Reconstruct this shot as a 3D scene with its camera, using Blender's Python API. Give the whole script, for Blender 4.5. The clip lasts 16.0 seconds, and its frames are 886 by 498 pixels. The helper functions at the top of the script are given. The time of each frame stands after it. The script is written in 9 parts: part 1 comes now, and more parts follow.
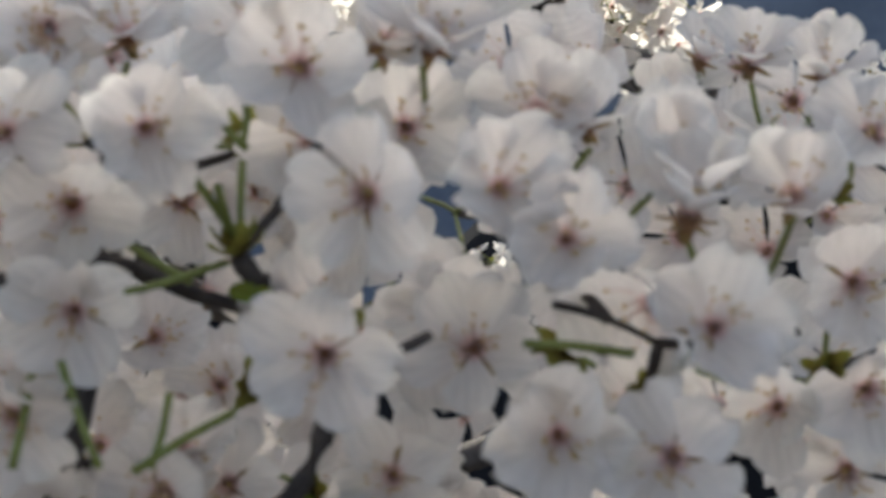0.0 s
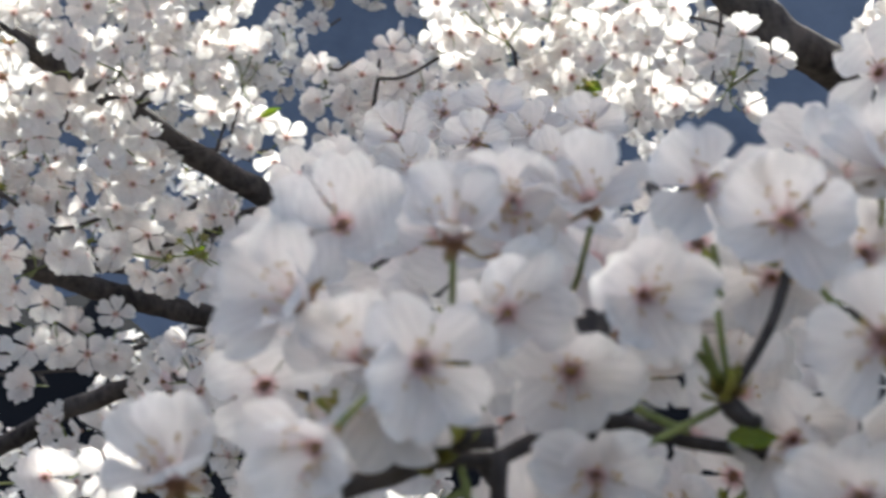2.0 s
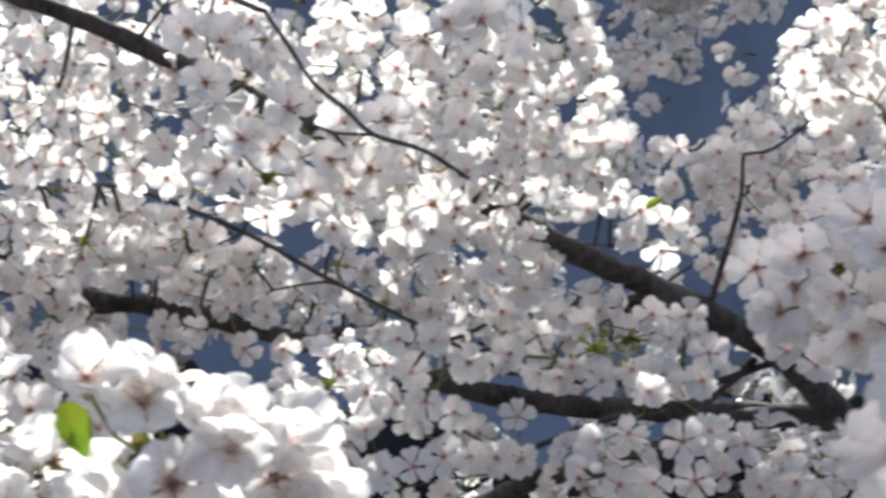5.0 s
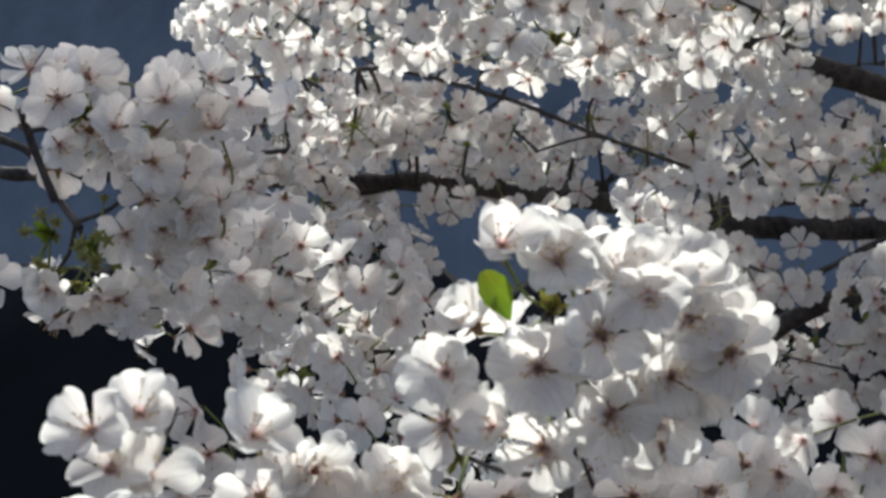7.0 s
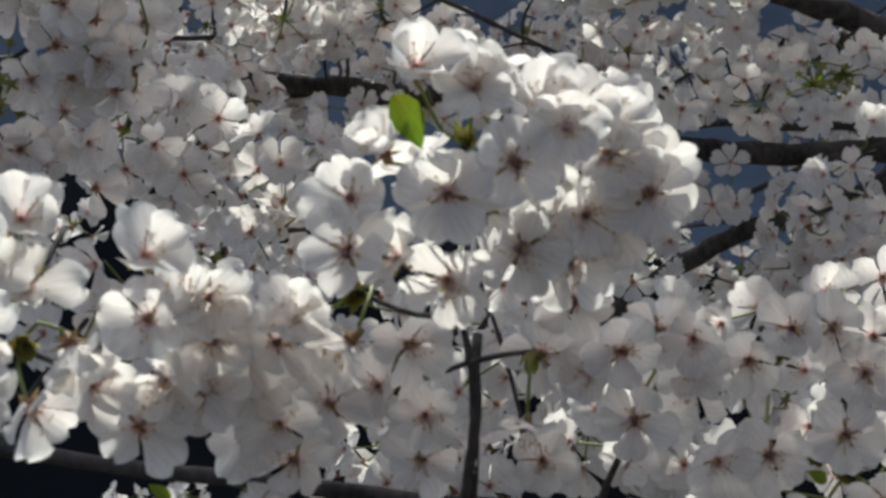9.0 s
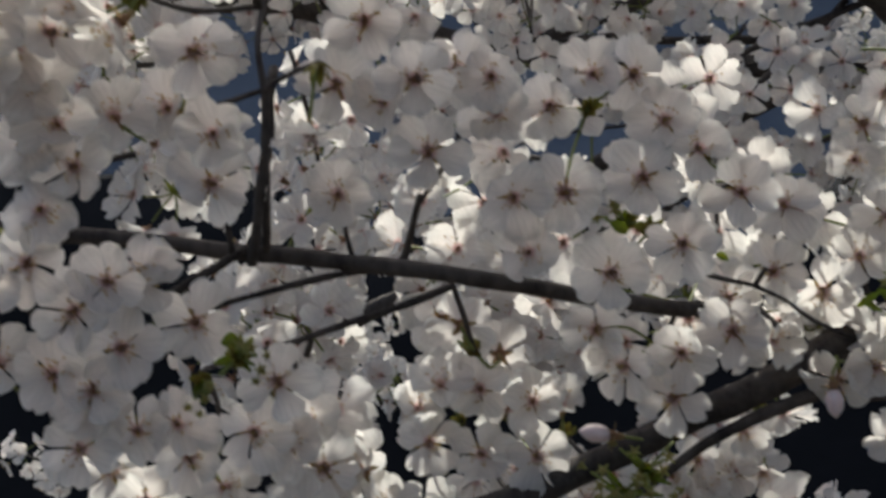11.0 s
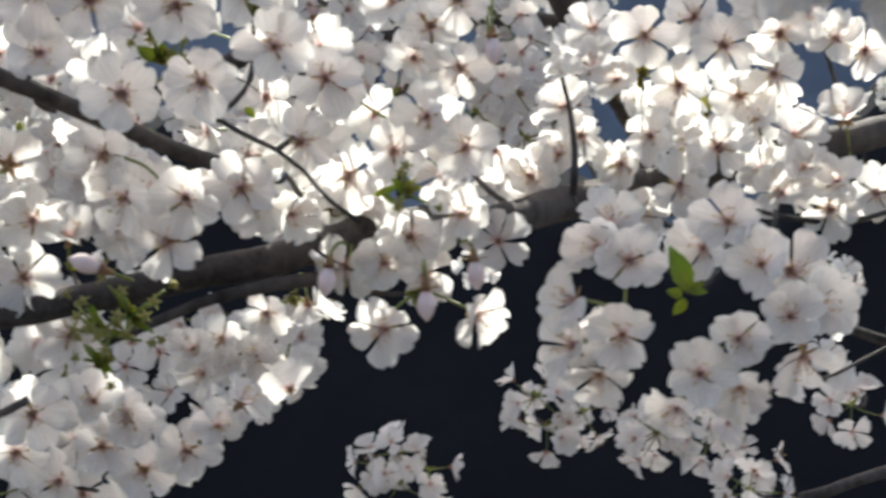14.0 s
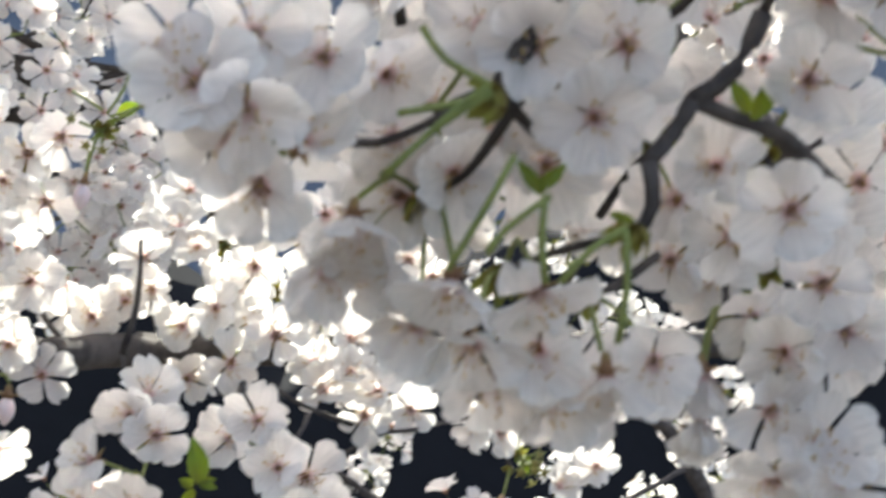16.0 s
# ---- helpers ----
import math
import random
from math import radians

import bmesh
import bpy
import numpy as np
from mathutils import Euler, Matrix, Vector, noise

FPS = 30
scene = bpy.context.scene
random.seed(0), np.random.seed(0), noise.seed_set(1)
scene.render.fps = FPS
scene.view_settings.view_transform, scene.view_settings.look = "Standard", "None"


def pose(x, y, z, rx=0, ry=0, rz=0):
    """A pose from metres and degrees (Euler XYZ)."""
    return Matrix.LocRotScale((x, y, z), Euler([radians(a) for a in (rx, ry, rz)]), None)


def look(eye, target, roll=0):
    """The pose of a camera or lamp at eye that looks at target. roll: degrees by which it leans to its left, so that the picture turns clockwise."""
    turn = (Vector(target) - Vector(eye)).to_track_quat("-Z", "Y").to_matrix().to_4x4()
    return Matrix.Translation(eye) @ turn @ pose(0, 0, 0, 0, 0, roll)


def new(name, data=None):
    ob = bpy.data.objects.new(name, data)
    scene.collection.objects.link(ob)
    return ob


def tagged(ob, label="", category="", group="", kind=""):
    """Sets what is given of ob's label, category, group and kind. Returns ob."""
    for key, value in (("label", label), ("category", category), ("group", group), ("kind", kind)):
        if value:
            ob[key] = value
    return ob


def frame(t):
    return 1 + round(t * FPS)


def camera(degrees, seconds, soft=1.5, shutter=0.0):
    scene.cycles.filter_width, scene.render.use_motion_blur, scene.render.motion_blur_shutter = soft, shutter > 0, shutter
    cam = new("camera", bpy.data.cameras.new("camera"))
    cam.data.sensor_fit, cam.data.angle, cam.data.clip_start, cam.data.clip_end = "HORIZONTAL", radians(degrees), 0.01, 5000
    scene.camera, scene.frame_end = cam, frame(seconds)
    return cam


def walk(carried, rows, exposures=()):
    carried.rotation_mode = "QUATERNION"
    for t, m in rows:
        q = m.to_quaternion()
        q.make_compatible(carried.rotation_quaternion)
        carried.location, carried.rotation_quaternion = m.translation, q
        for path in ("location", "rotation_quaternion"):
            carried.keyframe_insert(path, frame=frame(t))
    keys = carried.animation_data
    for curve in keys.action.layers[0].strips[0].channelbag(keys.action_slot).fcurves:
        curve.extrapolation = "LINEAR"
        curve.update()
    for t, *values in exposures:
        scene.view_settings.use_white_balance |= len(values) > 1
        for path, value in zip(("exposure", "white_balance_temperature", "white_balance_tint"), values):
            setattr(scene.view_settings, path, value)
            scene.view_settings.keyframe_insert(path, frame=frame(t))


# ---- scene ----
cam = camera(30.68, 16.0, soft=2.9, shutter=0.4)
cam.data.dof.use_dof = True
cam.data.dof.focus_distance, cam.data.dof.aperture_fstop = 1.2, 36
SUN, SKY = 2.6, 0.15
# seconds, stops, kelvin, tint
EXPOSURES = [
    (0, 1.69, 6920, 2.0), (1, 1.78, 6708, 3.0), (2, 1.83, 6427, 3.5), (3.5, 1.77, 6358, 4.5), (5, 1.73, 6290, 6.0), (7.3, 1.07, 6360, 2.0), (8.2, 0.96, 6383, 2.0), (10.3, 0.69, 6640, 3.0), (11, 0.80, 6749, 3.5),
    (12, 1.14, 6770, 3.2), (12.5, 1.40, 6740, 3.0), (13.5, 1.86, 6739, 2.5), (14.5, 1.98, 6546, 2.0), (15.5, 2.34, 6626, 2.0), (16, 2.49, 6780, 1.5),
]
# seconds, eye (x, y, z), turn to the left, tilt up, lean
WAY = [
    (0, 0.0006, -0.0004, 1.5985, 0.61, 9.24, 7.08),
    (0.5, -0.0093, -0.0040, 1.5990, 3.19, 9.30, 6.25),
    (1, -0.0209, -0.0114, 1.6005, 5.20, 10.15, 5.14),
    (1.5, -0.0328, -0.0158, 1.6048, 7.46, 10.72, 3.45),
    (2, -0.0441, -0.0206, 1.6099, 9.97, 10.86, 1.82),
    (2.5, -0.0533, -0.0279, 1.6132, 12.13, 11.50, 1.98),
    (3, -0.0566, -0.0351, 1.6142, 12.64, 11.96, 2.72),
    (3.5, -0.0706, -0.0383, 1.6104, 13.20, 12.26, 2.07),
    (4, -0.0848, -0.0412, 1.6083, 14.66, 12.67, 0.86),
    (4.5, -0.1027, -0.0508, 1.6122, 16.89, 13.47, -0.90),
    (5, -0.1272, -0.0600, 1.6207, 20.13, 13.58, -2.67),
    (5.2, -0.1410, -0.0657, 1.6223, 21.34, 13.55, -3.26),
    (5.7, -0.1659, -0.0825, 1.6250, 23.96, 12.22, -4.11),
    (6.25, -0.1784, -0.0999, 1.6260, 26.10, 10.64, -5.34),
    (6.8, -0.1814, -0.1094, 1.6235, 27.38, 9.62, -7.47),
    (7.3, -0.1812, -0.1054, 1.6170, 27.74, 8.27, -8.96),
    (7.5, -0.1812, -0.0995, 1.6134, 27.66, 7.38, -8.88),
    (8, -0.1814, -0.0846, 1.6086, 27.21, 6.37, -8.27),
    (8.2, -0.1866, -0.0817, 1.6065, 26.86, 6.15, -7.89),
    (8.7, -0.1941, -0.0783, 1.5943, 26.00, 6.62, -6.36),
    (9.25, -0.1922, -0.0766, 1.5708, 25.21, 7.54, -5.49),
    (9.8, -0.1836, -0.0727, 1.5398, 24.61, 8.00, -6.14),
    (10.3, -0.1730, -0.0632, 1.5077, 24.26, 8.05, -6.84),
    (10.5, -0.1688, -0.0572, 1.4943, 24.16, 8.07, -6.60),
    (11, -0.1583, -0.0404, 1.4620, 23.38, 7.96, -5.29),
    (11.5, -0.1439, -0.0290, 1.4434, 21.98, 7.35, -4.26),
    (12, -0.1270, -0.0213, 1.4359, 20.89, 6.46, -2.69),
    (12.5, -0.1075, -0.0120, 1.4296, 19.50, 6.02, -0.87),
    (13, -0.1037, -0.0063, 1.4245, 17.28, 5.57, 0.83),
    (13.5, -0.1034, -0.0028, 1.4230, 15.08, 5.83, 3.04),
    (14, -0.0965, 0.0014, 1.4251, 12.05, 5.94, 6.16),
    (14.5, -0.0868, 0.0029, 1.4287, 8.80, 6.73, 8.85),
    (15, -0.0790, -0.0041, 1.4380, 5.62, 7.92, 11.69),
    (15.5, -0.0765, -0.0167, 1.4505, 2.45, 9.84, 14.68),
    (16, -0.0820, -0.0306, 1.4633, -1.11, 12.23, 18.28),
]


def aim(x, y, z, turn, tilt, lean):
    turn, tilt = radians(turn), radians(tilt)
    ahead = Vector((-math.sin(turn) * math.cos(tilt), math.cos(turn) * math.cos(tilt), math.sin(tilt)))
    eye = Vector((x, y, z))
    return look(eye, eye + ahead, lean)


walk(cam, [(t, aim(*row)) for t, *row in WAY], EXPOSURES)

# ---- world, sun ----
SUN_HIGH, SUN_SIDE = 60.0, -12.0  # degrees: above the horizon, from +y towards +x
world = bpy.data.worlds.new("sky")
scene.world = world
world.use_nodes = True
wn = world.node_tree.nodes
sky = wn.new("ShaderNodeTexSky")
sky.sky_type = "NISHITA"
sky.sun_disc = False
sky.sun_elevation = radians(SUN_HIGH)
sky.sun_rotation = radians(SUN_SIDE)
sky.air_density, sky.dust_density, sky.ozone_density = 0.4, 3.0, 0.4
wn["Background"].inputs["Strength"].default_value = SKY
world.node_tree.links.new(sky.outputs["Color"], wn["Background"].inputs["Color"])
lamp = bpy.data.lights.new("sun", "SUN")
lamp.energy, lamp.angle, lamp.color = SUN, radians(0.53), (1.0, 0.98, 0.955)
sun = new("sun", lamp)
toward = Vector((math.sin(radians(SUN_SIDE)) * math.cos(radians(SUN_HIGH)), math.cos(radians(SUN_SIDE)) * math.cos(radians(SUN_HIGH)), math.sin(radians(SUN_HIGH))))
sun.matrix_world = look(toward * 30, (0, 0, 0))

# ---- materials ----
def material(name):
    m = bpy.data.materials.new(name)
    m.use_nodes = True
    t = m.node_tree
    t.nodes.clear()
    return m, t, t.nodes.new("ShaderNodeOutputMaterial")


def node(t, kind, **values):
    n = t.nodes.new("ShaderNode" + kind)
    for key, value in values.items():
        n.inputs[key.replace("_", " ")].default_value = value
    return n


def ramp(t, source, stops):
    r = t.nodes.new("ShaderNodeValToRGB")
    while len(r.color_ramp.elements) < len(stops):
        r.color_ramp.elements.new(0.5)
    for e, (at, colour) in zip(r.color_ramp.elements, stops):
        e.position, e.color = at, (*colour, 1)
    t.links.new(source, r.inputs["Fac"])
    return r


def sheet_material(name, stops, reach, through_share, vein, hue_shift=0.03, through_tint=(1, 1, 1)):
    """A thin sheet that lets light through: colour by distance from the base, fine veins along its length."""
    m, t, out = material(name)
    coords = t.nodes.new("ShaderNodeTexCoord")
    length = t.nodes.new("ShaderNodeVectorMath")
    length.operation = "LENGTH"
    t.links.new(coords.outputs["Object"], length.inputs[0])
    part_of = t.nodes.new("ShaderNodeMath")
    part_of.operation = "DIVIDE"
    part_of.inputs[1].default_value = reach
    t.links.new(length.outputs["Value"], part_of.inputs[0])
    base = ramp(t, part_of.outputs[0], stops)
    # veins: noise drawn out along the sheet
    stretch = t.nodes.new("ShaderNodeMapping")
    stretch.inputs["Scale"].default_value = (90, 900, 400)
    t.links.new(coords.outputs["Object"], stretch.inputs["Vector"])
    veins = node(t, "TexNoise", Scale=1.0, Detail=3.0, Roughness=0.6)
    t.links.new(stretch.outputs[0], veins.inputs["Vector"])
    blotch = node(t, "TexNoise", Scale=160.0, Detail=2.0)
    t.links.new(coords.outputs["Object"], blotch.inputs["Vector"])
    shade = ramp(t, veins.outputs["Fac"], [(0.3, (1 - vein, 1 - vein, 1 - vein)), (0.6, (1, 1, 1))])
    mixed = t.nodes.new("ShaderNodeMix")
    mixed.data_type, mixed.blend_type = "RGBA", "MULTIPLY"
    mixed.inputs["Factor"].default_value = 1.0
    t.links.new(base.outputs["Color"], mixed.inputs["A"])
    t.links.new(shade.outputs["Color"], mixed.inputs["B"])
    spots = ramp(t, blotch.outputs["Fac"], [(0.35, (1 - hue_shift, 1 - 2 * hue_shift, 1 - 1.6 * hue_shift)), (0.6, (1, 1, 1))])
    toned = t.nodes.new("ShaderNodeMix")
    toned.data_type, toned.blend_type = "RGBA", "MULTIPLY"
    toned.inputs["Factor"].default_value = 1.0
    t.links.new(mixed.outputs["Result"], toned.inputs["A"])
    t.links.new(spots.outputs["Color"], toned.inputs["B"])
    info = t.nodes.new("ShaderNodeObjectInfo")
    vary = ramp(t, info.outputs["Random"], [(0.0, (0.93, 0.91, 0.91)), (0.4, (1, 0.99, 0.99)), (1.0, (1, 1, 1))])
    last = t.nodes.new("ShaderNodeMix")
    last.data_type, last.blend_type = "RGBA", "MULTIPLY"
    last.inputs["Factor"].default_value = 1.0
    t.links.new(toned.outputs["Result"], last.inputs["A"])
    t.links.new(vary.outputs["Color"], last.inputs["B"])
    bump = node(t, "Bump", Strength=0.5, Distance=0.0004)
    t.links.new(veins.outputs["Fac"], bump.inputs["Height"])
    front = t.nodes.new("ShaderNodeBsdfPrincipled")
    front.inputs["Roughness"].default_value = 0.55
    front.inputs["Specular IOR Level"].default_value = 0.3
    t.links.new(last.outputs["Result"], front.inputs["Base Color"])
    t.links.new(bump.outputs[0], front.inputs["Normal"])
    glow = t.nodes.new("ShaderNodeBsdfTranslucent")
    tint = t.nodes.new("ShaderNodeMix")
    tint.data_type, tint.blend_type = "RGBA", "MULTIPLY"
    tint.inputs["Factor"].default_value = 1.0
    tint.inputs["B"].default_value = (*through_tint, 1)
    t.links.new(last.outputs["Result"], tint.inputs["A"])
    t.links.new(tint.outputs["Result"], glow.inputs["Color"])
    t.links.new(bump.outputs[0], glow.inputs["Normal"])
    both = t.nodes.new("ShaderNodeMixShader")
    both.inputs["Fac"].default_value = through_share
    t.links.new(front.outputs[0], both.inputs[1])
    t.links.new(glow.outputs[0], both.inputs[2])
    t.links.new(both.outputs[0], out.inputs["Surface"])
    return m


def solid_material(name, dark, light, scale, rough, bump_depth, stretch=(1, 1, 1), detail=6.0):
    m, t, out = material(name)
    coords = t.nodes.new("ShaderNodeTexCoord")
    mapping = t.nodes.new("ShaderNodeMapping")
    mapping.inputs["Scale"].default_value = stretch
    t.links.new(coords.outputs["Object"], mapping.inputs["Vector"])
    fine = node(t, "TexNoise", Scale=scale, Detail=detail, Roughness=0.65)
    broad = node(t, "TexNoise", Scale=scale / 7, Detail=3.0)
    t.links.new(mapping.outputs[0], fine.inputs["Vector"])
    t.links.new(coords.outputs["Object"], broad.inputs["Vector"])
    add = t.nodes.new("ShaderNodeMath")
    add.operation = "MULTIPLY_ADD"
    add.inputs[1].default_value = 0.5
    t.links.new(broad.outputs["Fac"], add.inputs[0])
    half = t.nodes.new("ShaderNodeMath")
    half.operation = "MULTIPLY"
    half.inputs[1].default_value = 0.5
    t.links.new(fine.outputs["Fac"], half.inputs[0])
    t.links.new(half.outputs[0], add.inputs[2])
    colour = ramp(t, add.outputs[0], [(0.36, dark), (0.62, light)])
    bsdf = t.nodes.new("ShaderNodeBsdfPrincipled")
    bsdf.inputs["Roughness"].default_value = rough
    bsdf.inputs["Specular IOR Level"].default_value = 0.3
    bump = node(t, "Bump", Strength=0.7, Distance=bump_depth)
    t.links.new(fine.outputs["Fac"], bump.inputs["Height"])
    t.links.new(colour.outputs["Color"], bsdf.inputs["Base Color"])
    t.links.new(bump.outputs[0], bsdf.inputs["Normal"])
    t.links.new(bsdf.outputs[0], out.inputs["Surface"])
    return m


PETAL = sheet_material("petal", [(0.0, (0.52, 0.17, 0.18)), (0.11, (0.76, 0.52, 0.50)), (0.22, (0.86, 0.825, 0.80)), (1.0, (0.885, 0.885, 0.86))], 0.019, 0.60, 0.16, 0.015, (1.0, 0.98, 0.95))
LEAF = sheet_material("young_leaf", [(0.0, (0.16, 0.20, 0.03)), (0.6, (0.13, 0.24, 0.035)), (1.0, (0.20, 0.25, 0.04))], 0.03, 0.5, 0.25, 0.1, (1.5, 1.5, 0.6))
SCALE = sheet_material("bud_scale", [(0.0, (0.14, 0.09, 0.03)), (0.5, (0.22, 0.20, 0.04)), (1.0, (0.32, 0.36, 0.07))], 0.009, 0.35, 0.25, 0.1)
SEPAL = sheet_material("sepal", [(0.0, (0.33, 0.17, 0.10)), (0.38, (0.33, 0.19, 0.10)), (0.6, (0.34, 0.25, 0.11)), (1.0, (0.37, 0.31, 0.14))], 0.008, 0.34, 0.2, 0.08)
YOUNG_SEPAL = sheet_material("green_sepal", [(0.0, (0.36, 0.30, 0.10)), (0.5, (0.36, 0.36, 0.11)), (1.0, (0.42, 0.44, 0.16))], 0.008, 0.34, 0.2, 0.08)
STEM = solid_material("green_stem", (0.13, 0.15, 0.04), (0.23, 0.26, 0.07), 300, 0.5, 0.0001)
FILAMENT = solid_material("filament", (0.70, 0.46, 0.42), (0.84, 0.70, 0.65), 500, 0.5, 0.0001)
ANTHER = solid_material("anther", (0.45, 0.28, 0.08), (0.62, 0.45, 0.15), 800, 0.7, 0.0001)
BARK = solid_material("bark", (0.020, 0.016, 0.015), (0.105, 0.088, 0.078), 160, 0.8, 0.0015, (1, 1, 0.6))
BUD = solid_material("pink_bud", (0.76, 0.55, 0.53), (0.86, 0.76, 0.73), 200, 0.5, 0.0002)
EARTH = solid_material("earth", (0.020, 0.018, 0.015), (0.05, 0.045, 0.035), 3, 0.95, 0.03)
# Distance haze painted into a lifted blue-grey colour; the air is clear.
HILL = solid_material("hill_painted_haze", (0.100, 0.118, 0.145), (0.175, 0.195, 0.225), 0.6, 0.95, 0.05)
# Near-black: deep shade painted into the slope's own colour.
SLOPE = solid_material("slope_painted_shade", (0.002, 0.002, 0.0025), (0.008, 0.008, 0.010), 1.2, 0.95, 0.05)


# ---- helpers ----
def mesh_of(name, verts, faces, mats, slots=None, smooth=True):
    me = bpy.data.meshes.new(name)
    me.from_pydata([tuple(v) for v in verts], [], faces)
    for m in mats:
        me.materials.append(m)
    if slots is not None:
        me.polygons.foreach_set("material_index", slots)
    if smooth:
        me.polygons.foreach_set("use_smooth", [True] * len(faces))
    me.update()
    return me


def part(name, me, parent, m=None, label=""):
    ob = new(name, me)
    ob.parent = parent
    if m is not None:
        ob.matrix_basis = m
    return tagged(ob, label)


def sweep(points, radii, sides, rng=None, rough=0.0, cap=True):
    """A tube along the points; rough: uneven bark, as a share of the radius."""
    points = [Vector(p) for p in points]
    verts, faces = [], []
    up = Vector((0.31, 0.17, 0.93))
    for i, p in enumerate(points):
        along = (points[min(i + 1, len(points) - 1)] - points[max(i - 1, 0)]).normalized()
        side = along.cross(up).normalized()
        over = side.cross(along)
        for k in range(sides):
            a = 2 * math.pi * k / sides
            r = radii[i]
            if rough:
                q = p + (side * math.cos(a) + over * math.sin(a)) * r
                r *= 1 + rough * (noise.noise(q * 55) + 0.6 * noise.noise(q * 170)) + 0.5 * rough * noise.noise(p * 220)
            verts.append(p + (side * math.cos(a) + over * math.sin(a)) * r)
        if i:
            for k in range(sides):
                a, b = (i - 1) * sides + k, (i - 1) * sides + (k + 1) % sides
                faces.append((a, b, b + sides, a + sides))
    if cap:
        faces.append(tuple(range(sides - 1, -1, -1)))
        faces.append(tuple(range(len(verts) - sides, len(verts))))
    return verts, faces


def smooth_line(points, step):
    """A smooth curve through the points, cut into short pieces."""
    points = [Vector(p) for p in points]
    full = [2 * points[0] - points[1], *points, 2 * points[-1] - points[-2]]
    line = []
    for i in range(1, len(full) - 2):
        a, b, c, d = full[i - 1:i + 3]
        n = max(2, int((c - b).length / step))
        for k in range(n):
            s = k / n
            line.append(0.5 * ((2 * b) + (c - a) * s + (2 * a - 5 * b + 4 * c - d) * s * s + (3 * b - a - 3 * c + d) * s ** 3))
    return line + [points[-1]]


def facing(azimuth, height):
    a, h = radians(azimuth), radians(height)
    return Vector((math.sin(a) * math.cos(h), math.cos(a) * math.cos(h), math.sin(h)))


def stand(at, way, spin, size):
    """The pose of a flower at a place, open towards way."""
    return Matrix.Translation(at) @ way.to_track_quat("Z", "Y").to_matrix().to_4x4() @ Matrix.Rotation(spin, 4, "Z") @ Matrix.Scale(size, 4)


# ---- parts of a blossom ----
def petal_points(seed, nu, nv):
    """One petal: narrow at the base, broad and notched at the tip, cupped and a little wavy. x runs along it."""
    r = random.Random(seed)
    long, wide = 0.0174 * r.uniform(0.93, 1.07), 0.0084 * r.uniform(0.92, 1.1)
    cup, curl, wave, turn, fold = r.uniform(0.08, 0.50), r.uniform(-0.26, 0.32), r.uniform(0.0006, 0.0024), r.uniform(0, 6.28), r.uniform(-0.16, 0.20)
    notch, lean = r.uniform(0.06, 0.16), r.uniform(-0.2, 0.2)
    verts, faces = [], []
    for i in range(nu + 1):
        u = math.sin(i / nu * math.pi / 2) if i else 0.0
        w = wide * (0.11 + 0.89 * min(1, u / 0.66) ** 1.22) * math.sqrt(max(0.0, 1 - u ** 5.0)) if i < nu else wide * 0.30
        for k in range(nv + 1):
            v = 2 * k / nv - 1
            y = w * v
            dip = notch * max(0.0, 1 - abs(v * w / wide) / 0.30) * max(0.0, (u - 0.7) / 0.3) ** 2
            x = long * (u - dip - (0.02 * abs(v) if i == nu else 0))
            z = long * curl * u * u + cup * y * y / wide * 1.6 + wave * math.sin(3.1 * v + 4 * u + turn) * u * u + fold * abs(y) * u * 0.5
            verts.append((0.0014 + x, y + lean * x * u * 0.4, z))
    for i in range(nu):
        for k in range(nv):
            a = i * (nv + 1) + k
            faces.append((a, a + nv + 1, a + nv + 2, a + 1))
    return verts, faces


def calyx_points(seed, sides=8):
    """The cup below the petals and its five pointed sepals, seen as a star from behind."""
    r = random.Random(seed)
    rings = [(-0.0062, 0.0007), (-0.0056, 0.0013), (-0.0035, 0.0017), (-0.0012, 0.0021), (0.0006, 0.0029)]
    verts, faces = [], []
    for z, rad in rings:
        for k in range(sides):
            a = 2 * math.pi * k / sides
            verts.append((rad * math.cos(a), rad * math.sin(a), z))
    for i in range(len(rings) - 1):
        for k in range(sides):
            a, b = i * sides + k, i * sides + (k + 1) % sides
            faces.append((a, b, b + sides, a + sides))
    heart = len(verts)
    verts.append((0, 0, 0.0004))
    faces += [((len(rings) - 1) * sides + k, (len(rings) - 1) * sides + (k + 1) % sides, heart) for k in range(sides)]
    for s in range(5):
        a0 = 2 * math.pi * (s + 0.5) / 5
        start, droop = len(verts), r.uniform(-0.0015, 0.0006)
        for x, half, z in ((0.0014, 0.0013, -0.0006), (0.0030, 0.0014, -0.0008), (0.0053, 0.0009, -0.0008 + droop * 0.3), (0.0071, 0.0001, -0.0008 + droop * 0.6)):
            for sign in (-1, 0, 1):
                px, py = x, half * sign
                verts.append((px * math.cos(a0) - py * math.sin(a0), px * math.sin(a0) + py * math.cos(a0), z - 0.0004 * abs(sign)))
        for i in range(3):
            for k in range(2):
                a = start + i * 3 + k
                faces.append((a, a + 3, a + 4, a + 1))
    return verts, faces


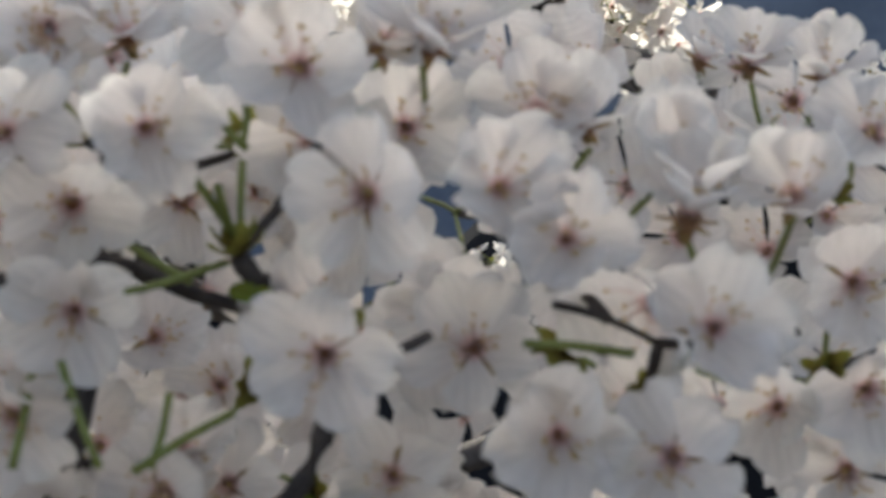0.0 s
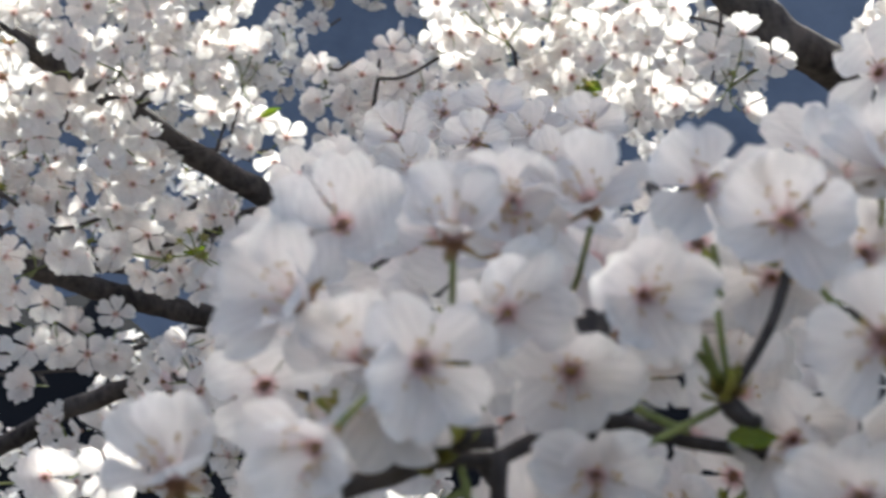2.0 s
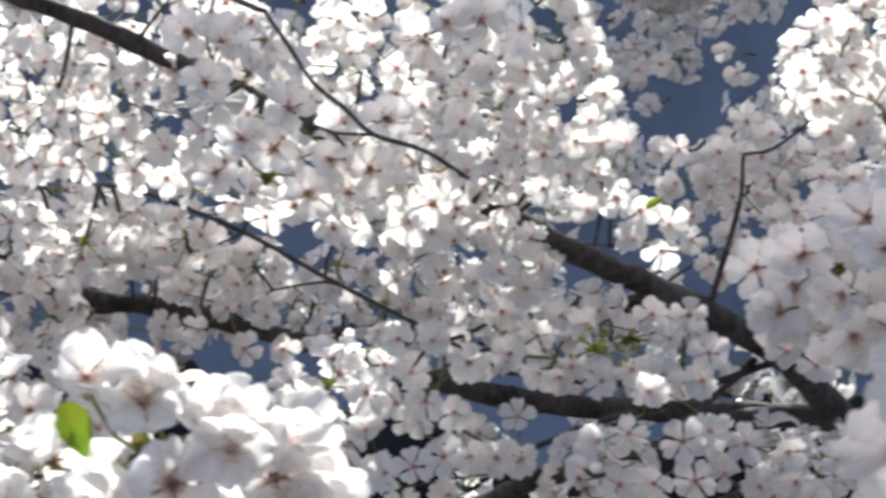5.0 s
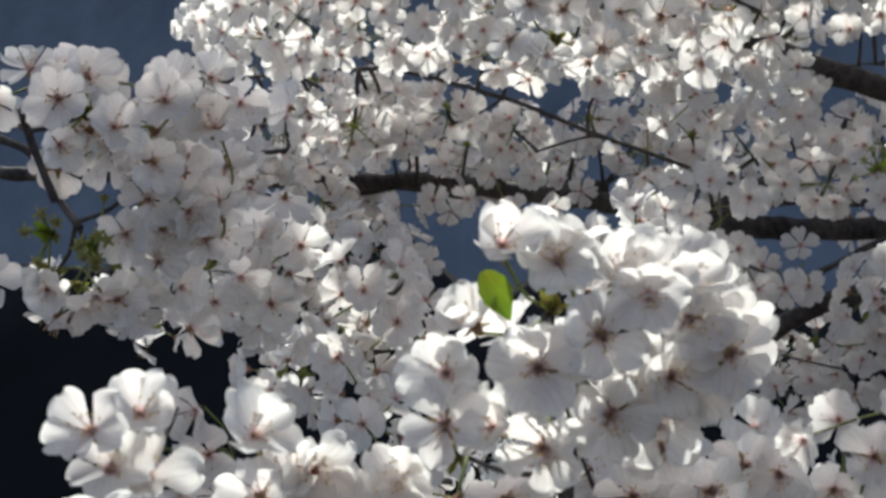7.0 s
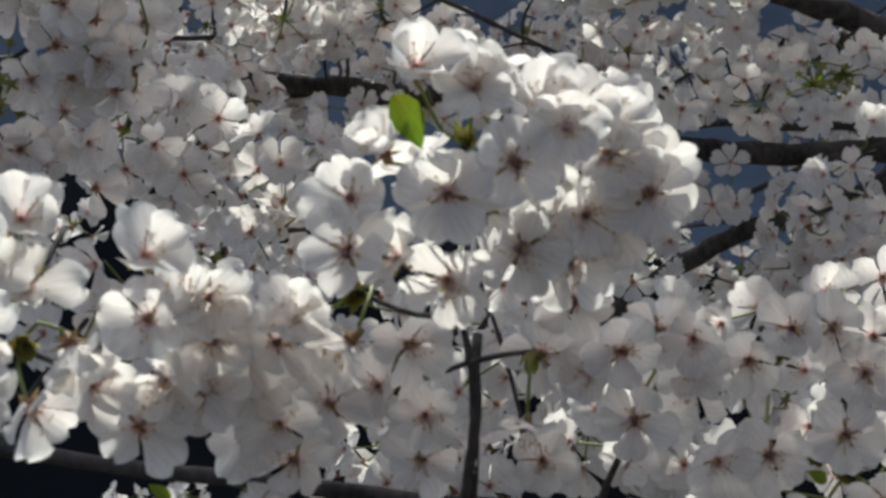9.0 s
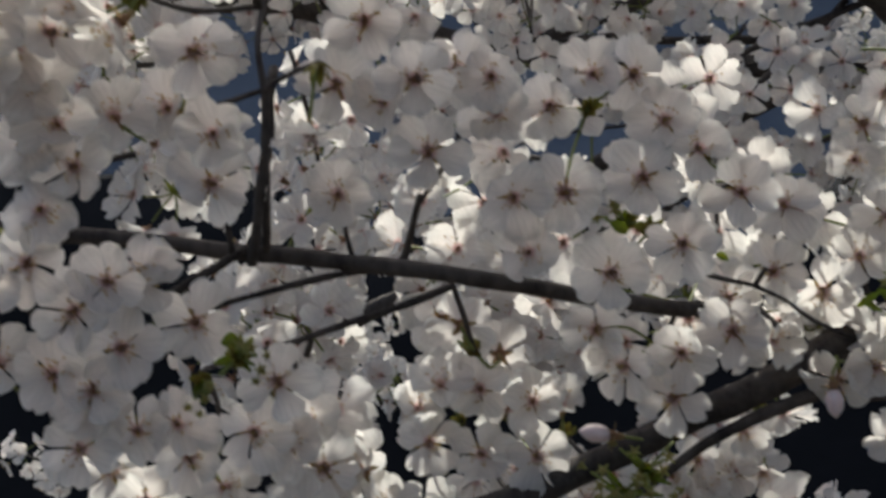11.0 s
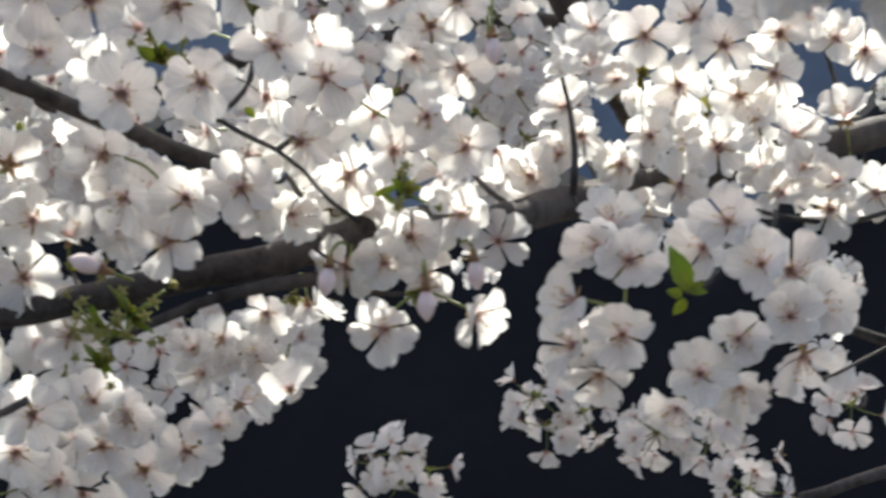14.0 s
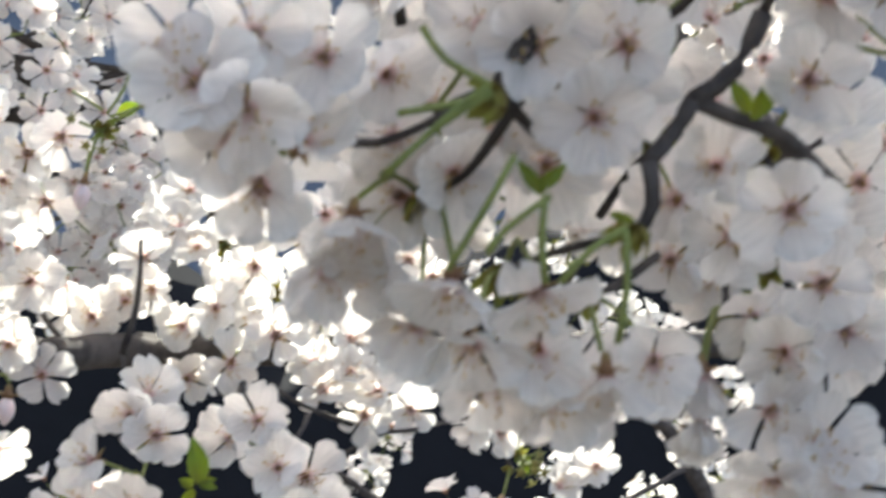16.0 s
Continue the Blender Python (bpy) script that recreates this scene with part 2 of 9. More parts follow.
def stamen_points(seed, count, sides=3):
    r = random.Random(seed)
    verts, faces, slots = [Vector((0, 0, -0.0004))], [], []
    for i in range(count):
        a, lean, long = r.uniform(0, 6.283), r.uniform(0.15, 0.75), r.uniform(0.006, 0.0105)
        d = Vector((math.cos(a) * math.sin(lean), math.sin(a) * math.sin(lean), math.cos(lean)))
        foot = Vector((math.cos(a), math.sin(a), 0)) * r.uniform(0.0003, 0.0016)
        bent = foot + d * long * 0.6
        tip = foot + (d + Vector((0, 0, r.uniform(0.0, 0.3)))).normalized() * long
        v, f = sweep([foot, bent, tip], [0.00016, 0.00014, 0.00012], sides, cap=False)
        o = len(verts)
        verts += v
        faces += [tuple(o + n for n in q) for q in f] + [(0, o, o + 1)]
        slots += [0] * (len(f) + 1)
        top = len(verts) - 1
        o, s = len(verts), 0.00055
        faces.append((top, o, o + 2))
        slots.append(1)
        verts += [tip + Vector(c) * s for c in ((1, 0, 0), (-1, 0, 0), (0, 1, 0), (0, -1, 0), (0, 0, 1.3), (0, 0, -1.3))]
        for q in ((0, 2, 4), (2, 1, 4), (1, 3, 4), (3, 0, 4), (2, 0, 5), (1, 2, 5), (3, 1, 5), (0, 3, 5)):
            faces.append(tuple(o + n for n in q))
            slots.append(1)
    return verts, faces, slots


PETALS = [mesh_of("petal", *petal_points(i, 9, 8), [PETAL]) for i in range(14)]
CALYXES = [mesh_of("calyx", *calyx_points(i), [SEPAL]) for i in range(4)]
GREEN_CALYXES = [mesh_of("calyx", *calyx_points(i + 9), [YOUNG_SEPAL]) for i in range(4)]
STAMENS = []
for i in range(4):
    v, f, s = stamen_points(i, 18)
    STAMENS.append(mesh_of("stamen_tuft", v, f, [FILAMENT, ANTHER], s))


def turned(verts, m):
    return [m @ Vector(v) for v in verts]


def small_blossom(seed):
    """A whole blossom as one mesh, for those farther off: verts, faces and material slots (petal, sepal, filament, anther)."""
    r = random.Random(100 + seed)
    verts, faces, slots = [], [], []
    lift = r.uniform(4, 30)
    for k in range(5):
        v, f = petal_points(seed * 7 + k, 5, 4)
        m = Matrix.Rotation(radians(72 * k + r.uniform(-7, 7)), 4, "Z") @ Matrix.Rotation(-radians(lift + r.uniform(-12, 12)), 4, "Y")
        o = len(verts)
        verts += turned(v, m)
        faces += [tuple(o + n for n in q) for q in f]
        slots += [0] * len(f)
    v, f = calyx_points(seed, 6)
    o = len(verts)
    verts += [Vector(p) * 0.62 for p in v]
    faces += [tuple(o + n for n in q) for q in f]
    slots += [1] * len(f)
    v, f, s = stamen_points(seed, 7)
    o = len(verts)
    verts += v
    faces += [tuple(o + n for n in q) for q in f]
    slots += [2 + n for n in s]
    return verts, faces, slots


SMALL = [small_blossom(i) for i in range(12)]
SMALL_MESHES = [mesh_of("blossom", v, f, [PETAL, SEPAL, FILAMENT, ANTHER], s) for v, f, s in SMALL]


def bud_scale_points(seed):
    """The opened winter bud where the stems meet: short curved scales in a ring."""
    r = random.Random(seed)
    verts, faces = [Vector((0, 0, -0.001))], []
    for k in range(9):
        a, out, long, half = 2.4 * k, r.uniform(0.3, 1.25), r.uniform(0.0045, 0.0095), r.uniform(0.0012, 0.0024)
        m = Matrix.Rotation(a, 4, "Z") @ Matrix.Rotation(out, 4, "Y")
        o = len(verts)
        for z, h, bow in ((0, 0.6, 0), (0.35, 1, 0.0006), (0.75, 0.75, 0.0004), (1, 0.08, -0.0006)):
            for sign in (-1, 0, 1):
                verts.append(m @ Vector((bow + 0.0006 - 0.0005 * abs(sign), half * h * sign, long * z)))
        faces += [(0, o, o + 1), (0, o + 1, o + 2)]
        for i in range(3):
            for j in range(2):
                q = o + i * 3 + j
                faces.append((q, q + 3, q + 4, q + 1))
    return verts, faces


BUD_SCALES = [mesh_of("opened_bud", *bud_scale_points(i), [SCALE]) for i in range(4)]


# ---- a flowering branch ----
WOOD = []  # points along all wood, for the spurs
COUNT = [0]


class Bough:
    def __init__(self, label, at, fill=0.6):
        self.root = tagged(new("cherry_branch"), label, "branch", "flowering cherry branches")
        self.root.location = at
        self.fill, self.size, self.cup = fill, 1.0, 0
        self.heap, self.wood = [[], [], []], [[], [], []]
        self.back = Matrix.Translation(-Vector(at))
        self.rng = random.Random(len(label) + int(1000 * abs(at[0])))

    def add(self, name, me, m=None, label=""):
        return part(name, me, self.root, self.back @ m if m is not None else self.back.copy(), label)

    def stick(self, name, points, r0, r1):
        line = smooth_line(points, max(0.006, 0.5 * max(r0, r1)))
        n = len(line)
        thin = max(r0, r1) < 0.003
        radii = []
        for i, p in enumerate(line):
            r = r0 + (r1 - r0) * i / (n - 1)
            knot = 1 + (0.16 if thin else 0.06) * noise.noise(p * 45)
            radii.append(r * knot)
        wob = 0.25 * min(r0, r1) + 0.0004
        line = [p + wob * noise.noise_vector(p * 38) if 0 < i < n - 1 else p for i, p in enumerate(line)]
        v, f = sweep(line, radii, 7 if thin else 14, rough=0.12)
        self.add(name, mesh_of(name, v, f, [BARK]))
        WOOD.extend(line[::2])

    def spur(self, at, reach=0.16):
        """A short knobbly spur from the nearest wood to a place: points and radii, or none."""
        at = Vector(at)
        near = min(WOOD, key=lambda p: (p - at).length_squared)
        gap = (near - at).length
        if gap < 0.002:
            return None
        if gap > reach:
            r = self.rng
            away = Vector((r.uniform(-0.6, 0.6), r.uniform(0.3, 1.0), r.uniform(-0.5, 0.7))).normalized()
            return smooth_line([at + away * 0.03, at + away * 0.015 + Vector((r.uniform(-1, 1), 0, r.uniform(-1, 1))) * 0.006, at], 0.01)
        bend = near.lerp(at, 0.5) + 0.12 * gap * Vector((self.rng.uniform(-1, 1), self.rng.uniform(-1, 1), self.rng.uniform(-1.2, 0.2)))
        return smooth_line([near, bend, at], max(0.005, gap / 9))

    def bud_scales(self, at, way):
        self.add("opened_bud", BUD_SCALES[COUNT[0] % 4], stand(at, way, self.rng.uniform(0, 6.28), self.rng.uniform(0.8, 1.15)))

    def stem(self, foot, at, way, parent, m):
        foot, at = Vector(foot), Vector(at)
        tail = at - way * 0.006
        back = tail - way * 0.5 * (tail - foot).length
        line = smooth_line([foot, foot.lerp(back, 0.55), tail], 0.006)
        v, f = sweep(line, [0.00075] * len(line), 5)
        inv = m.inverted()
        me = mesh_of("stem", [inv @ p for p in v], f, [STEM])
        part("stem", me, parent)

    def blossom(self, at, way, size=1.0, lift=20):
        r = self.rng
        COUNT[0] += 1
        way = (way + 0.26 * Vector((r.uniform(-1, 1), r.uniform(-1, 1), r.uniform(-1, 1)))).normalized()
        m = stand(at, way, r.uniform(0, 6.28), size)
        ob = self.add("blossom", CALYXES[COUNT[0] % 4], m)
        lift += r.uniform(-8, 14)
        for k in range(5):
            turn = Matrix.Rotation(radians(72 * k + r.uniform(-9, 9)), 4, "Z") @ Matrix.Rotation(-radians(lift + r.uniform(-14, 14)), 4, "Y") @ Matrix.Rotation(radians(r.uniform(-18, 18)), 4, "X") @ Matrix.Scale(r.uniform(0.9, 1.06), 4)
            part("petal", PETALS[r.randrange(14)], ob, Matrix.Translation((0, 0, 0.0003 * (k % 2))) @ turn)
        part("stamen_tuft", STAMENS[COUNT[0] % 4], ob)
        return ob, m

    def umbel(self, flowers):
        """Blossoms whose stems spring from one bud."""
        spots = [(Vector(f[:3]), facing(*f[3:5]), f[5] if len(f) > 5 else 20) for f in flowers]
        centre = sum((p for p, _, _ in spots), Vector()) / len(spots)
        mean = sum((w for _, w, _ in spots), Vector())
        mean = mean.normalized() if mean.length > 0.3 else Vector((0, 0.6, 0.6)).normalized()
        foot = centre - mean * 0.026 + Vector((0, 0.006, 0.002))
        line = self.spur(foot, 0.06)
        if line:
            v, f = sweep(line, [0.0013 - 0.0003 * i / len(line) for i in range(len(line))], 6, rough=0.2)
            self.add("spur", mesh_of("spur", v, f, [BARK]))
        self.bud_scales(foot, mean)
        for p, w, lift in spots:
            ob, m = self.blossom(p, w, self.size * self.rng.uniform(0.88, 1.0), lift + self.cup)
            self.stem(foot, p, w, ob, m)
            for k in range(int(self.fill + self.rng.random())):
                self.rear(p, foot)

    def rear(self, p, foot):
        """A blossom of the same bud that shows only between those before it."""
        r = self.rng
        q = p + Vector((r.uniform(-0.022, 0.022), r.uniform(0.022, 0.048), r.uniform(-0.010, 0.010)))
        way = Vector((r.uniform(-1, 1), r.uniform(-1.2, 0.6), r.uniform(-0.6, 1))).normalized()
        self.add("blossom", SMALL_MESHES[r.randrange(12)], stand(q, way, r.uniform(0, 6.28), r.uniform(0.9, 1.05)))

    def bunches(self, n, centres, joined=False):
        """Round bunches of blossoms, farther off."""
        r = self.rng
        heap, wood = self.heap, self.wood
        for c in centres:
            c = Vector(c)
            v, f, s = [], [], []
            line = self.spur(c, 0.10)
            if line:
                v, f = sweep(line, [0.0022 - 0.0008 * i / len(line) for i in range(len(line))], 5, rough=0.2)
                f.append((len(v) - 5, len(v) - 4, len(v)))
                s = [0] * len(f)
            heart = len(v)
            v.append(c)
            count = n + r.choice((1, 2, 3, 4))
            spin = r.uniform(0, 6.28)
            for k in range(count):
                h = 1 - 2 * (k + 0.5) / count
                a = spin + 2.4 * k
                way = Vector((math.cos(a) * math.sqrt(1 - h * h), math.sin(a) * math.sqrt(1 - h * h), h * 0.9 + 0.05)).normalized()
                p = c + Vector((way.x, way.y * 0.9, way.z)) * r.uniform(0.024, 0.032) + Vector((0, -0.003, -0.004))
                look_out = (way + Vector((0, -0.25, 0)) + 0.25 * Vector((r.uniform(-1, 1), r.uniform(-1, 1), r.uniform(-1, 1)))).normalized()
                m = stand(p, look_out, r.uniform(0, 6.28), r.uniform(0.95, 1.08))
                kind = r.randrange(12)
                if joined:
                    o = len(heap[0])
                    heap[0] += turned(SMALL[kind][0], m)
                    heap[1] += [tuple(o + i for i in q) for q in SMALL[kind][1]]
                    heap[2] += SMALL[kind][2]
                else:
                    self.add("blossom", SMALL_MESHES[kind], m)
                tail = p - look_out * 0.006
                v2, f2 = sweep([c, c.lerp(tail - look_out * 0.008, 0.55), tail], [0.0007] * 3, 4, cap=False)
                o = len(v)
                v += v2
                f += [tuple(o + i for i in q) for q in f2] + [(heart, o, o + 1)]
                s += [1] * (len(f2) + 1)
            v2, f2 = bud_scale_points(int(r.random() * 1000))
            o = len(v)
            v += [c + Vector(p) for p in v2]
            f += [tuple(o + i for i in q) for q in f2] + [(heart, o, o + 1)]
            s += [2] * (len(f2) + 1)
            if joined:
                o = len(wood[0])
                wood[0] += v
                wood[1] += [tuple(o + i for i in q) for q in f]
                wood[2] += s
            else:
                self.add("stalk", mesh_of("stalk", v, f, [BARK, STEM, SCALE], s))

    def spray(self, places, share=0.55):
        """Blossoms of one opened bud, farther off, each looking its own way."""
        r = self.rng
        places = [Vector(p) for p in places]
        foot = sum(places, Vector()) / len(places) + Vector((r.uniform(-0.01, 0.01), 0.032, r.uniform(-0.004, 0.012)))
        v, f, s = [foot], [], []
        line = self.spur(foot, 0.10)
        if line:
            v2, f2 = sweep(line, [0.0020 - 0.0007 * i / len(line) for i in range(len(line))], 5, rough=0.2)
            v, f = [foot] + v2, [tuple(1 + i for i in q) for q in f2] + [(0, len(v2), len(v2) - 1)]
            s = [0] * len(f)
        for p in places:
            out = (p - foot).normalized()
            way = (out * share + Vector((0, -0.75, -0.12)) + 0.55 * Vector((r.uniform(-1, 1), r.uniform(-1, 1), r.uniform(-1, 1)))).normalized()
            self.add("blossom", SMALL_MESHES[r.randrange(12)], stand(p, way, r.uniform(0, 6.28), r.uniform(0.92, 1.08)))
            tail = p - way * 0.006
            v2, f2 = sweep([foot, foot.lerp(tail - way * 0.01, 0.55), tail], [0.0007] * 3, 4, cap=False)
            o = len(v)
            v += v2
            f += [tuple(o + i for i in q) for q in f2] + [(0, o, o + 1)]
            s += [1] * (len(f2) + 1)
        self.add("stalk", mesh_of("stalk", v, f, [BARK, STEM], s))

    def gather(self):
        """The far bunches as one mass of blossom and one of stalks."""
        tagged(self.add("blossom_mass", mesh_of("blossom_mass", self.heap[0], self.heap[1], [PETAL, SEPAL, FILAMENT, ANTHER], self.heap[2])), kind="stuff")
        tagged(self.add("stalk_mass", mesh_of("stalk_mass", self.wood[0], self.wood[1], [BARK, STEM, SCALE], self.wood[2])), kind="stuff")

    def bud(self, at, way, foot, size=1.0):
        """A closed pink bud on its green stem."""
        m = stand(at, way.normalized(), self.rng.uniform(0, 6.28), size)
        rings = [(0.0, 0.0012), (0.002, 0.0030), (0.005, 0.0043), (0.008, 0.0044), (0.011, 0.0033), (0.0135, 0.0014), (0.0145, 0.0003)]
        v, f = [], []
        for i, (z, rad) in enumerate(rings):
            for k in range(10):
                a = 2 * math.pi * k / 10 + 0.12 * i
                q = rad * (1 + 0.10 * math.cos(5 * a))
                v.append((q * math.cos(a), q * math.sin(a), z))
            if i:
                f += [((i - 1) * 10 + k, (i - 1) * 10 + (k + 1) % 10, i * 10 + (k + 1) % 10, i * 10 + k) for k in range(10)]
        ob = self.add("bud", CALYXES[1], m, "closed pink cherry bud")
        part("bud_petals", mesh_of("bud_petals", v, f, [BUD]), ob)
        self.stem(foot, at, way.normalized(), ob, m)

    def leaf(self, at, way, normal, long, wide):
        """A young leaf, folded a little along its midrib and toothed."""
        v, f = [], []
        for i in range(11):
            u = i / 10
            w = wide / 2 * math.sin(math.pi * min(1, u * 0.97 + 0.03) ** 0.8) + 0.0003
            for k in range(7):
                s = k / 3 - 1
                tooth = 1 + (0.05 if i % 2 else -0.05) * (abs(s) > 0.9)
                v.append((long * u, w * s * tooth, abs(s) * w * 0.35 - 0.10 * long * u * u))
            if i:
                f += [((i - 1) * 7 + k, i * 7 + k, i * 7 + k + 1, (i - 1) * 7 + k + 1) for k in range(6)]
        way, normal = Vector(way).normalized(), Vector(normal)
        side = normal.cross(way).normalized()
        up = way.cross(side)
        m = Matrix((way, side, up)).transposed().to_4x4()
        m.translation = Vector(at)
        self.add("leaf", mesh_of("leaf", v, f, [LEAF]), m, "small bright green young leaf")

    def stalk(self, points):
        """A bare green flower stem that shows."""
        line = smooth_line(points, 0.006)
        v, f = sweep(line, [0.00085 + 0.0005 * max(0.0, i / len(line) - 0.8) * 5 for i in range(len(line))], 6)
        self.add("stem", mesh_of("stem", v, f, [STEM]))

    def tuft(self, at, way, count, size=1.0):
        """Blossoms that have dropped their petals: open calyces on green stems and young leaf tips, from one bud."""
        r = self.rng
        at, way = Vector(at), Vector(way).normalized()
        self.bud_scales(at, way)
        for k in range(count):
            d = (way + 0.9 * Vector((r.uniform(-1, 1), r.uniform(-1, 1), r.uniform(-1, 1)))).normalized()
            tip = at + d * size * r.uniform(0.018, 0.029)
            m = stand(tip, d, r.uniform(0, 6.28), 0.62 * size)
            ob = self.add("spent_blossom", GREEN_CALYXES[k % 4], m, "calyx of a blossom without petals")
            self.stem(at, tip, d, ob, m)
            for leaf_tip in range(k % 2):
                bend = (d + 0.5 * Vector((r.uniform(-1, 1), -0.5, r.uniform(-0.4, 1)))).normalized()
                self.leaf(at + d * 0.002, bend, way, size * r.uniform(0.008, 0.014), size * r.uniform(0.003, 0.005))

    def gall(self, at, size):
        """A dark, lumpy, nearly round gall."""
        bm = bmesh.new()
        bmesh.ops.create_icosphere(bm, subdivisions=3, radius=size)
        for p in bm.verts:
            p.co *= 1 + 0.14 * noise.noise(p.co * 260) + 0.06 * noise.noise(p.co * 700)
            p.co.z *= 1.12
        me = bpy.data.meshes.new("gall")
        bm.to_mesh(me)
        bm.free()
        me.materials.append(BARK)
        me.polygons.foreach_set("use_smooth", [True] * len(me.polygons))
        self.add("gall", me, Matrix.Translation(at), "dark round gall")


# ---- ground and distance ----
def sheet(name, width, rows, mat, label, category, rise=0.0):
    """A broad sheet along x with the given profile of (y, z), slightly uneven."""
    nx = 160
    v, f = [], []
    for j, (y, z) in enumerate(rows):
        for i in range(nx + 1):
            x = width * (i / nx - 0.5)
            d = noise.noise(Vector((x * 0.21, y * 0.3, z * 0.3)))
            lift = 1 + rise * (0.6 * min(1, max(0, (-x - 3) / 5)) + 0.8 * min(1, max(0, (x + 0.6) / 1.8)) + 0.25 * noise.noise(Vector((x * 0.9, 3.1, 0))) + 0.1 * noise.noise(Vector((x * 3.1, 7.1, 0))))
            v.append((x, y + 0.5 * d * (j > 0) * (z > 0.2), (z + 0.12 * d * (z > 0.2)) * (lift if z > 0.2 else 1)))
        if j:
            f += [((j - 1) * (nx + 1) + i, j * (nx + 1) + i, j * (nx + 1) + i + 1, (j - 1) * (nx + 1) + i + 1) for i in range(nx)]
    ob = new(name, mesh_of(name, v, f, [mat]))
    return tagged(ob, label, category, "", "structure")


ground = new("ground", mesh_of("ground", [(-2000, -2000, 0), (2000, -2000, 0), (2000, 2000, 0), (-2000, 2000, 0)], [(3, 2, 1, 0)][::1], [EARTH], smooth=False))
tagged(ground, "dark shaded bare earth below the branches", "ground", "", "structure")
# Bank raised at both sides so its painted dark fills the gaps.
sheet("bank", 90, [(9, -0.1), (9.1, 0.6), (9.3, 1.6), (9.45, 2.3), (9.55, 2.7), (9.75, 2.3), (10.5, -0.1)], SLOPE, "bank far behind the branches, deep shade painted into its near-black colour", "slope", 0.8)
sheet("backdrop", 260, [(32, -0.2), (33, 4), (34, 9), (35.5, 15), (37, 22), (39, 32), (40, 36)], HILL, "hillside in shade behind the branches, blue haze painted into its colour", "hill")

# ---- the branches ----
near = Bough("cherry twig with large white blossoms in soft shade", (-0.15, 0.36, 1.64), 0.25)
near.size, near.cup = 0.93, 8
middle = Bough("long dark cherry limb with sunlit white blossoms", (-0.33, 1.62, 1.42))
behind = Bough("shaded white cherry blossoms behind a dark limb", (-0.30, 1.60, 1.80))
lower = Bough("low cherry branches crowded with white blossoms in shade", (-0.45, 1.60, 1.60))
outer = Bough("outer part of a cherry limb thick with blossom", (-1.0, 1.40, 2.0))
back = Bough("thin cherry twigs with greyish white blossoms behind", (-1.0, 1.55, 1.7))
upper = Bough("thin forked cherry twig with a dark round gall", (-0.65, 0.95, 2.0))
right = Bough("thick dark cherry limb with bright sunlit blossoms", (0.3, 1.55, 1.9))
main = Bough("grey-brown cherry branch covered in shaded white blossoms", (-0.45, 0.58, 1.55), 0.1)
raised = Bough("upright cherry spur with a sunlit blossom cluster and a leaf", (-0.42, 0.45, 1.6), 0.15)
fork = Bough("cherry branch end with brilliant backlit white blossoms", (-0.15, 0.80, 1.55), 0.15)
hanging = Bough("hanging cherry blossom cluster with green leaves at its middle", (-0.13, 0.65, 1.53), 0.3)
closing = Bough("near cherry twig with drooping blossoms on green stems", (0.0, 0.50, 1.65), 0.2)
closing.size = 0.87
backing = Bough("shaded grey-white cherry bunches close behind a branch", (-0.6, 1.1, 1.5))
leftside = Bough("cherry branch with drooping cream-white blossoms in shade", (-0.90, 0.75, 1.8))
low = Bough("low thin cherry twigs with small bunches in deep shade", (-0.1, 1.4, 1.35))
far = Bough("distant cherry branches with hazy grey blossom bunches", (-0.3, 2.4, 2.0))
mass = Bough("dense sunlit cherry boughs behind the nearer ones", (-0.4, 1.9, 2.1))
tree = Bough("dark grey-brown cherry trunk that bears the flowering branches", (1.5, 1.55, 0.0))
tree.root.name = "cherry_tree"
tagged(tree.root, "dark grey-brown cherry trunk that bears the flowering branches", "tree")
# Unseen: added only to hold shade over chosen flowers.
overhead = Bough("cherry limb overhead, thick with blossom, casting shade", (0.6, 0.5, 2.75))
middle.stick("limb", [(-0.984, 0.959, 2.189), (-0.856, 1.017, 2.146), (-0.783, 1.086, 2.110), (-0.745, 1.127, 2.089), (-0.632, 1.206, 2.029), (-0.548, 1.260, 1.981), (-0.510, 1.302, 1.957), (-0.447, 1.355, 1.925), (-0.385, 1.420, 1.890), (-0.343, 1.465, 1.860), (-0.313, 1.520, 1.815), (-0.293, 1.609, 1.795), (-0.294, 2.019, 1.821), (-0.326, 2.866, 1.889)], 0.0061, 0.0265)
middle.stick("limb", [(-1.446, 1.257, 2.074), (-1.203, 1.327, 2.020), (-1.038, 1.375, 1.985), (-0.973, 1.403, 1.971), (-0.825, 1.447, 1.925), (-0.702, 1.483, 1.876), (-0.590, 1.509, 1.848), (-0.465, 1.516, 1.830), (-0.356, 1.526, 1.817), (-0.309, 1.524, 1.807)], 0.0080, 0.0125)
middle.stick("twig", [(-1.079, 1.122, 2.057), (-1.005, 1.150, 2.056), (-0.942, 1.174, 2.050), (-0.884, 1.199, 2.037), (-0.801, 1.240, 1.997), (-0.735, 1.275, 1.953), (-0.674, 1.296, 1.915), (-0.625, 1.311, 1.885)], 0.0018, 0.0023)
middle.stick("twig", [(-0.970, 1.124, 2.122), (-0.937, 1.158, 2.078), (-0.912, 1.185, 2.054), (-0.889, 1.197, 2.038)], 0.0010, 0.0016)
middle.stick("twig", [(-0.857, 1.244, 1.986), (-0.826, 1.243, 1.990), (-0.801, 1.240, 1.996)], 0.0011, 0.0016)
middle.stick("twig", [(-0.792, 1.278, 1.947), (-0.739, 1.285, 1.950), (-0.705, 1.291, 1.935)], 0.0011, 0.0016)
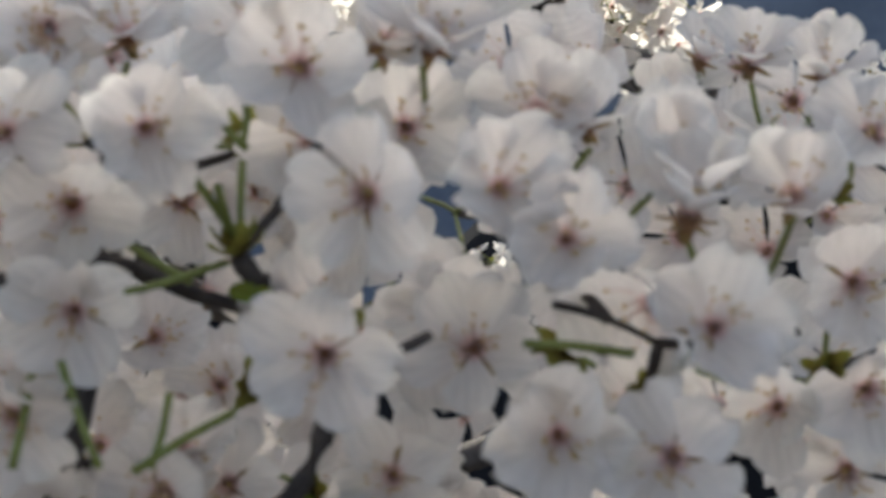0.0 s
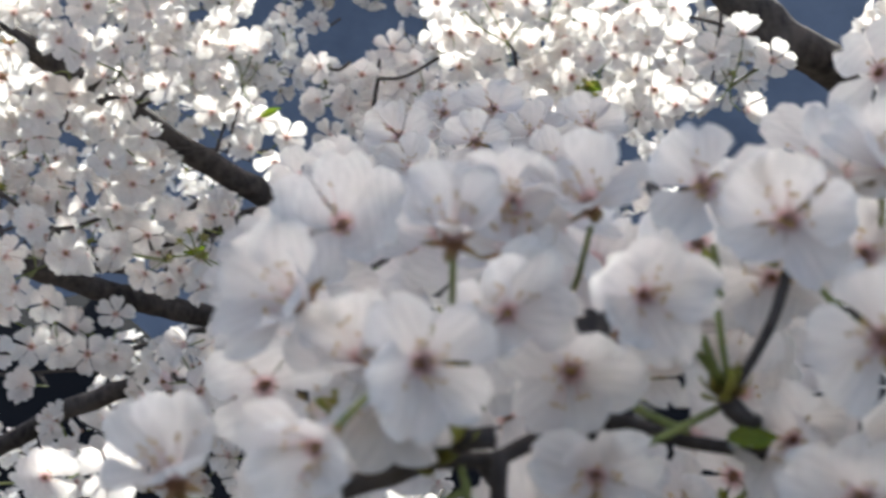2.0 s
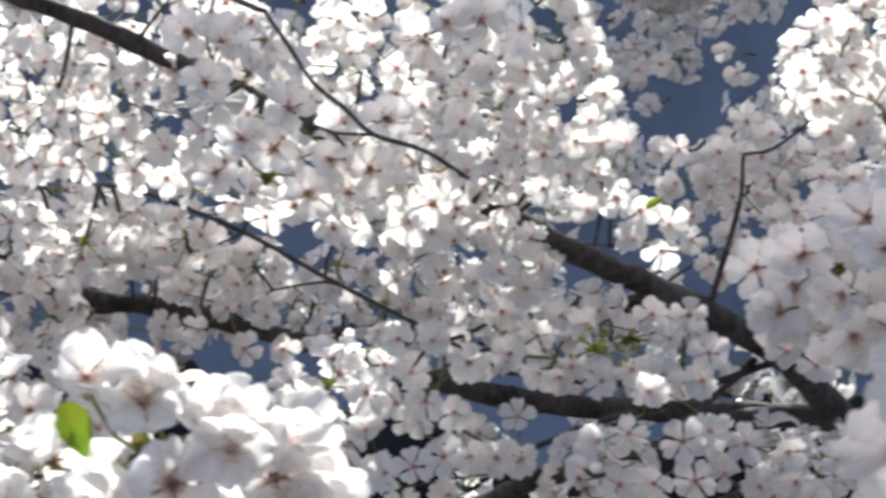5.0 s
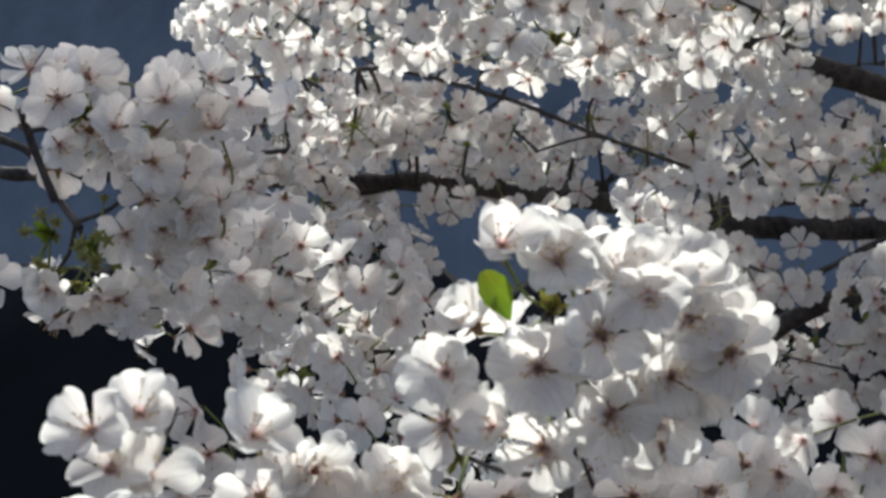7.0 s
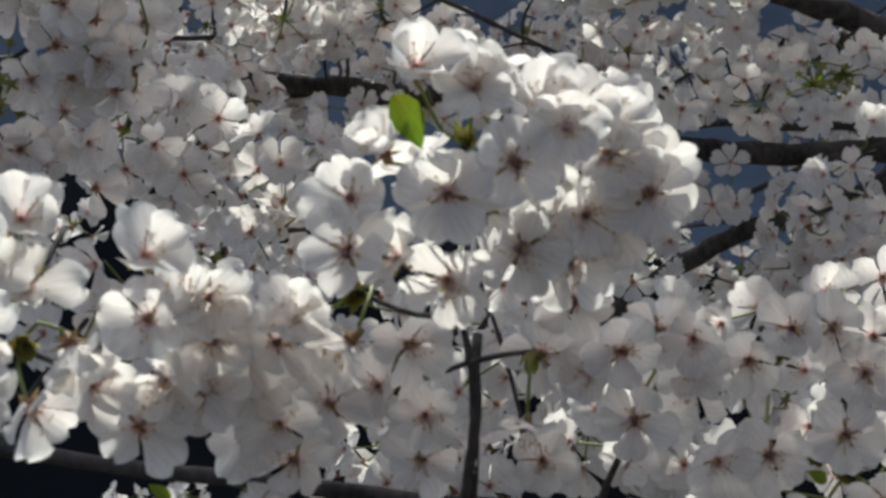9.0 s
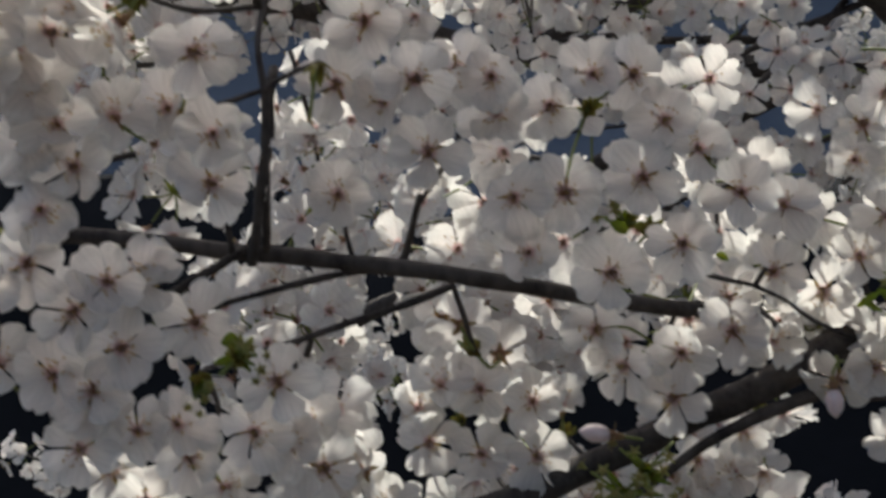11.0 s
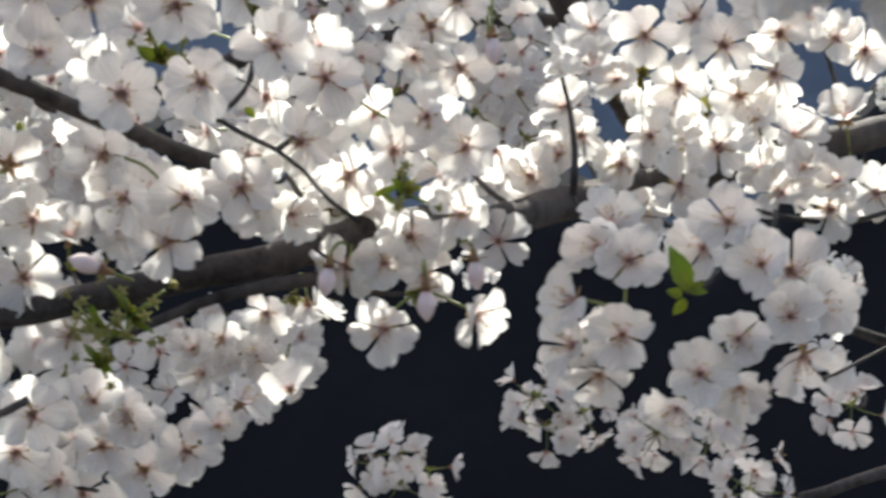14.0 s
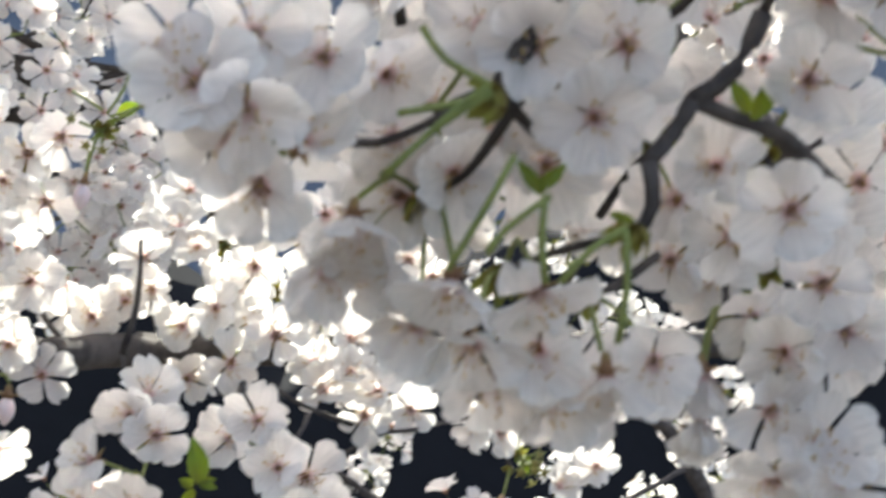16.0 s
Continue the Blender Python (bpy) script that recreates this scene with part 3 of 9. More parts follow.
upper.stick("twig", [(-0.525, 0.741, 1.984), (-0.515, 0.751, 1.963), (-0.503, 0.761, 1.941), (-0.489, 0.769, 1.927), (-0.475, 0.779, 1.911), (-0.448, 0.791, 1.900), (-0.432, 0.822, 1.889)], 0.0013, 0.0015)
upper.stick("twig", [(-0.506, 0.755, 1.917), (-0.497, 0.770, 1.913), (-0.475, 0.779, 1.911)], 0.0008, 0.0012)
upper.stick("limb", [(-0.851, 0.741, 2.160), (-0.722, 0.754, 2.081), (-0.614, 0.751, 2.034), (-0.525, 0.741, 1.984)], 0.0050, 0.0015)
middle.stick("twig", [(-0.355, 1.376, 2.042), (-0.364, 1.383, 1.998), (-0.381, 1.388, 1.956), (-0.398, 1.384, 1.910)], 0.0016, 0.0031)
middle.stick("twig", [(-0.720, 1.432, 1.875), (-0.611, 1.458, 1.876), (-0.551, 1.474, 1.863), (-0.475, 1.494, 1.854), (-0.409, 1.512, 1.842)], 0.0028, 0.0050)
middle.stick("twig", [(-0.829, 1.325, 1.770), (-0.732, 1.350, 1.760), (-0.629, 1.372, 1.768), (-0.537, 1.394, 1.769), (-0.455, 1.429, 1.789), (-0.394, 1.471, 1.809)], 0.0010, 0.0022)
middle.stick("branch", [(-1.025, 1.524, 1.615), (-0.874, 1.548, 1.667), (-0.798, 1.557, 1.703), (-0.708, 1.548, 1.746), (-0.644, 1.537, 1.769), (-0.595, 1.536, 1.778), (-0.517, 1.531, 1.787), (-0.421, 1.516, 1.814), (-0.362, 1.509, 1.814)], 0.0101, 0.0105)
middle.stick("twig", [(-0.523, 1.415, 1.690), (-0.492, 1.419, 1.704), (-0.451, 1.425, 1.720), (-0.420, 1.450, 1.734), (-0.358, 1.491, 1.757)], 0.0026, 0.0038)
middle.stick("twig", [(-0.621, 1.423, 1.785), (-0.595, 1.427, 1.796), (-0.558, 1.433, 1.805), (-0.465, 1.461, 1.823)], 0.0016, 0.0025)
middle.stick("twig", [(-0.524, 1.272, 1.951), (-0.476, 1.283, 1.952), (-0.452, 1.310, 1.948)], 0.0007, 0.0010)
middle.stick("twig", [(-0.527, 1.360, 1.930), (-0.499, 1.369, 1.918), (-0.453, 1.380, 1.919)], 0.0008, 0.0010)
middle.stick("twig", [(-0.904, 1.476, 1.956), (-0.870, 1.485, 1.951), (-0.812, 1.501, 1.942)], 0.0065, 0.0071)
right.stick("limb", [(-0.121, 1.220, 2.169), (-0.054, 1.231, 2.082), (-0.010, 1.249, 2.044), (0.029, 1.262, 2.018), (0.099, 1.382, 2.018), (0.230, 1.611, 2.053)], 0.0139, 0.0238)
right.stick("twig", [(-0.123, 1.467, 2.130), (-0.092, 1.474, 2.132), (-0.044, 1.505, 2.129), (0.000, 1.547, 2.127)], 0.0014, 0.0020)
right.stick("twig", [(-0.055, 1.497, 2.056), (-0.049, 1.501, 2.096), (-0.044, 1.503, 2.143), (-0.046, 1.526, 2.180)], 0.0014, 0.0020)
main.stick("branch", [(-0.707, 0.491, 1.607), (-0.603, 0.512, 1.584), (-0.518, 0.535, 1.566), (-0.488, 0.548, 1.559), (-0.441, 0.567, 1.550), (-0.404, 0.593, 1.540), (-0.358, 0.655, 1.528), (-0.336, 0.675, 1.525)], 0.0037, 0.0038)
main.stick("twig", [(-0.476, 0.517, 1.557), (-0.462, 0.497, 1.583), (-0.460, 0.497, 1.610), (-0.465, 0.504, 1.637), (-0.465, 0.513, 1.659), (-0.462, 0.518, 1.679)], 0.0021, 0.0012)
main.stick("twig", [(-0.445, 0.577, 1.551), (-0.439, 0.574, 1.561), (-0.422, 0.551, 1.575)], 0.0019, 0.0014)
main.stick("twig", [(-0.544, 0.502, 1.528), (-0.526, 0.522, 1.536), (-0.487, 0.545, 1.545), (-0.462, 0.561, 1.550), (-0.446, 0.577, 1.552)], 0.0011, 0.0017)
main.stick("twig", [(-0.528, 0.547, 1.516), (-0.508, 0.560, 1.521), (-0.465, 0.574, 1.531), (-0.442, 0.584, 1.537), (-0.432, 0.600, 1.543)], 0.0010, 0.0020)
main.stick("branch", [(-0.628, 0.536, 1.371), (-0.566, 0.566, 1.395), (-0.525, 0.589, 1.413), (-0.496, 0.608, 1.427), (-0.474, 0.625, 1.435), (-0.450, 0.644, 1.444), (-0.425, 0.662, 1.451), (-0.399, 0.681, 1.463), (-0.368, 0.701, 1.475), (-0.333, 0.717, 1.488), (-0.301, 0.733, 1.504), (-0.285, 0.748, 1.513), (-0.236, 0.785, 1.525), (-0.215, 0.813, 1.539), (-0.186, 0.833, 1.547), (-0.147, 0.856, 1.555)], 0.0045, 0.0097)
fork.stick("branch", [(-0.204, 0.832, 1.546), (-0.157, 0.847, 1.563), (-0.076, 0.872, 1.592), (-0.026, 0.887, 1.612), (0.009, 0.901, 1.628), (0.080, 0.918, 1.658), (0.237, 0.957, 1.712)], 0.0089, 0.0080)
main.stick("twig", [(-0.391, 0.678, 1.441), (-0.370, 0.692, 1.456), (-0.352, 0.701, 1.467), (-0.331, 0.711, 1.476), (-0.303, 0.728, 1.485)], 0.0020, 0.0035)
main.stick("twig", [(-0.193, 0.721, 1.531), (-0.194, 0.718, 1.552), (-0.198, 0.714, 1.572), (-0.202, 0.712, 1.583)], 0.0018, 0.0009)
main.stick("twig", [(-0.335, 0.614, 1.540), (-0.327, 0.640, 1.536), (-0.315, 0.661, 1.532), (-0.303, 0.668, 1.524)], 0.0012, 0.0009)
main.stick("twig", [(-0.303, 0.668, 1.524), (-0.293, 0.674, 1.514), (-0.280, 0.682, 1.506)], 0.0009, 0.0011)
fork.stick("twig", [(-0.129, 0.806, 1.548), (-0.109, 0.816, 1.544), (-0.089, 0.833, 1.544), (-0.068, 0.839, 1.545), (-0.049, 0.845, 1.553), (-0.024, 0.895, 1.572), (0.013, 0.900, 1.591), (0.049, 0.880, 1.601)], 0.0013, 0.0012)
fork.stick("twig", [(-0.081, 0.838, 1.529), (-0.068, 0.840, 1.542), (-0.060, 0.840, 1.549)], 0.0012, 0.0010)
low.stick("twig", [(-0.146, 1.315, 1.457), (-0.112, 1.319, 1.469), (-0.060, 1.325, 1.489), (-0.034, 1.327, 1.504), (-0.006, 1.349, 1.524)], 0.0011, 0.0016)
low.stick("twig", [(-0.073, 1.319, 1.521), (-0.047, 1.322, 1.530), (0.004, 1.331, 1.521), (0.083, 1.345, 1.503), (0.168, 1.360, 1.488)], 0.0023, 0.0036)
low.stick("branch", [(-0.066, 1.540, 1.386), (0.023, 1.549, 1.426), (0.115, 1.558, 1.470), (0.231, 1.570, 1.516)], 0.0052, 0.0073)
middle.stick("branch", [(-0.702, 1.476, 1.882), (-0.657, 1.492, 1.901), (-0.590, 1.518, 1.923), (-0.488, 1.525, 1.951)], 0.0075, 0.0096)
middle.stick("twig", [(-0.609, 1.367, 1.777), (-0.527, 1.398, 1.808), (-0.477, 1.417, 1.821), (-0.421, 1.438, 1.841), (-0.341, 1.469, 1.865)], 0.0026, 0.0037)
middle.stick("twig", [(-0.499, 1.416, 1.766), (-0.456, 1.430, 1.798), (-0.413, 1.444, 1.831), (-0.374, 1.455, 1.864)], 0.0026, 0.0037)
middle.stick("twig", [(-0.520, 1.537, 1.741), (-0.565, 1.517, 1.714), (-0.609, 1.498, 1.693), (-0.661, 1.472, 1.689)], 0.0039, 0.0028)
middle.stick("twig", [(-0.620, 1.376, 1.722), (-0.580, 1.398, 1.704), (-0.544, 1.418, 1.693)], 0.0010, 0.0010)
middle.stick("branch", [(-1.063, 1.402, 1.985), (-1.014, 1.427, 1.981), (-0.957, 1.458, 1.959)], 0.0080, 0.0061)
leftside.stick("branch", [(-0.919, 0.509, 1.904), (-0.839, 0.554, 1.878), (-0.784, 0.563, 1.853), (-0.773, 0.573, 1.823), (-0.752, 0.564, 1.801)], 0.0035, 0.0021)
leftside.stick("twig", [(-0.757, 0.533, 1.865), (-0.755, 0.538, 1.840), (-0.744, 0.537, 1.812)], 0.0021, 0.0024)
leftside.stick("twig", [(-1.020, 1.016, 1.961), (-0.977, 1.039, 1.957), (-0.934, 1.062, 1.953)], 0.0024, 0.0024)
main.stick("twig", [(-0.462, 0.510, 1.628), (-0.461, 0.502, 1.614), (-0.461, 0.500, 1.596), (-0.464, 0.496, 1.579), (-0.481, 0.514, 1.552)], 0.0020, 0.0024)
main.stick("twig", [(-0.458, 0.517, 1.636), (-0.455, 0.518, 1.622), (-0.453, 0.520, 1.605), (-0.452, 0.523, 1.589)], 0.0009, 0.0009)
raised.stick("twig", [(-0.426, 0.437, 1.629), (-0.417, 0.418, 1.640), (-0.415, 0.417, 1.655), (-0.418, 0.424, 1.675), (-0.426, 0.430, 1.687)], 0.0018, 0.0012)
main.stick("twig", [(-0.688, 0.437, 1.503), (-0.621, 0.464, 1.520), (-0.584, 0.480, 1.527), (-0.556, 0.492, 1.532), (-0.529, 0.503, 1.538), (-0.506, 0.511, 1.549), (-0.492, 0.527, 1.561)], 0.0018, 0.0021)
closing.stick("twig", [(-0.070, 0.319, 1.575), (-0.074, 0.318, 1.580), (-0.072, 0.316, 1.591), (-0.070, 0.318, 1.615), (-0.072, 0.328, 1.663)], 0.0029, 0.0036)
closing.stick("twig", [(-0.038, 0.314, 1.572), (-0.034, 0.316, 1.563), (-0.035, 0.318, 1.556)], 0.0024, 0.0014)
closing.stick("twig", [(-0.032, 0.317, 1.590), (-0.034, 0.318, 1.582), (-0.038, 0.314, 1.572)], 0.0022, 0.0023)
closing.stick("twig", [(-0.021, 0.324, 1.618), (-0.024, 0.321, 1.602), (-0.032, 0.317, 1.590)], 0.0027, 0.0025)
closing.stick("twig", [(0.009, 0.331, 1.586), (-0.008, 0.324, 1.591), (-0.021, 0.324, 1.592), (-0.032, 0.317, 1.590)], 0.0020, 0.0022)
near.stick("twig", [(-0.135, 0.296, 1.615), (-0.121, 0.298, 1.623), (-0.109, 0.300, 1.627), (-0.101, 0.303, 1.630), (-0.089, 0.306, 1.630), (-0.077, 0.313, 1.637), (-0.065, 0.318, 1.639), (-0.052, 0.323, 1.636), (-0.036, 0.324, 1.634)], 0.0026, 0.0015)
near.stick("spur", [(-0.088, 0.303, 1.631), (-0.088, 0.302, 1.625), (-0.088, 0.302, 1.616)], 0.0022, 0.0016)
near.stick("spur", [(-0.105, 0.298, 1.629), (-0.098, 0.296, 1.632), (-0.088, 0.296, 1.634)], 0.0020, 0.0026)
near.stick("spur", [(-0.036, 0.324, 1.634), (-0.037, 0.321, 1.639), (-0.040, 0.318, 1.641), (-0.043, 0.317, 1.644)], 0.0018, 0.0024)
near.stick("twig", [(0.019, 0.296, 1.639), (0.029, 0.299, 1.638), (0.040, 0.303, 1.635)], 0.0008, 0.0006)
near.stick("twig", [(-0.010, 0.286, 1.624), (-0.007, 0.289, 1.627), (-0.003, 0.292, 1.630)], 0.0011, 0.0010)
near.stalk([(-0.044, 0.315, 1.647), (-0.049, 0.312, 1.653), (-0.056, 0.308, 1.660)])
near.stalk([(-0.044, 0.315, 1.647), (-0.046, 0.312, 1.651), (-0.048, 0.309, 1.656)])
near.stalk([(-0.043, 0.315, 1.648), (-0.044, 0.316, 1.655), (-0.045, 0.318, 1.663)])
near.stalk([(-0.045, 0.316, 1.642), (-0.055, 0.310, 1.636), (-0.062, 0.304, 1.632)])
near.stalk([(-0.051, 0.314, 1.637), (-0.059, 0.309, 1.640), (-0.067, 0.304, 1.644)])
near.stalk([(0.014, 0.287, 1.630), (0.023, 0.289, 1.631), (0.034, 0.291, 1.631)])
near.stalk([(-0.068, 0.289, 1.617), (-0.064, 0.289, 1.609), (-0.058, 0.288, 1.599)])
near.stalk([(-0.073, 0.290, 1.611), (-0.073, 0.289, 1.604), (-0.073, 0.287, 1.597)])
near.stalk([(-0.049, 0.296, 1.614), (-0.049, 0.295, 1.607), (-0.050, 0.294, 1.600)])
near.stalk([(-0.037, 0.297, 1.612), (-0.045, 0.295, 1.606), (-0.053, 0.294, 1.599)])
near.stalk([(-0.095, 0.297, 1.628), (-0.093, 0.297, 1.618), (-0.097, 0.296, 1.599)])
near.stalk([(-0.093, 0.298, 1.624), (-0.100, 0.296, 1.620), (-0.107, 0.292, 1.617)])
near.stalk([(-0.088, 0.300, 1.615), (-0.097, 0.297, 1.613), (-0.107, 0.293, 1.610)])
near.stalk([(-0.054, 0.316, 1.674), (-0.048, 0.315, 1.668), (-0.044, 0.314, 1.665)])
near.stalk([(-0.046, 0.316, 1.676), (-0.045, 0.315, 1.671), (-0.045, 0.314, 1.665)])
near.bud_scales(Vector((-0.043, 0.315, 1.644)), Vector((-0.3, -0.4, 0.8)))
near.bud_scales(Vector((-0.096, 0.295, 1.632)), Vector((-0.2, -0.6, 0.6)))
near.bud_scales(Vector((-0.102, 0.294, 1.629)), Vector((0.2, -0.6, 0.5)))
near.leaf((-0.106, 0.293, 1.631), (-0.6, -0.2, 0.6), (0.3, -1, 0.4), 0.011, 0.006)
near.leaf((-0.043, 0.311, 1.636), (0.9, -0.1, -0.1), (0.3, -1, 0.4), 0.008, 0.004)
near.leaf((-0.039, 0.313, 1.635), (0.8, 0, 0.2), (0.3, -1, 0.3), 0.006, 0.004)
near.umbel([(-0.093, 0.268, 1.668, 172, 35, 35), (-0.097, 0.261, 1.644, 165, -6, 14), (-0.086, 0.294, 1.658, 173, 3, 20), (-0.112, 0.281, 1.647, -176, -2, 25)])
near.umbel([(-0.124, 0.277, 1.658, -167, -4, 30), (-0.106, 0.283, 1.640, 180, -17, 20), (-0.144, 0.269, 1.623, -165, 41, 40)])
near.umbel([(-0.111, 0.245, 1.628, -158, -35, 30)])
near.umbel([(-0.076, 0.295, 1.607, 171, -26, 20), (-0.068, 0.295, 1.627, 171, -11, 18), (-0.085, 0.330, 1.619, 176, -10, 20), (-0.074, 0.304, 1.648, 168, -9, 20)])
near.umbel([(-0.029, 0.328, 1.637, 177, -4, 45), (-0.052, 0.348, 1.605, 173, 10, 24)])
near.umbel([(-0.059, 0.287, 1.661, 179, -6, 30), (-0.033, 0.332, 1.672, 175, -7, 25)])
near.umbel([(-0.032, 0.282, 1.674, 179, -3, 25), (-0.016, 0.269, 1.650, -179, -4, 16), (-0.048, 0.314, 1.688, -179, 2, 25), (-0.020, 0.315, 1.690, -180, 8, 30)])
near.umbel([(-0.010, 0.308, 1.689, 163, 20, 30), (-0.014, 0.331, 1.677, 179, -2, 25), (0.013, 0.328, 1.683, -174, 12, 30), (0.023, 0.326, 1.681, -153, 41, 30)])
near.umbel([(0.006, 0.285, 1.657, 179, -10, 25), (0.019, 0.283, 1.649, -178, -3, 28), (0.039, 0.301, 1.671, -175, 19, 25), (0.006, 0.318, 1.631, -175, -5, 20)])
near.umbel([(-0.020, 0.275, 1.623, 180, -10, 18)])
near.umbel([(0.022, 0.289, 1.615, -174, -3, 24), (0.042, 0.283, 1.613, -170, -8, 16), (0.045, 0.274, 1.635, -172, -1, 16)])
near.umbel([(0.039, 0.335, 1.627, -174, -11, 20), (0.070, 0.335, 1.629, -175, -16, 20), (-0.001, 0.334, 1.643, 176, -7, 20), (-0.005, 0.336, 1.633, -179, 0, 20)])
near.umbel([(0.086, 0.329, 1.634, -177, -5, 20), (0.087, 0.342, 1.618, -178, -13, 20), (0.081, 0.326, 1.655, -177, -3, 20)])
near.umbel([(0.061, 0.294, 1.664, -165, 26, 25), (0.042, 0.294, 1.658, -165, 47, 35)])
near.umbel([(0.086, 0.340, 1.690, 178, 18, 25)])
near.umbel([(0.085, 0.387, 1.716, -172, 33, 30), (0.070, 0.406, 1.723, -166, 41, 30)])
near.umbel([(0.062, 0.444, 1.734, -176, 33, 30)])
near.umbel([(-0.072, 0.318, 1.686, -179, 50, 30), (-0.090, 0.320, 1.676, -175, 42, 30), (-0.089, 0.322, 1.686, 171, 17, 30)])
raised.umbel([(-0.422, 0.395, 1.710, 154, 30, 32), (-0.406, 0.405, 1.701, 152, 9, 28), (-0.442, 0.405, 1.686, 175, 28, 35), (-0.389, 0.420, 1.695, 152, 23, 28)])
raised.umbel([(-0.415, 0.399, 1.665, 153, 5, 20), (-0.395, 0.403, 1.674, 150, -2, 14), (-0.397, 0.410, 1.647, 158, -15, 18), (-0.422, 0.405, 1.639, 159, -35, 22)])
raised.umbel([(-0.447, 0.388, 1.669, 153, 18, 35), (-0.447, 0.382, 1.651, 145, -5, 22)])
raised.umbel([(-0.397, 0.431, 1.665, 157, -6, 20), (-0.381, 0.429, 1.657, 155, -17, 18), (-0.392, 0.436, 1.643, 149, -29, 22), (-0.368, 0.440, 1.670, 148, -2, 18)])
raised.umbel([(-0.378, 0.426, 1.691, 150, 12, 25), (-0.372, 0.441, 1.688, 140, 7, 20), (-0.361, 0.439, 1.662, 137, -9, 15)])
main.umbel([(-0.527, 0.318, 1.668, 136, 17, 35), (-0.539, 0.315, 1.651, 148, 15, 25), (-0.535, 0.328, 1.648, 144, 8, 25), (-0.529, 0.296, 1.663, 161, 16, 30)])
main.umbel([(-0.512, 0.361, 1.657, 141, 16, 30), (-0.511, 0.359, 1.636, 143, -3, 24), (-0.514, 0.385, 1.643, 140, 17, 28), (-0.507, 0.388, 1.643, 133, 6, 20)])
main.umbel([(-0.508, 0.390, 1.630, 153, -2, 20), (-0.509, 0.395, 1.632, 140, -3, 20), (-0.515, 0.394, 1.613, 146, -6, 16), (-0.524, 0.384, 1.617, 163, -10, 20)])
main.umbel([(-0.511, 0.411, 1.625, 143, -7, 22), (-0.513, 0.423, 1.615, 147, -1, 20), (-0.494, 0.409, 1.627, 141, 3, 20), (-0.522, 0.397, 1.612, 142, -12, 18)])
main.umbel([(-0.521, 0.430, 1.615, 144, -11, 20), (-0.524, 0.432, 1.595, 144, -4, 18), (-0.507, 0.428, 1.599, 142, 0, 20), (-0.509, 0.440, 1.586, 146, -9, 16)])
main.umbel([(-0.500, 0.453, 1.605, 148, 12, 20), (-0.491, 0.477, 1.611, 159, 2, 22), (-0.472, 0.477, 1.598, 162, -8, 22), (-0.464, 0.454, 1.624, 144, -7, 20)])
main.umbel([(-0.481, 0.487, 1.581, 145, -14, 18)])
main.umbel([(-0.510, 0.479, 1.547, 147, 1, 18), (-0.515, 0.470, 1.521, 147, -2, 18), (-0.499, 0.498, 1.530, 151, -14, 18)])
main.umbel([(-0.527, 0.467, 1.506, 146, -1, 18), (-0.540, 0.460, 1.513, 154, 11, 20), (-0.558, 0.451, 1.519, 139, 30, 25)])
main.umbel([(-0.530, 0.436, 1.553, 144, -11, 16), (-0.547, 0.430, 1.545, 155, -15, 16), (-0.523, 0.436, 1.572, 147, -31, 20), (-0.560, 0.421, 1.561, 152, -5, 18)])
main.umbel([(-0.559, 0.425, 1.538, 154, -14, 20)])
main.umbel([(-0.534, 0.380, 1.602, 143, 1, 18), (-0.540, 0.364, 1.617, 141, 5, 30)])
main.umbel([(-0.532, 0.323, 1.610, 123, -28, 25), (-0.519, 0.328, 1.628, 116, -51, 35), (-0.534, 0.300, 1.611, 139, -11, 22)])
main.umbel([(-0.521, 0.281, 1.630, 126, -4, 22)])
main.umbel([(-0.487, 0.411, 1.636, 152, 9, 22), (-0.463, 0.407, 1.624, -129, -54, 28)])
main.umbel([(-0.436, 0.397, 1.648, 177, 11, 30)])
main.umbel([(-0.414, 0.497, 1.635, 156, -7, 18), (-0.406, 0.520, 1.615, 157, -5, 20), (-0.436, 0.512, 1.617, 155, -11, 18), (-0.420, 0.521, 1.608, 156, -10, 18)])
main.umbel([(-0.399, 0.548, 1.623, 153, -12, 20), (-0.385, 0.549, 1.618, 160, -5, 20), (-0.391, 0.567, 1.607, 163, -26, 18), (-0.407, 0.530, 1.588, 158, -8, 14)])
main.umbel([(-0.371, 0.576, 1.608, 162, -10, 18), (-0.353, 0.582, 1.619, 164, -11, 16), (-0.338, 0.589, 1.618, 154, -12, 18), (-0.364, 0.563, 1.569, 158, -13, 18)])
main.umbel([(-0.383, 0.554, 1.569, 162, -18, 18), (-0.384, 0.568, 1.548, 168, -15, 18)])
main.umbel([(-0.355, 0.583, 1.537, 164, -4, 14), (-0.327, 0.595, 1.546, 167, -10, 15), (-0.338, 0.585, 1.574, 165, -7, 16)])
main.umbel([(-0.376, 0.621, 1.518, 178, -18, 22), (-0.367, 0.628, 1.502, -176, -16, 22), (-0.344, 0.637, 1.505, 167, -12, 18), (-0.350, 0.638, 1.486, 166, -5, 20)])
main.umbel([(-0.323, 0.646, 1.512, 161, 4, 18), (-0.328, 0.663, 1.528, 167, 3, 22), (-0.308, 0.671, 1.538, 158, -5, 20), (-0.332, 0.689, 1.511, 162, -6, 22)])
main.umbel([(-0.319, 0.704, 1.510, 152, -1, 22), (-0.293, 0.700, 1.529, 166, -13, 16), (-0.294, 0.716, 1.489, -172, -34, 18)])
main.umbel([(-0.277, 0.721, 1.493, 168, -23, 18), (-0.266, 0.723, 1.506, 168, -6, 22), (-0.261, 0.738, 1.491, 156, -28, 18), (-0.245, 0.729, 1.519, 164, -7, 16)])
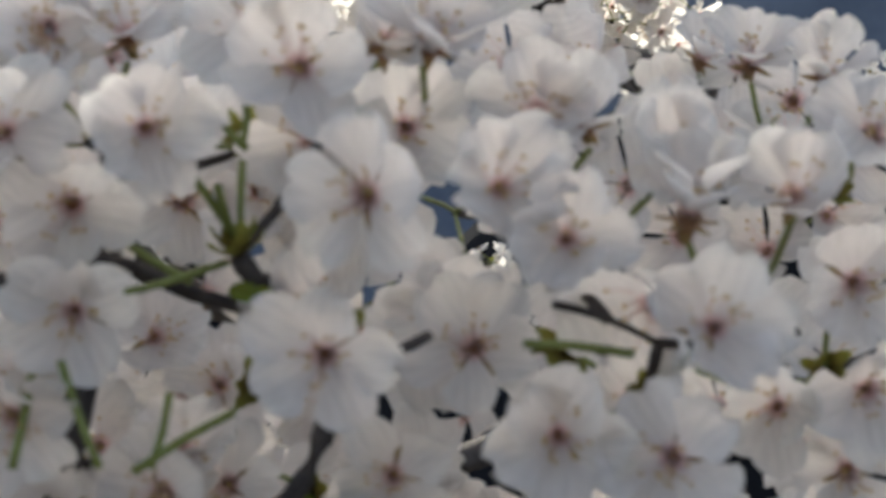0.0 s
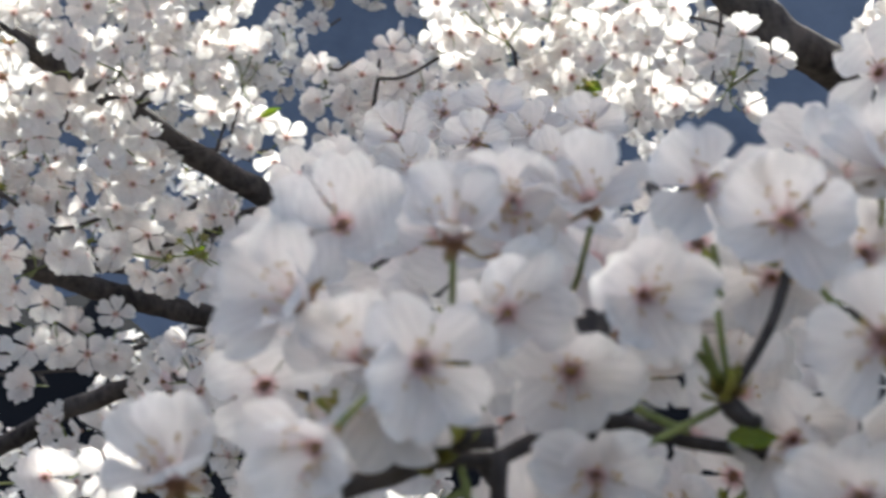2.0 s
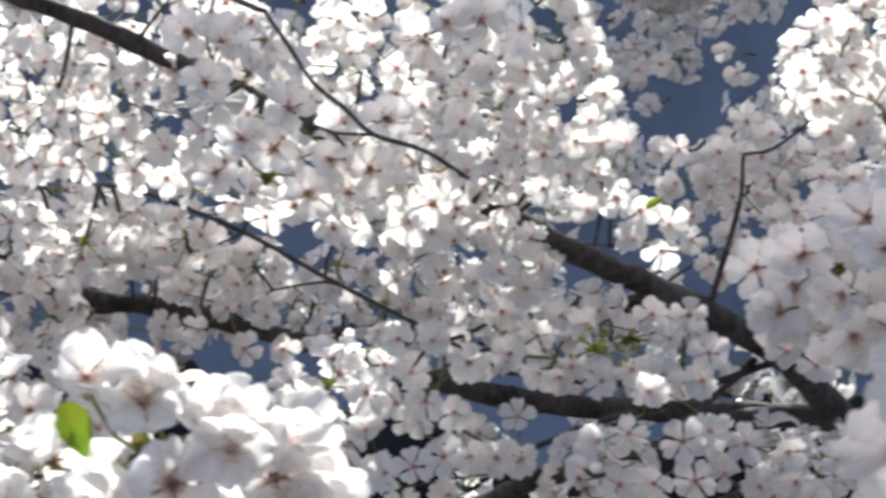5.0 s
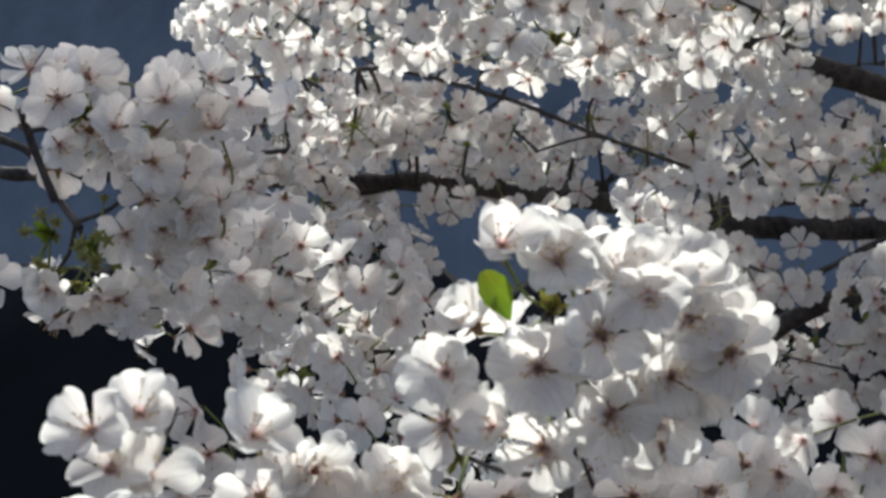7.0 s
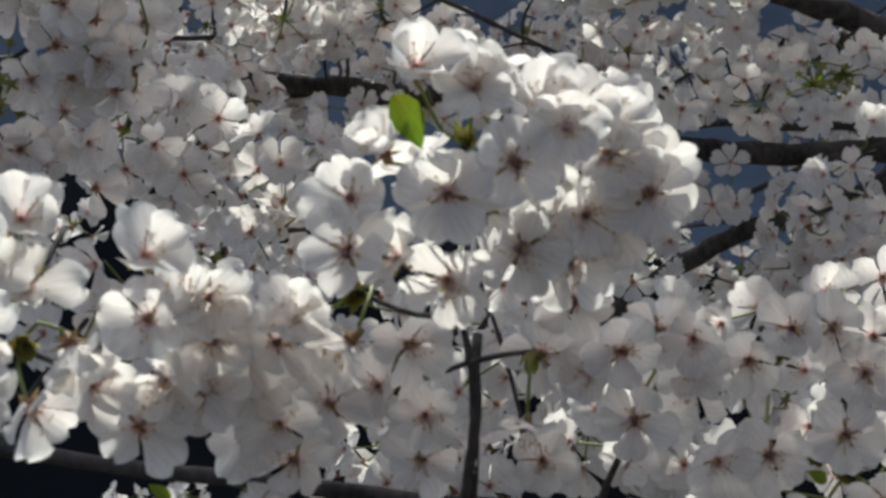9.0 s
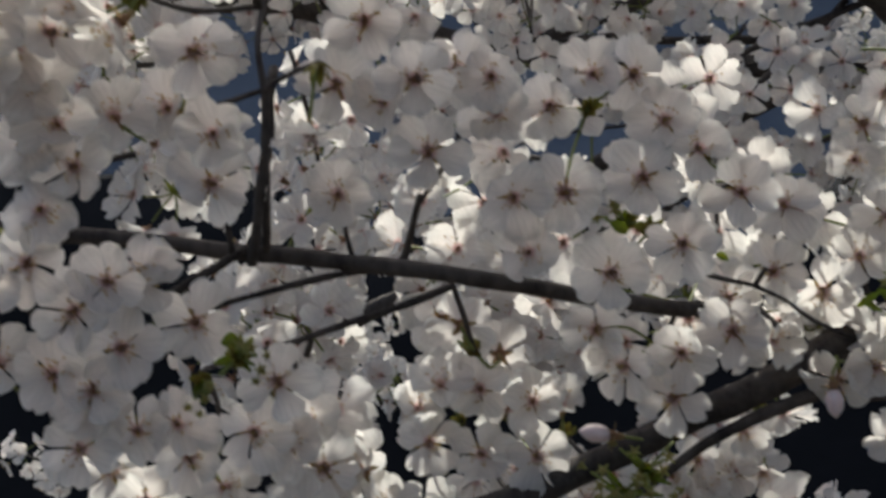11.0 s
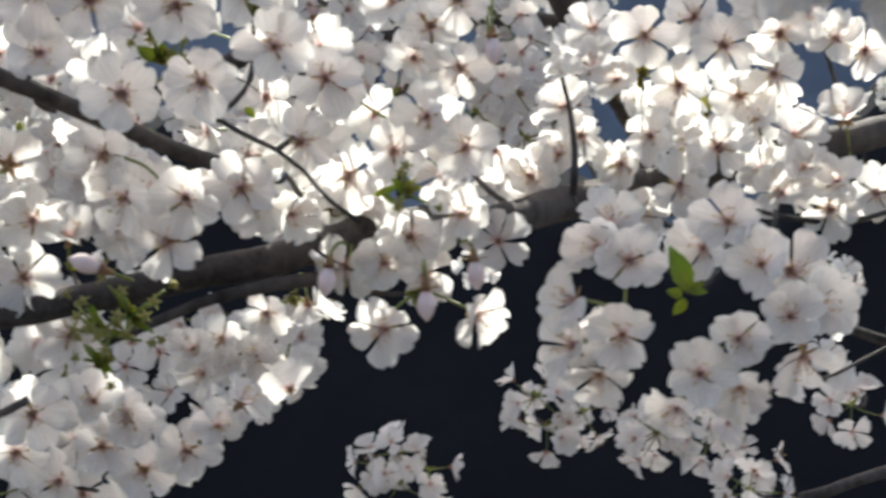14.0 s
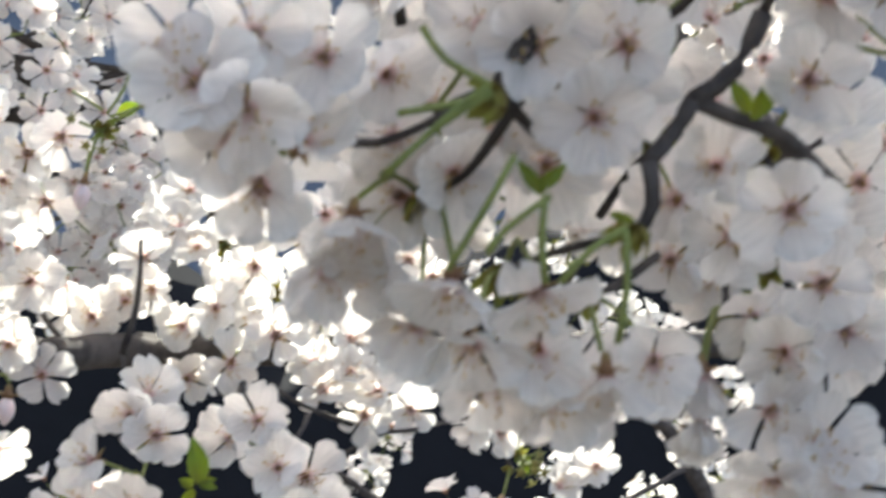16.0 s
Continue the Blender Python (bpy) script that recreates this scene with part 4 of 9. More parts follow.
main.umbel([(-0.265, 0.686, 1.461, 168, -24, 10), (-0.229, 0.708, 1.472, 125, -26, 14)])
main.umbel([(-0.277, 0.715, 1.544, 167, 3, 22), (-0.261, 0.708, 1.560, 168, -4, 18), (-0.246, 0.726, 1.550, 158, -9, 18), (-0.296, 0.685, 1.567, 165, -5, 20)])
main.umbel([(-0.276, 0.731, 1.592, 167, -6, 20), (-0.270, 0.732, 1.608, 167, -8, 18), (-0.253, 0.729, 1.589, 163, -23, 18), (-0.290, 0.734, 1.619, 177, -2, 22)])
main.umbel([(-0.257, 0.724, 1.620, 169, -14, 18)])
main.umbel([(-0.300, 0.670, 1.567, 155, 11, 24)])
main.umbel([(-0.305, 0.612, 1.566, 169, -6, 16), (-0.318, 0.603, 1.585, 166, 4, 20), (-0.329, 0.596, 1.598, 160, -10, 18)])
main.umbel([(-0.423, 0.659, 1.492, 154, 11, 22), (-0.441, 0.674, 1.491, 154, 14, 24), (-0.444, 0.649, 1.500, 159, 0, 18), (-0.425, 0.661, 1.467, 149, -3, 16)])
main.umbel([(-0.448, 0.652, 1.470, 153, -3, 15), (-0.470, 0.643, 1.478, 151, -4, 15), (-0.459, 0.666, 1.503, 165, 13, 24), (-0.461, 0.641, 1.503, 168, 19, 24)])
main.umbel([(-0.481, 0.654, 1.447, 145, 4, 22), (-0.470, 0.671, 1.425, 152, 0, 18), (-0.499, 0.661, 1.418, 168, 13, 22), (-0.496, 0.635, 1.471, 175, 16, 45)])
main.umbel([(-0.490, 0.676, 1.409, 151, 7, 20), (-0.452, 0.688, 1.428, 148, 0, 18)])
main.umbel([(-0.502, 0.619, 1.405, 148, 19, 24), (-0.512, 0.594, 1.406, 146, 2, 20), (-0.502, 0.595, 1.428, 147, -17, 18)])
main.umbel([(-0.495, 0.595, 1.451, 142, -2, 18), (-0.495, 0.593, 1.467, 147, -3, 16), (-0.499, 0.573, 1.447, 146, -1, 16), (-0.503, 0.567, 1.481, 157, 7, 20)])
main.umbel([(-0.477, 0.650, 1.494, 151, 27, 24)])
main.umbel([(-0.424, 0.701, 1.490, 156, 36, 26)])
main.umbel([(-0.412, 0.689, 1.444, 156, -1, 18), (-0.424, 0.694, 1.410, 155, 1, 16), (-0.408, 0.715, 1.415, 146, 12, 20), (-0.416, 0.671, 1.407, 156, 2, 16)])
main.umbel([(-0.402, 0.740, 1.411, 158, 1, 18), (-0.399, 0.741, 1.407, 159, 7, 20), (-0.411, 0.739, 1.394, 157, 8, 20), (-0.398, 0.764, 1.384, 158, 3, 18)])
main.umbel([(-0.378, 0.767, 1.395, 149, 3, 18), (-0.364, 0.768, 1.409, 144, 15, 20), (-0.353, 0.769, 1.422, 120, 40, 24)])
main.umbel([(-0.438, 0.756, 1.374, 156, 9, 18)])
main.umbel([(-0.442, 0.713, 1.388, 154, 3, 18)])
main.umbel([(-0.434, 0.652, 1.515, -18, 38, 14), (-0.453, 0.633, 1.532, -28, 26, 12), (-0.436, 0.615, 1.527, -20, 15, 18)])
main.umbel([(-0.446, 0.525, 1.576, 155, -7, 18)])
main.umbel([(-0.428, 0.471, 1.589, -96, -83, 12)])
main.umbel([(-0.473, 0.513, 1.504, 151, 5, 16)])
main.umbel([(-0.229, 0.817, 1.553, 166, 3, 20)])
hanging.umbel([(-0.160, 0.669, 1.498, -180, -7, 22), (-0.174, 0.676, 1.503, -154, 3, 25), (-0.171, 0.685, 1.514, 178, 33, 25), (-0.160, 0.672, 1.467, 174, -9, 18)])
hanging.umbel([(-0.182, 0.676, 1.480, -129, -7, 28), (-0.181, 0.679, 1.461, -138, -19, 28), (-0.170, 0.692, 1.451, -175, -43, 25)])
hanging.umbel([(-0.131, 0.694, 1.509, -172, -8, 22), (-0.121, 0.675, 1.518, 179, 3, 20), (-0.106, 0.670, 1.501, 173, -6, 14), (-0.094, 0.703, 1.503, 155, 9, 20)])
hanging.umbel([(-0.113, 0.672, 1.470, 179, -4, 22), (-0.127, 0.670, 1.454, -178, -14, 28), (-0.093, 0.685, 1.482, 162, -3, 20), (-0.111, 0.695, 1.452, 165, -41, 26)])
hanging.umbel([(-0.086, 0.698, 1.467, 160, -41, 24), (-0.081, 0.697, 1.489, 141, -1, 20)])
hanging.umbel([(-0.135, 0.680, 1.440, -157, -36, 30)])
fork.umbel([(-0.151, 0.799, 1.551, 176, -9, 20), (-0.134, 0.800, 1.572, 177, -10, 16), (-0.168, 0.803, 1.576, 175, -5, 22), (-0.149, 0.817, 1.577, -178, -11, 20)])
fork.umbel([(-0.172, 0.826, 1.539, 174, -19, 22), (-0.183, 0.821, 1.564, 174, -10, 22)])
fork.umbel([(-0.205, 0.825, 1.578, -176, -17, 20), (-0.216, 0.824, 1.567, -176, 1, 22), (-0.215, 0.822, 1.592, -161, 0, 25), (-0.226, 0.824, 1.549, -170, -10, 20)])
fork.umbel([(-0.188, 0.806, 1.604, -174, -2, 24), (-0.201, 0.812, 1.611, -166, 11, 26), (-0.176, 0.806, 1.628, 174, -14, 22), (-0.157, 0.812, 1.605, 176, -12, 18)])
fork.umbel([(-0.163, 0.823, 1.592, 176, 0, 22), (-0.127, 0.829, 1.605, 178, -7, 22)])
fork.umbel([(-0.136, 0.804, 1.625, 177, -14, 20), (-0.152, 0.810, 1.640, 176, -9, 20), (-0.127, 0.814, 1.646, 178, -9, 20), (-0.110, 0.821, 1.616, 178, -32, 20)])
fork.umbel([(-0.109, 0.829, 1.639, 179, -9, 20), (-0.096, 0.831, 1.652, -179, -4, 20), (-0.081, 0.835, 1.639, -178, 4, 22), (-0.066, 0.839, 1.635, -178, -14, 20)])
fork.umbel([(-0.117, 0.832, 1.595, -180, 15, 24), (-0.098, 0.837, 1.588, 169, 8, 24), (-0.112, 0.836, 1.569, -168, 8, 24), (-0.092, 0.830, 1.570, -179, 1, 22)])
fork.umbel([(-0.102, 0.829, 1.556, -174, -4, 22), (-0.077, 0.835, 1.551, 180, -27, 20), (-0.074, 0.834, 1.565, -178, -10, 20)])
fork.umbel([(-0.054, 0.849, 1.563, 177, -9, 20), (-0.072, 0.851, 1.602, -175, 38, 26)])
fork.umbel([(-0.011, 0.894, 1.594, -178, 9, 22), (0.002, 0.903, 1.608, 170, 18, 24), (-0.014, 0.906, 1.574, -163, -11, 22), (0.002, 0.918, 1.574, 170, -18, 22)])
fork.umbel([(0.017, 0.935, 1.537, -178, -61, 24)])
fork.umbel([(0.048, 0.945, 1.558, 177, 50, 24), (0.067, 0.945, 1.577, -170, -3, 20)])
fork.umbel([(-0.204, 0.820, 1.634, -174, 3, 24)])
closing.umbel([(-0.137, 0.306, 1.554, -171, -15, 22), (-0.125, 0.306, 1.552, 163, -23, 20), (-0.130, 0.316, 1.547, -173, -30, 20), (-0.145, 0.312, 1.563, -160, -5, 25)])
closing.umbel([(-0.130, 0.312, 1.570, -176, -2, 22), (-0.114, 0.319, 1.572, -163, -5, 25), (-0.113, 0.324, 1.553, 143, 24, 40), (-0.118, 0.326, 1.541, -179, -33, 20)])
closing.umbel([(-0.101, 0.344, 1.581, -179, -7, 22), (-0.095, 0.355, 1.570, -176, -17, 20), (-0.078, 0.348, 1.564, -179, -15, 18), (-0.083, 0.324, 1.593, -177, -9, 20)])
closing.umbel([(-0.088, 0.358, 1.557, 175, -24, 20), (-0.089, 0.344, 1.536, -174, -32, 20), (-0.070, 0.353, 1.579, -178, -17, 20), (-0.099, 0.346, 1.531, -170, -40, 22)])
closing.umbel([(-0.097, 0.334, 1.543, 174, -63, 20), (-0.071, 0.327, 1.535, 152, -61, 16), (-0.075, 0.347, 1.526, 177, -42, 20)])
closing.umbel([(-0.061, 0.346, 1.526, 167, -48, 20), (-0.045, 0.354, 1.531, 171, -31, 20), (-0.053, 0.365, 1.521, 162, -54, 22), (-0.051, 0.335, 1.540, 147, -57, 16)])
closing.umbel([(-0.037, 0.364, 1.523, 138, -61, 24), (-0.027, 0.358, 1.531, 118, -61, 24), (-0.015, 0.369, 1.540, 165, -36, 24)])
closing.umbel([(0.003, 0.394, 1.546, 145, -70, 62), (0.006, 0.397, 1.536, 90, -74, 80), (0.022, 0.392, 1.558, 169, -38, 22), (0.023, 0.395, 1.542, 174, -29, 24)])
closing.umbel([(0.015, 0.407, 1.568, -171, -24, 22), (0.036, 0.390, 1.568, -177, -16, 20), (0.004, 0.431, 1.581, -169, -14, 22), (-0.008, 0.431, 1.582, -158, -12, 24)])
closing.umbel([(0.039, 0.396, 1.538, 174, -16, 20), (0.048, 0.398, 1.530, -174, -5, 20), (0.030, 0.398, 1.525, -162, -54, 30)])
closing.umbel([(0.020, 0.363, 1.571, -177, -12, 20), (-0.006, 0.362, 1.575, -161, -6, 22)])
closing.umbel([(-0.001, 0.327, 1.576, -176, -26, 18), (-0.018, 0.343, 1.585, -162, -8, 28), (-0.007, 0.321, 1.605, -172, -15, 20)])
closing.umbel([(-0.021, 0.369, 1.582, -171, -16, 20), (-0.042, 0.349, 1.599, -172, -14, 20)])
closing.umbel([(-0.057, 0.354, 1.575, 178, -15, 20), (-0.058, 0.332, 1.592, -176, -20, 20), (-0.052, 0.318, 1.579, -175, -18, 18)])
closing.umbel([(-0.070, 0.316, 1.590, -175, -9, 20), (-0.050, 0.314, 1.596, -173, -16, 20)])
leftside.umbel([(-0.784, 0.525, 1.775, 140, -4), (-0.758, 0.540, 1.767, 139, -22), (-0.736, 0.553, 1.760, 152, -52)])
leftside.umbel([(-0.764, 0.521, 1.868, 162, -26), (-0.745, 0.529, 1.883, 139, 33), (-0.736, 0.537, 1.866, 140, -34), (-0.724, 0.540, 1.885, 141, -51), (-0.724, 0.546, 1.846, -99, -63)])
leftside.umbel([(-0.716, 0.558, 1.790, 163, -29), (-0.703, 0.563, 1.806, 142, -14), (-0.686, 0.573, 1.797, 112, -42), (-0.693, 0.563, 1.840, 15, -42)])
leftside.umbel([(-0.708, 0.550, 1.870, 168, -10), (-0.680, 0.566, 1.865, 145, 6)])
leftside.umbel([(-0.765, 0.552, 1.754, -93, -67), (-0.753, 0.557, 1.758, -56, -65), (-0.734, 0.567, 1.758, 153, 5), (-0.728, 0.572, 1.748, -11, -73), (-0.712, 0.576, 1.775, 125, 19)])
leftside.umbel([(-0.750, 0.549, 1.833, -57, 10), (-0.736, 0.554, 1.852, 177, 6), (-0.724, 0.562, 1.841, 176, -14), (-0.741, 0.550, 1.865, 115, 7), (-0.708, 0.572, 1.826, -124, -60)])
leftside.umbel([(-0.725, 0.614, 1.868, 137, -8), (-0.716, 0.622, 1.841, 161, -15), (-0.710, 0.649, 1.837, 132, -21), (-0.711, 0.567, 1.856, 113, 32), (-0.687, 0.579, 1.855, 140, 19)])
leftside.umbel([(-0.718, 0.674, 1.876, -180, 5)])
leftside.umbel([(-0.707, 0.577, 1.792, 127, -30), (-0.693, 0.584, 1.796, 174, 8), (-0.687, 0.588, 1.783, 171, 11), (-0.678, 0.591, 1.803, 172, 7), (-0.673, 0.588, 1.841, 172, 16)])
low.umbel([(-0.429, 0.896, 1.449, 173, -1), (-0.422, 0.899, 1.436, -160, -13), (-0.413, 0.899, 1.457, -178, -15), (-0.406, 0.903, 1.441, 164, 17), (-0.394, 0.905, 1.448, 175, 6)])
low.umbel([(-0.378, 0.910, 1.447, 176, -30), (-0.374, 0.856, 1.472, 166, -8), (-0.353, 0.861, 1.479, 39, -79)])
upper.umbel([(-0.580, 0.747, 1.983, 176, -16), (-0.562, 0.755, 1.976, 129, 14), (-0.574, 0.757, 1.953, 134, 0), (-0.548, 0.764, 1.958, 105, 47), (-0.536, 0.764, 1.975, 103, -32)])
upper.umbel([(-0.574, 0.770, 1.900, -177, -14), (-0.556, 0.780, 1.886, 136, 16), (-0.558, 0.771, 1.919, 144, 3), (-0.540, 0.779, 1.912, -176, -23), (-0.524, 0.791, 1.885, 151, -6)])
upper.umbel([(-0.528, 0.777, 1.935, 153, 2), (-0.509, 0.791, 1.904, 158, -35), (-0.474, 0.798, 1.926, 149, -17), (-0.487, 0.801, 1.897, 139, -13), (-0.501, 0.799, 1.884, 147, 11)])
upper.umbel([(-0.469, 0.810, 1.886, -144, -15), (-0.461, 0.809, 1.899, -161, 11), (-0.449, 0.815, 1.892, 176, -38)])
upper.umbel([(-0.447, 0.796, 1.971, -177, -46), (-0.433, 0.798, 1.981, 141, -10), (-0.413, 0.805, 1.980, 157, 17)])
back.bunches(6, [(-1.013, 1.252, 2.069), (-0.939, 1.239, 2.027), (-1.047, 1.275, 2.014), (-0.916, 1.155, 1.983), (-0.965, 1.344, 2.030), (-0.864, 1.247, 2.002), (-1.106, 1.464, 2.024), (-1.038, 1.282, 1.951)])
back.bunches(6, [(-0.985, 1.509, 1.999), (-0.938, 1.503, 1.983), (-0.958, 1.102, 1.993), (-1.143, 1.264, 2.084), (-1.161, 1.310, 2.006), (-1.166, 1.243, 2.023)])
back.bunches(5, [(-1.147, 1.299, 1.894), (-1.165, 1.295, 1.855), (-1.148, 1.354, 1.904), (-1.112, 1.323, 1.852), (-1.025, 1.251, 1.877), (-0.934, 1.184, 1.886), (-0.914, 1.197, 1.867), (-1.112, 1.466, 1.976)])
back.bunches(5, [(-1.087, 1.326, 1.932), (-1.187, 1.386, 1.940), (-0.861, 0.901, 1.740), (-0.846, 0.909, 1.737), (-1.127, 1.457, 2.038), (-1.044, 1.223, 2.017), (-1.012, 1.239, 2.028), (-0.964, 1.265, 2.015)])
back.bunches(5, [(-1.050, 1.482, 2.043), (-0.924, 1.401, 2.001), (-0.838, 1.334, 1.988), (-0.890, 1.537, 1.998), (-0.969, 1.372, 2.044), (-1.071, 1.214, 1.982), (-1.170, 1.273, 2.000), (-1.081, 1.434, 1.992)])
back.bunches(5, [(-0.726, 1.398, 1.946), (-0.684, 1.419, 1.956), (-0.600, 1.354, 1.909), (-0.713, 1.590, 1.931), (-0.582, 1.586, 1.948), (-0.557, 1.596, 1.968), (-0.571, 1.621, 1.859), (-0.545, 1.622, 1.865)])
back.bunches(5, [(-0.669, 1.680, 1.749), (-0.704, 1.663, 1.743), (-0.590, 1.645, 1.784), (-0.601, 1.649, 1.761), (-0.511, 1.424, 1.734), (-0.753, 1.490, 2.002), (-0.805, 1.462, 2.010), (-0.614, 1.229, 1.946)])
back.bunches(5, [(-0.542, 1.268, 1.934), (-1.000, 1.479, 1.972), (-1.117, 1.545, 1.869), (-1.179, 1.515, 1.853), (-1.138, 1.541, 1.819), (-1.370, 1.411, 1.885), (-0.747, 1.582, 1.944), (-0.612, 1.573, 1.929)])
low.bunches(3, [(-0.327, 1.599, 1.457), (-0.315, 1.605, 1.427), (-0.283, 1.633, 1.446), (-0.523, 1.764, 1.365), (-0.499, 1.769, 1.382), (-0.495, 1.774, 1.347), (-0.465, 1.780, 1.365), (-0.201, 1.531, 1.435)])
low.bunches(3, [(-0.176, 1.536, 1.457), (-0.150, 1.544, 1.446), (-0.110, 1.456, 1.390)])
low.bunches(3, [(-0.022, 1.637, 1.480), (-0.058, 1.526, 1.514), (-0.161, 1.723, 1.437), (-0.214, 1.715, 1.434), (-0.115, 1.733, 1.408), (0.077, 1.759, 1.438), (-0.310, 1.699, 1.443)])
low.bunches(3, [(0.035, 1.493, 1.559), (0.265, 1.499, 1.591)])
far.bunches(5, [(0.112, 1.850, 1.759), (0.227, 1.978, 1.806), (0.297, 1.924, 1.789), (0.372, 2.053, 1.854), (0.337, 1.955, 1.767), (0.219, 1.719, 1.820), (0.193, 1.872, 1.867), (0.119, 1.695, 1.828)], joined=True)
far.bunches(4, [(-0.686, 2.211, 2.367), (-0.454, 2.119, 2.329)], joined=True)
far.bunches(5, [(-1.259, 2.035, 1.689), (-1.127, 1.860, 1.687), (-1.260, 2.004, 1.645), (-1.054, 2.286, 1.738), (-1.039, 2.161, 1.740)], joined=True)
far.bunches(5, [(-0.607, 2.094, 1.955), (-0.431, 2.173, 1.893), (-0.491, 2.392, 1.881), (-0.425, 2.146, 1.941), (-0.430, 2.538, 2.002), (-0.475, 2.573, 1.884), (-1.201, 2.331, 1.715)], joined=True)
far.bunches(5, [(-1.023, 2.349, 1.734), (-1.194, 2.195, 1.710), (-1.324, 2.315, 1.673), (-0.475, 2.142, 1.797)], joined=True)
far.bunches(5, [(-0.489, 2.057, 1.953), (-0.465, 2.225, 2.002), (-0.550, 2.586, 1.996), (-0.509, 2.370, 1.826), (-0.424, 2.190, 1.973), (-0.502, 2.459, 2.100)], joined=True)
far.bunches(5, [(-0.492, 2.371, 1.881), (-0.382, 2.067, 1.991), (-1.038, 2.196, 1.608), (-1.046, 2.212, 1.659), (-0.030, 2.204, 1.669), (0.103, 2.139, 1.992), (0.053, 2.521, 2.000)], joined=True)
far.bunches(5, [(-1.017, 2.478, 2.178), (-0.841, 2.130, 2.074), (-0.924, 2.130, 2.151), (-0.922, 2.612, 2.227), (-1.199, 2.173, 2.167), (-1.362, 2.324, 2.254)], joined=True)
far.bunches(5, [(-1.261, 2.424, 2.189), (-0.174, 2.527, 2.308), (-0.116, 2.264, 2.202), (-0.059, 2.604, 2.250), (-0.192, 2.516, 2.194), (-0.120, 2.427, 2.155)], joined=True)
far.bunches(5, [(-1.294, 2.265, 1.651), (-1.340, 2.323, 1.695), (-1.155, 2.050, 1.605), (-1.352, 2.181, 1.744), (-0.697, 2.268, 2.098), (-0.677, 2.455, 2.072)], joined=True)
far.bunches(5, [(-0.566, 2.365, 1.757), (-1.737, 1.947, 1.555), (-1.825, 2.140, 1.522), (-1.787, 2.183, 1.554)], joined=True)
far.bunches(5, [(-1.132, 2.692, 2.469), (-0.971, 2.485, 2.425), (-0.870, 2.454, 2.378), (-0.908, 2.778, 2.405), (-1.109, 2.772, 2.290), (-0.908, 2.444, 2.221), (-1.021, 2.417, 2.127), (-1.085, 2.769, 2.173)], joined=True)
far.bunches(5, [(-0.951, 2.366, 1.912), (-1.111, 2.719, 1.896), (-0.835, 2.211, 2.086), (-0.619, 2.191, 2.291), (-0.540, 2.287, 2.314), (-0.545, 2.457, 2.320), (-0.468, 2.347, 2.389), (-0.394, 2.247, 2.288)], joined=True)
far.bunches(5, [(-0.327, 2.150, 2.335), (-0.284, 2.148, 2.285), (-0.237, 2.771, 2.547), (-0.131, 2.707, 2.486)], joined=True)
far.bunches(6, [(-0.637, 2.844, 1.700), (-0.406, 2.738, 1.599), (-0.494, 2.627, 1.966), (-0.342, 2.493, 2.295), (0.070, 2.665, 2.342), (0.242, 2.465, 2.311), (0.436, 2.811, 2.348), (0.558, 2.311, 2.329)], joined=True)
far.bunches(6, [(0.639, 2.525, 2.073), (0.703, 2.830, 1.726), (0.719, 2.649, 1.865), (-0.033, 2.823, 1.659), (0.235, 2.780, 1.859), (-0.671, 2.448, 2.155), (-0.308, 2.553, 1.724)], joined=True)
mass.bunches(8, [(-0.956, 1.569, 2.257), (-0.927, 1.646, 2.242), (-0.907, 1.762, 2.260), (-0.772, 1.614, 2.258), (-0.766, 1.786, 2.277), (-0.700, 1.793, 2.262), (-0.640, 1.781, 2.299), (-0.935, 1.619, 2.150)], joined=True)
mass.bunches(8, [(-0.934, 1.753, 2.176), (-0.882, 1.786, 2.207), (-0.773, 1.686, 2.172), (-0.708, 1.665, 2.163), (-0.652, 1.683, 2.160), (-0.606, 1.712, 2.174), (-0.560, 1.723, 2.162), (-0.826, 1.637, 2.104)], joined=True)
mass.bunches(8, [(-0.753, 1.684, 2.101), (-0.704, 1.724, 2.111), (-0.668, 1.808, 2.126), (-0.359, 1.895, 2.282), (-0.294, 1.719, 2.233), (-0.267, 1.905, 2.260), (-0.225, 1.908, 2.274), (-0.191, 1.927, 2.302)], joined=True)
mass.bunches(8, [(-0.140, 1.857, 2.232), (-0.099, 1.838, 2.252), (-0.235, 1.790, 2.172), (-0.184, 1.814, 2.185), (-0.139, 1.820, 2.171), (-0.093, 1.833, 2.167), (-0.060, 1.861, 2.223), (-0.029, 1.807, 2.170)], joined=True)
mass.bunches(8, [(-0.002, 1.813, 2.233), (-0.039, 1.853, 2.291)], joined=True)
mass.bunches(8, [(-1.173, 1.441, 2.330), (-1.225, 1.627, 2.365), (-1.143, 1.630, 2.344), (-1.039, 1.560, 2.289), (-1.034, 1.682, 2.350), (-0.996, 1.737, 2.400), (-0.914, 1.732, 2.345), (-0.803, 1.650, 2.314)], joined=True)
mass.bunches(8, [(-0.767, 1.736, 2.359), (-0.719, 1.787, 2.337), (-0.679, 1.831, 2.353), (-1.313, 1.503, 2.273), (-1.240, 1.506, 2.219), (-1.189, 1.548, 2.274), (-1.035, 1.538, 2.169), (-1.048, 1.722, 2.272)], joined=True)
mass.bunches(8, [(-0.800, 1.754, 2.303), (-0.733, 1.751, 2.268)], joined=True)
right.bunches(5, [(0.096, 1.203, 2.023), (0.110, 1.210, 1.993), (0.139, 1.209, 2.021), (0.192, 1.617, 2.098), (0.167, 1.596, 2.062), (0.088, 1.204, 2.009), (0.104, 1.466, 2.068), (0.220, 1.683, 2.069)])
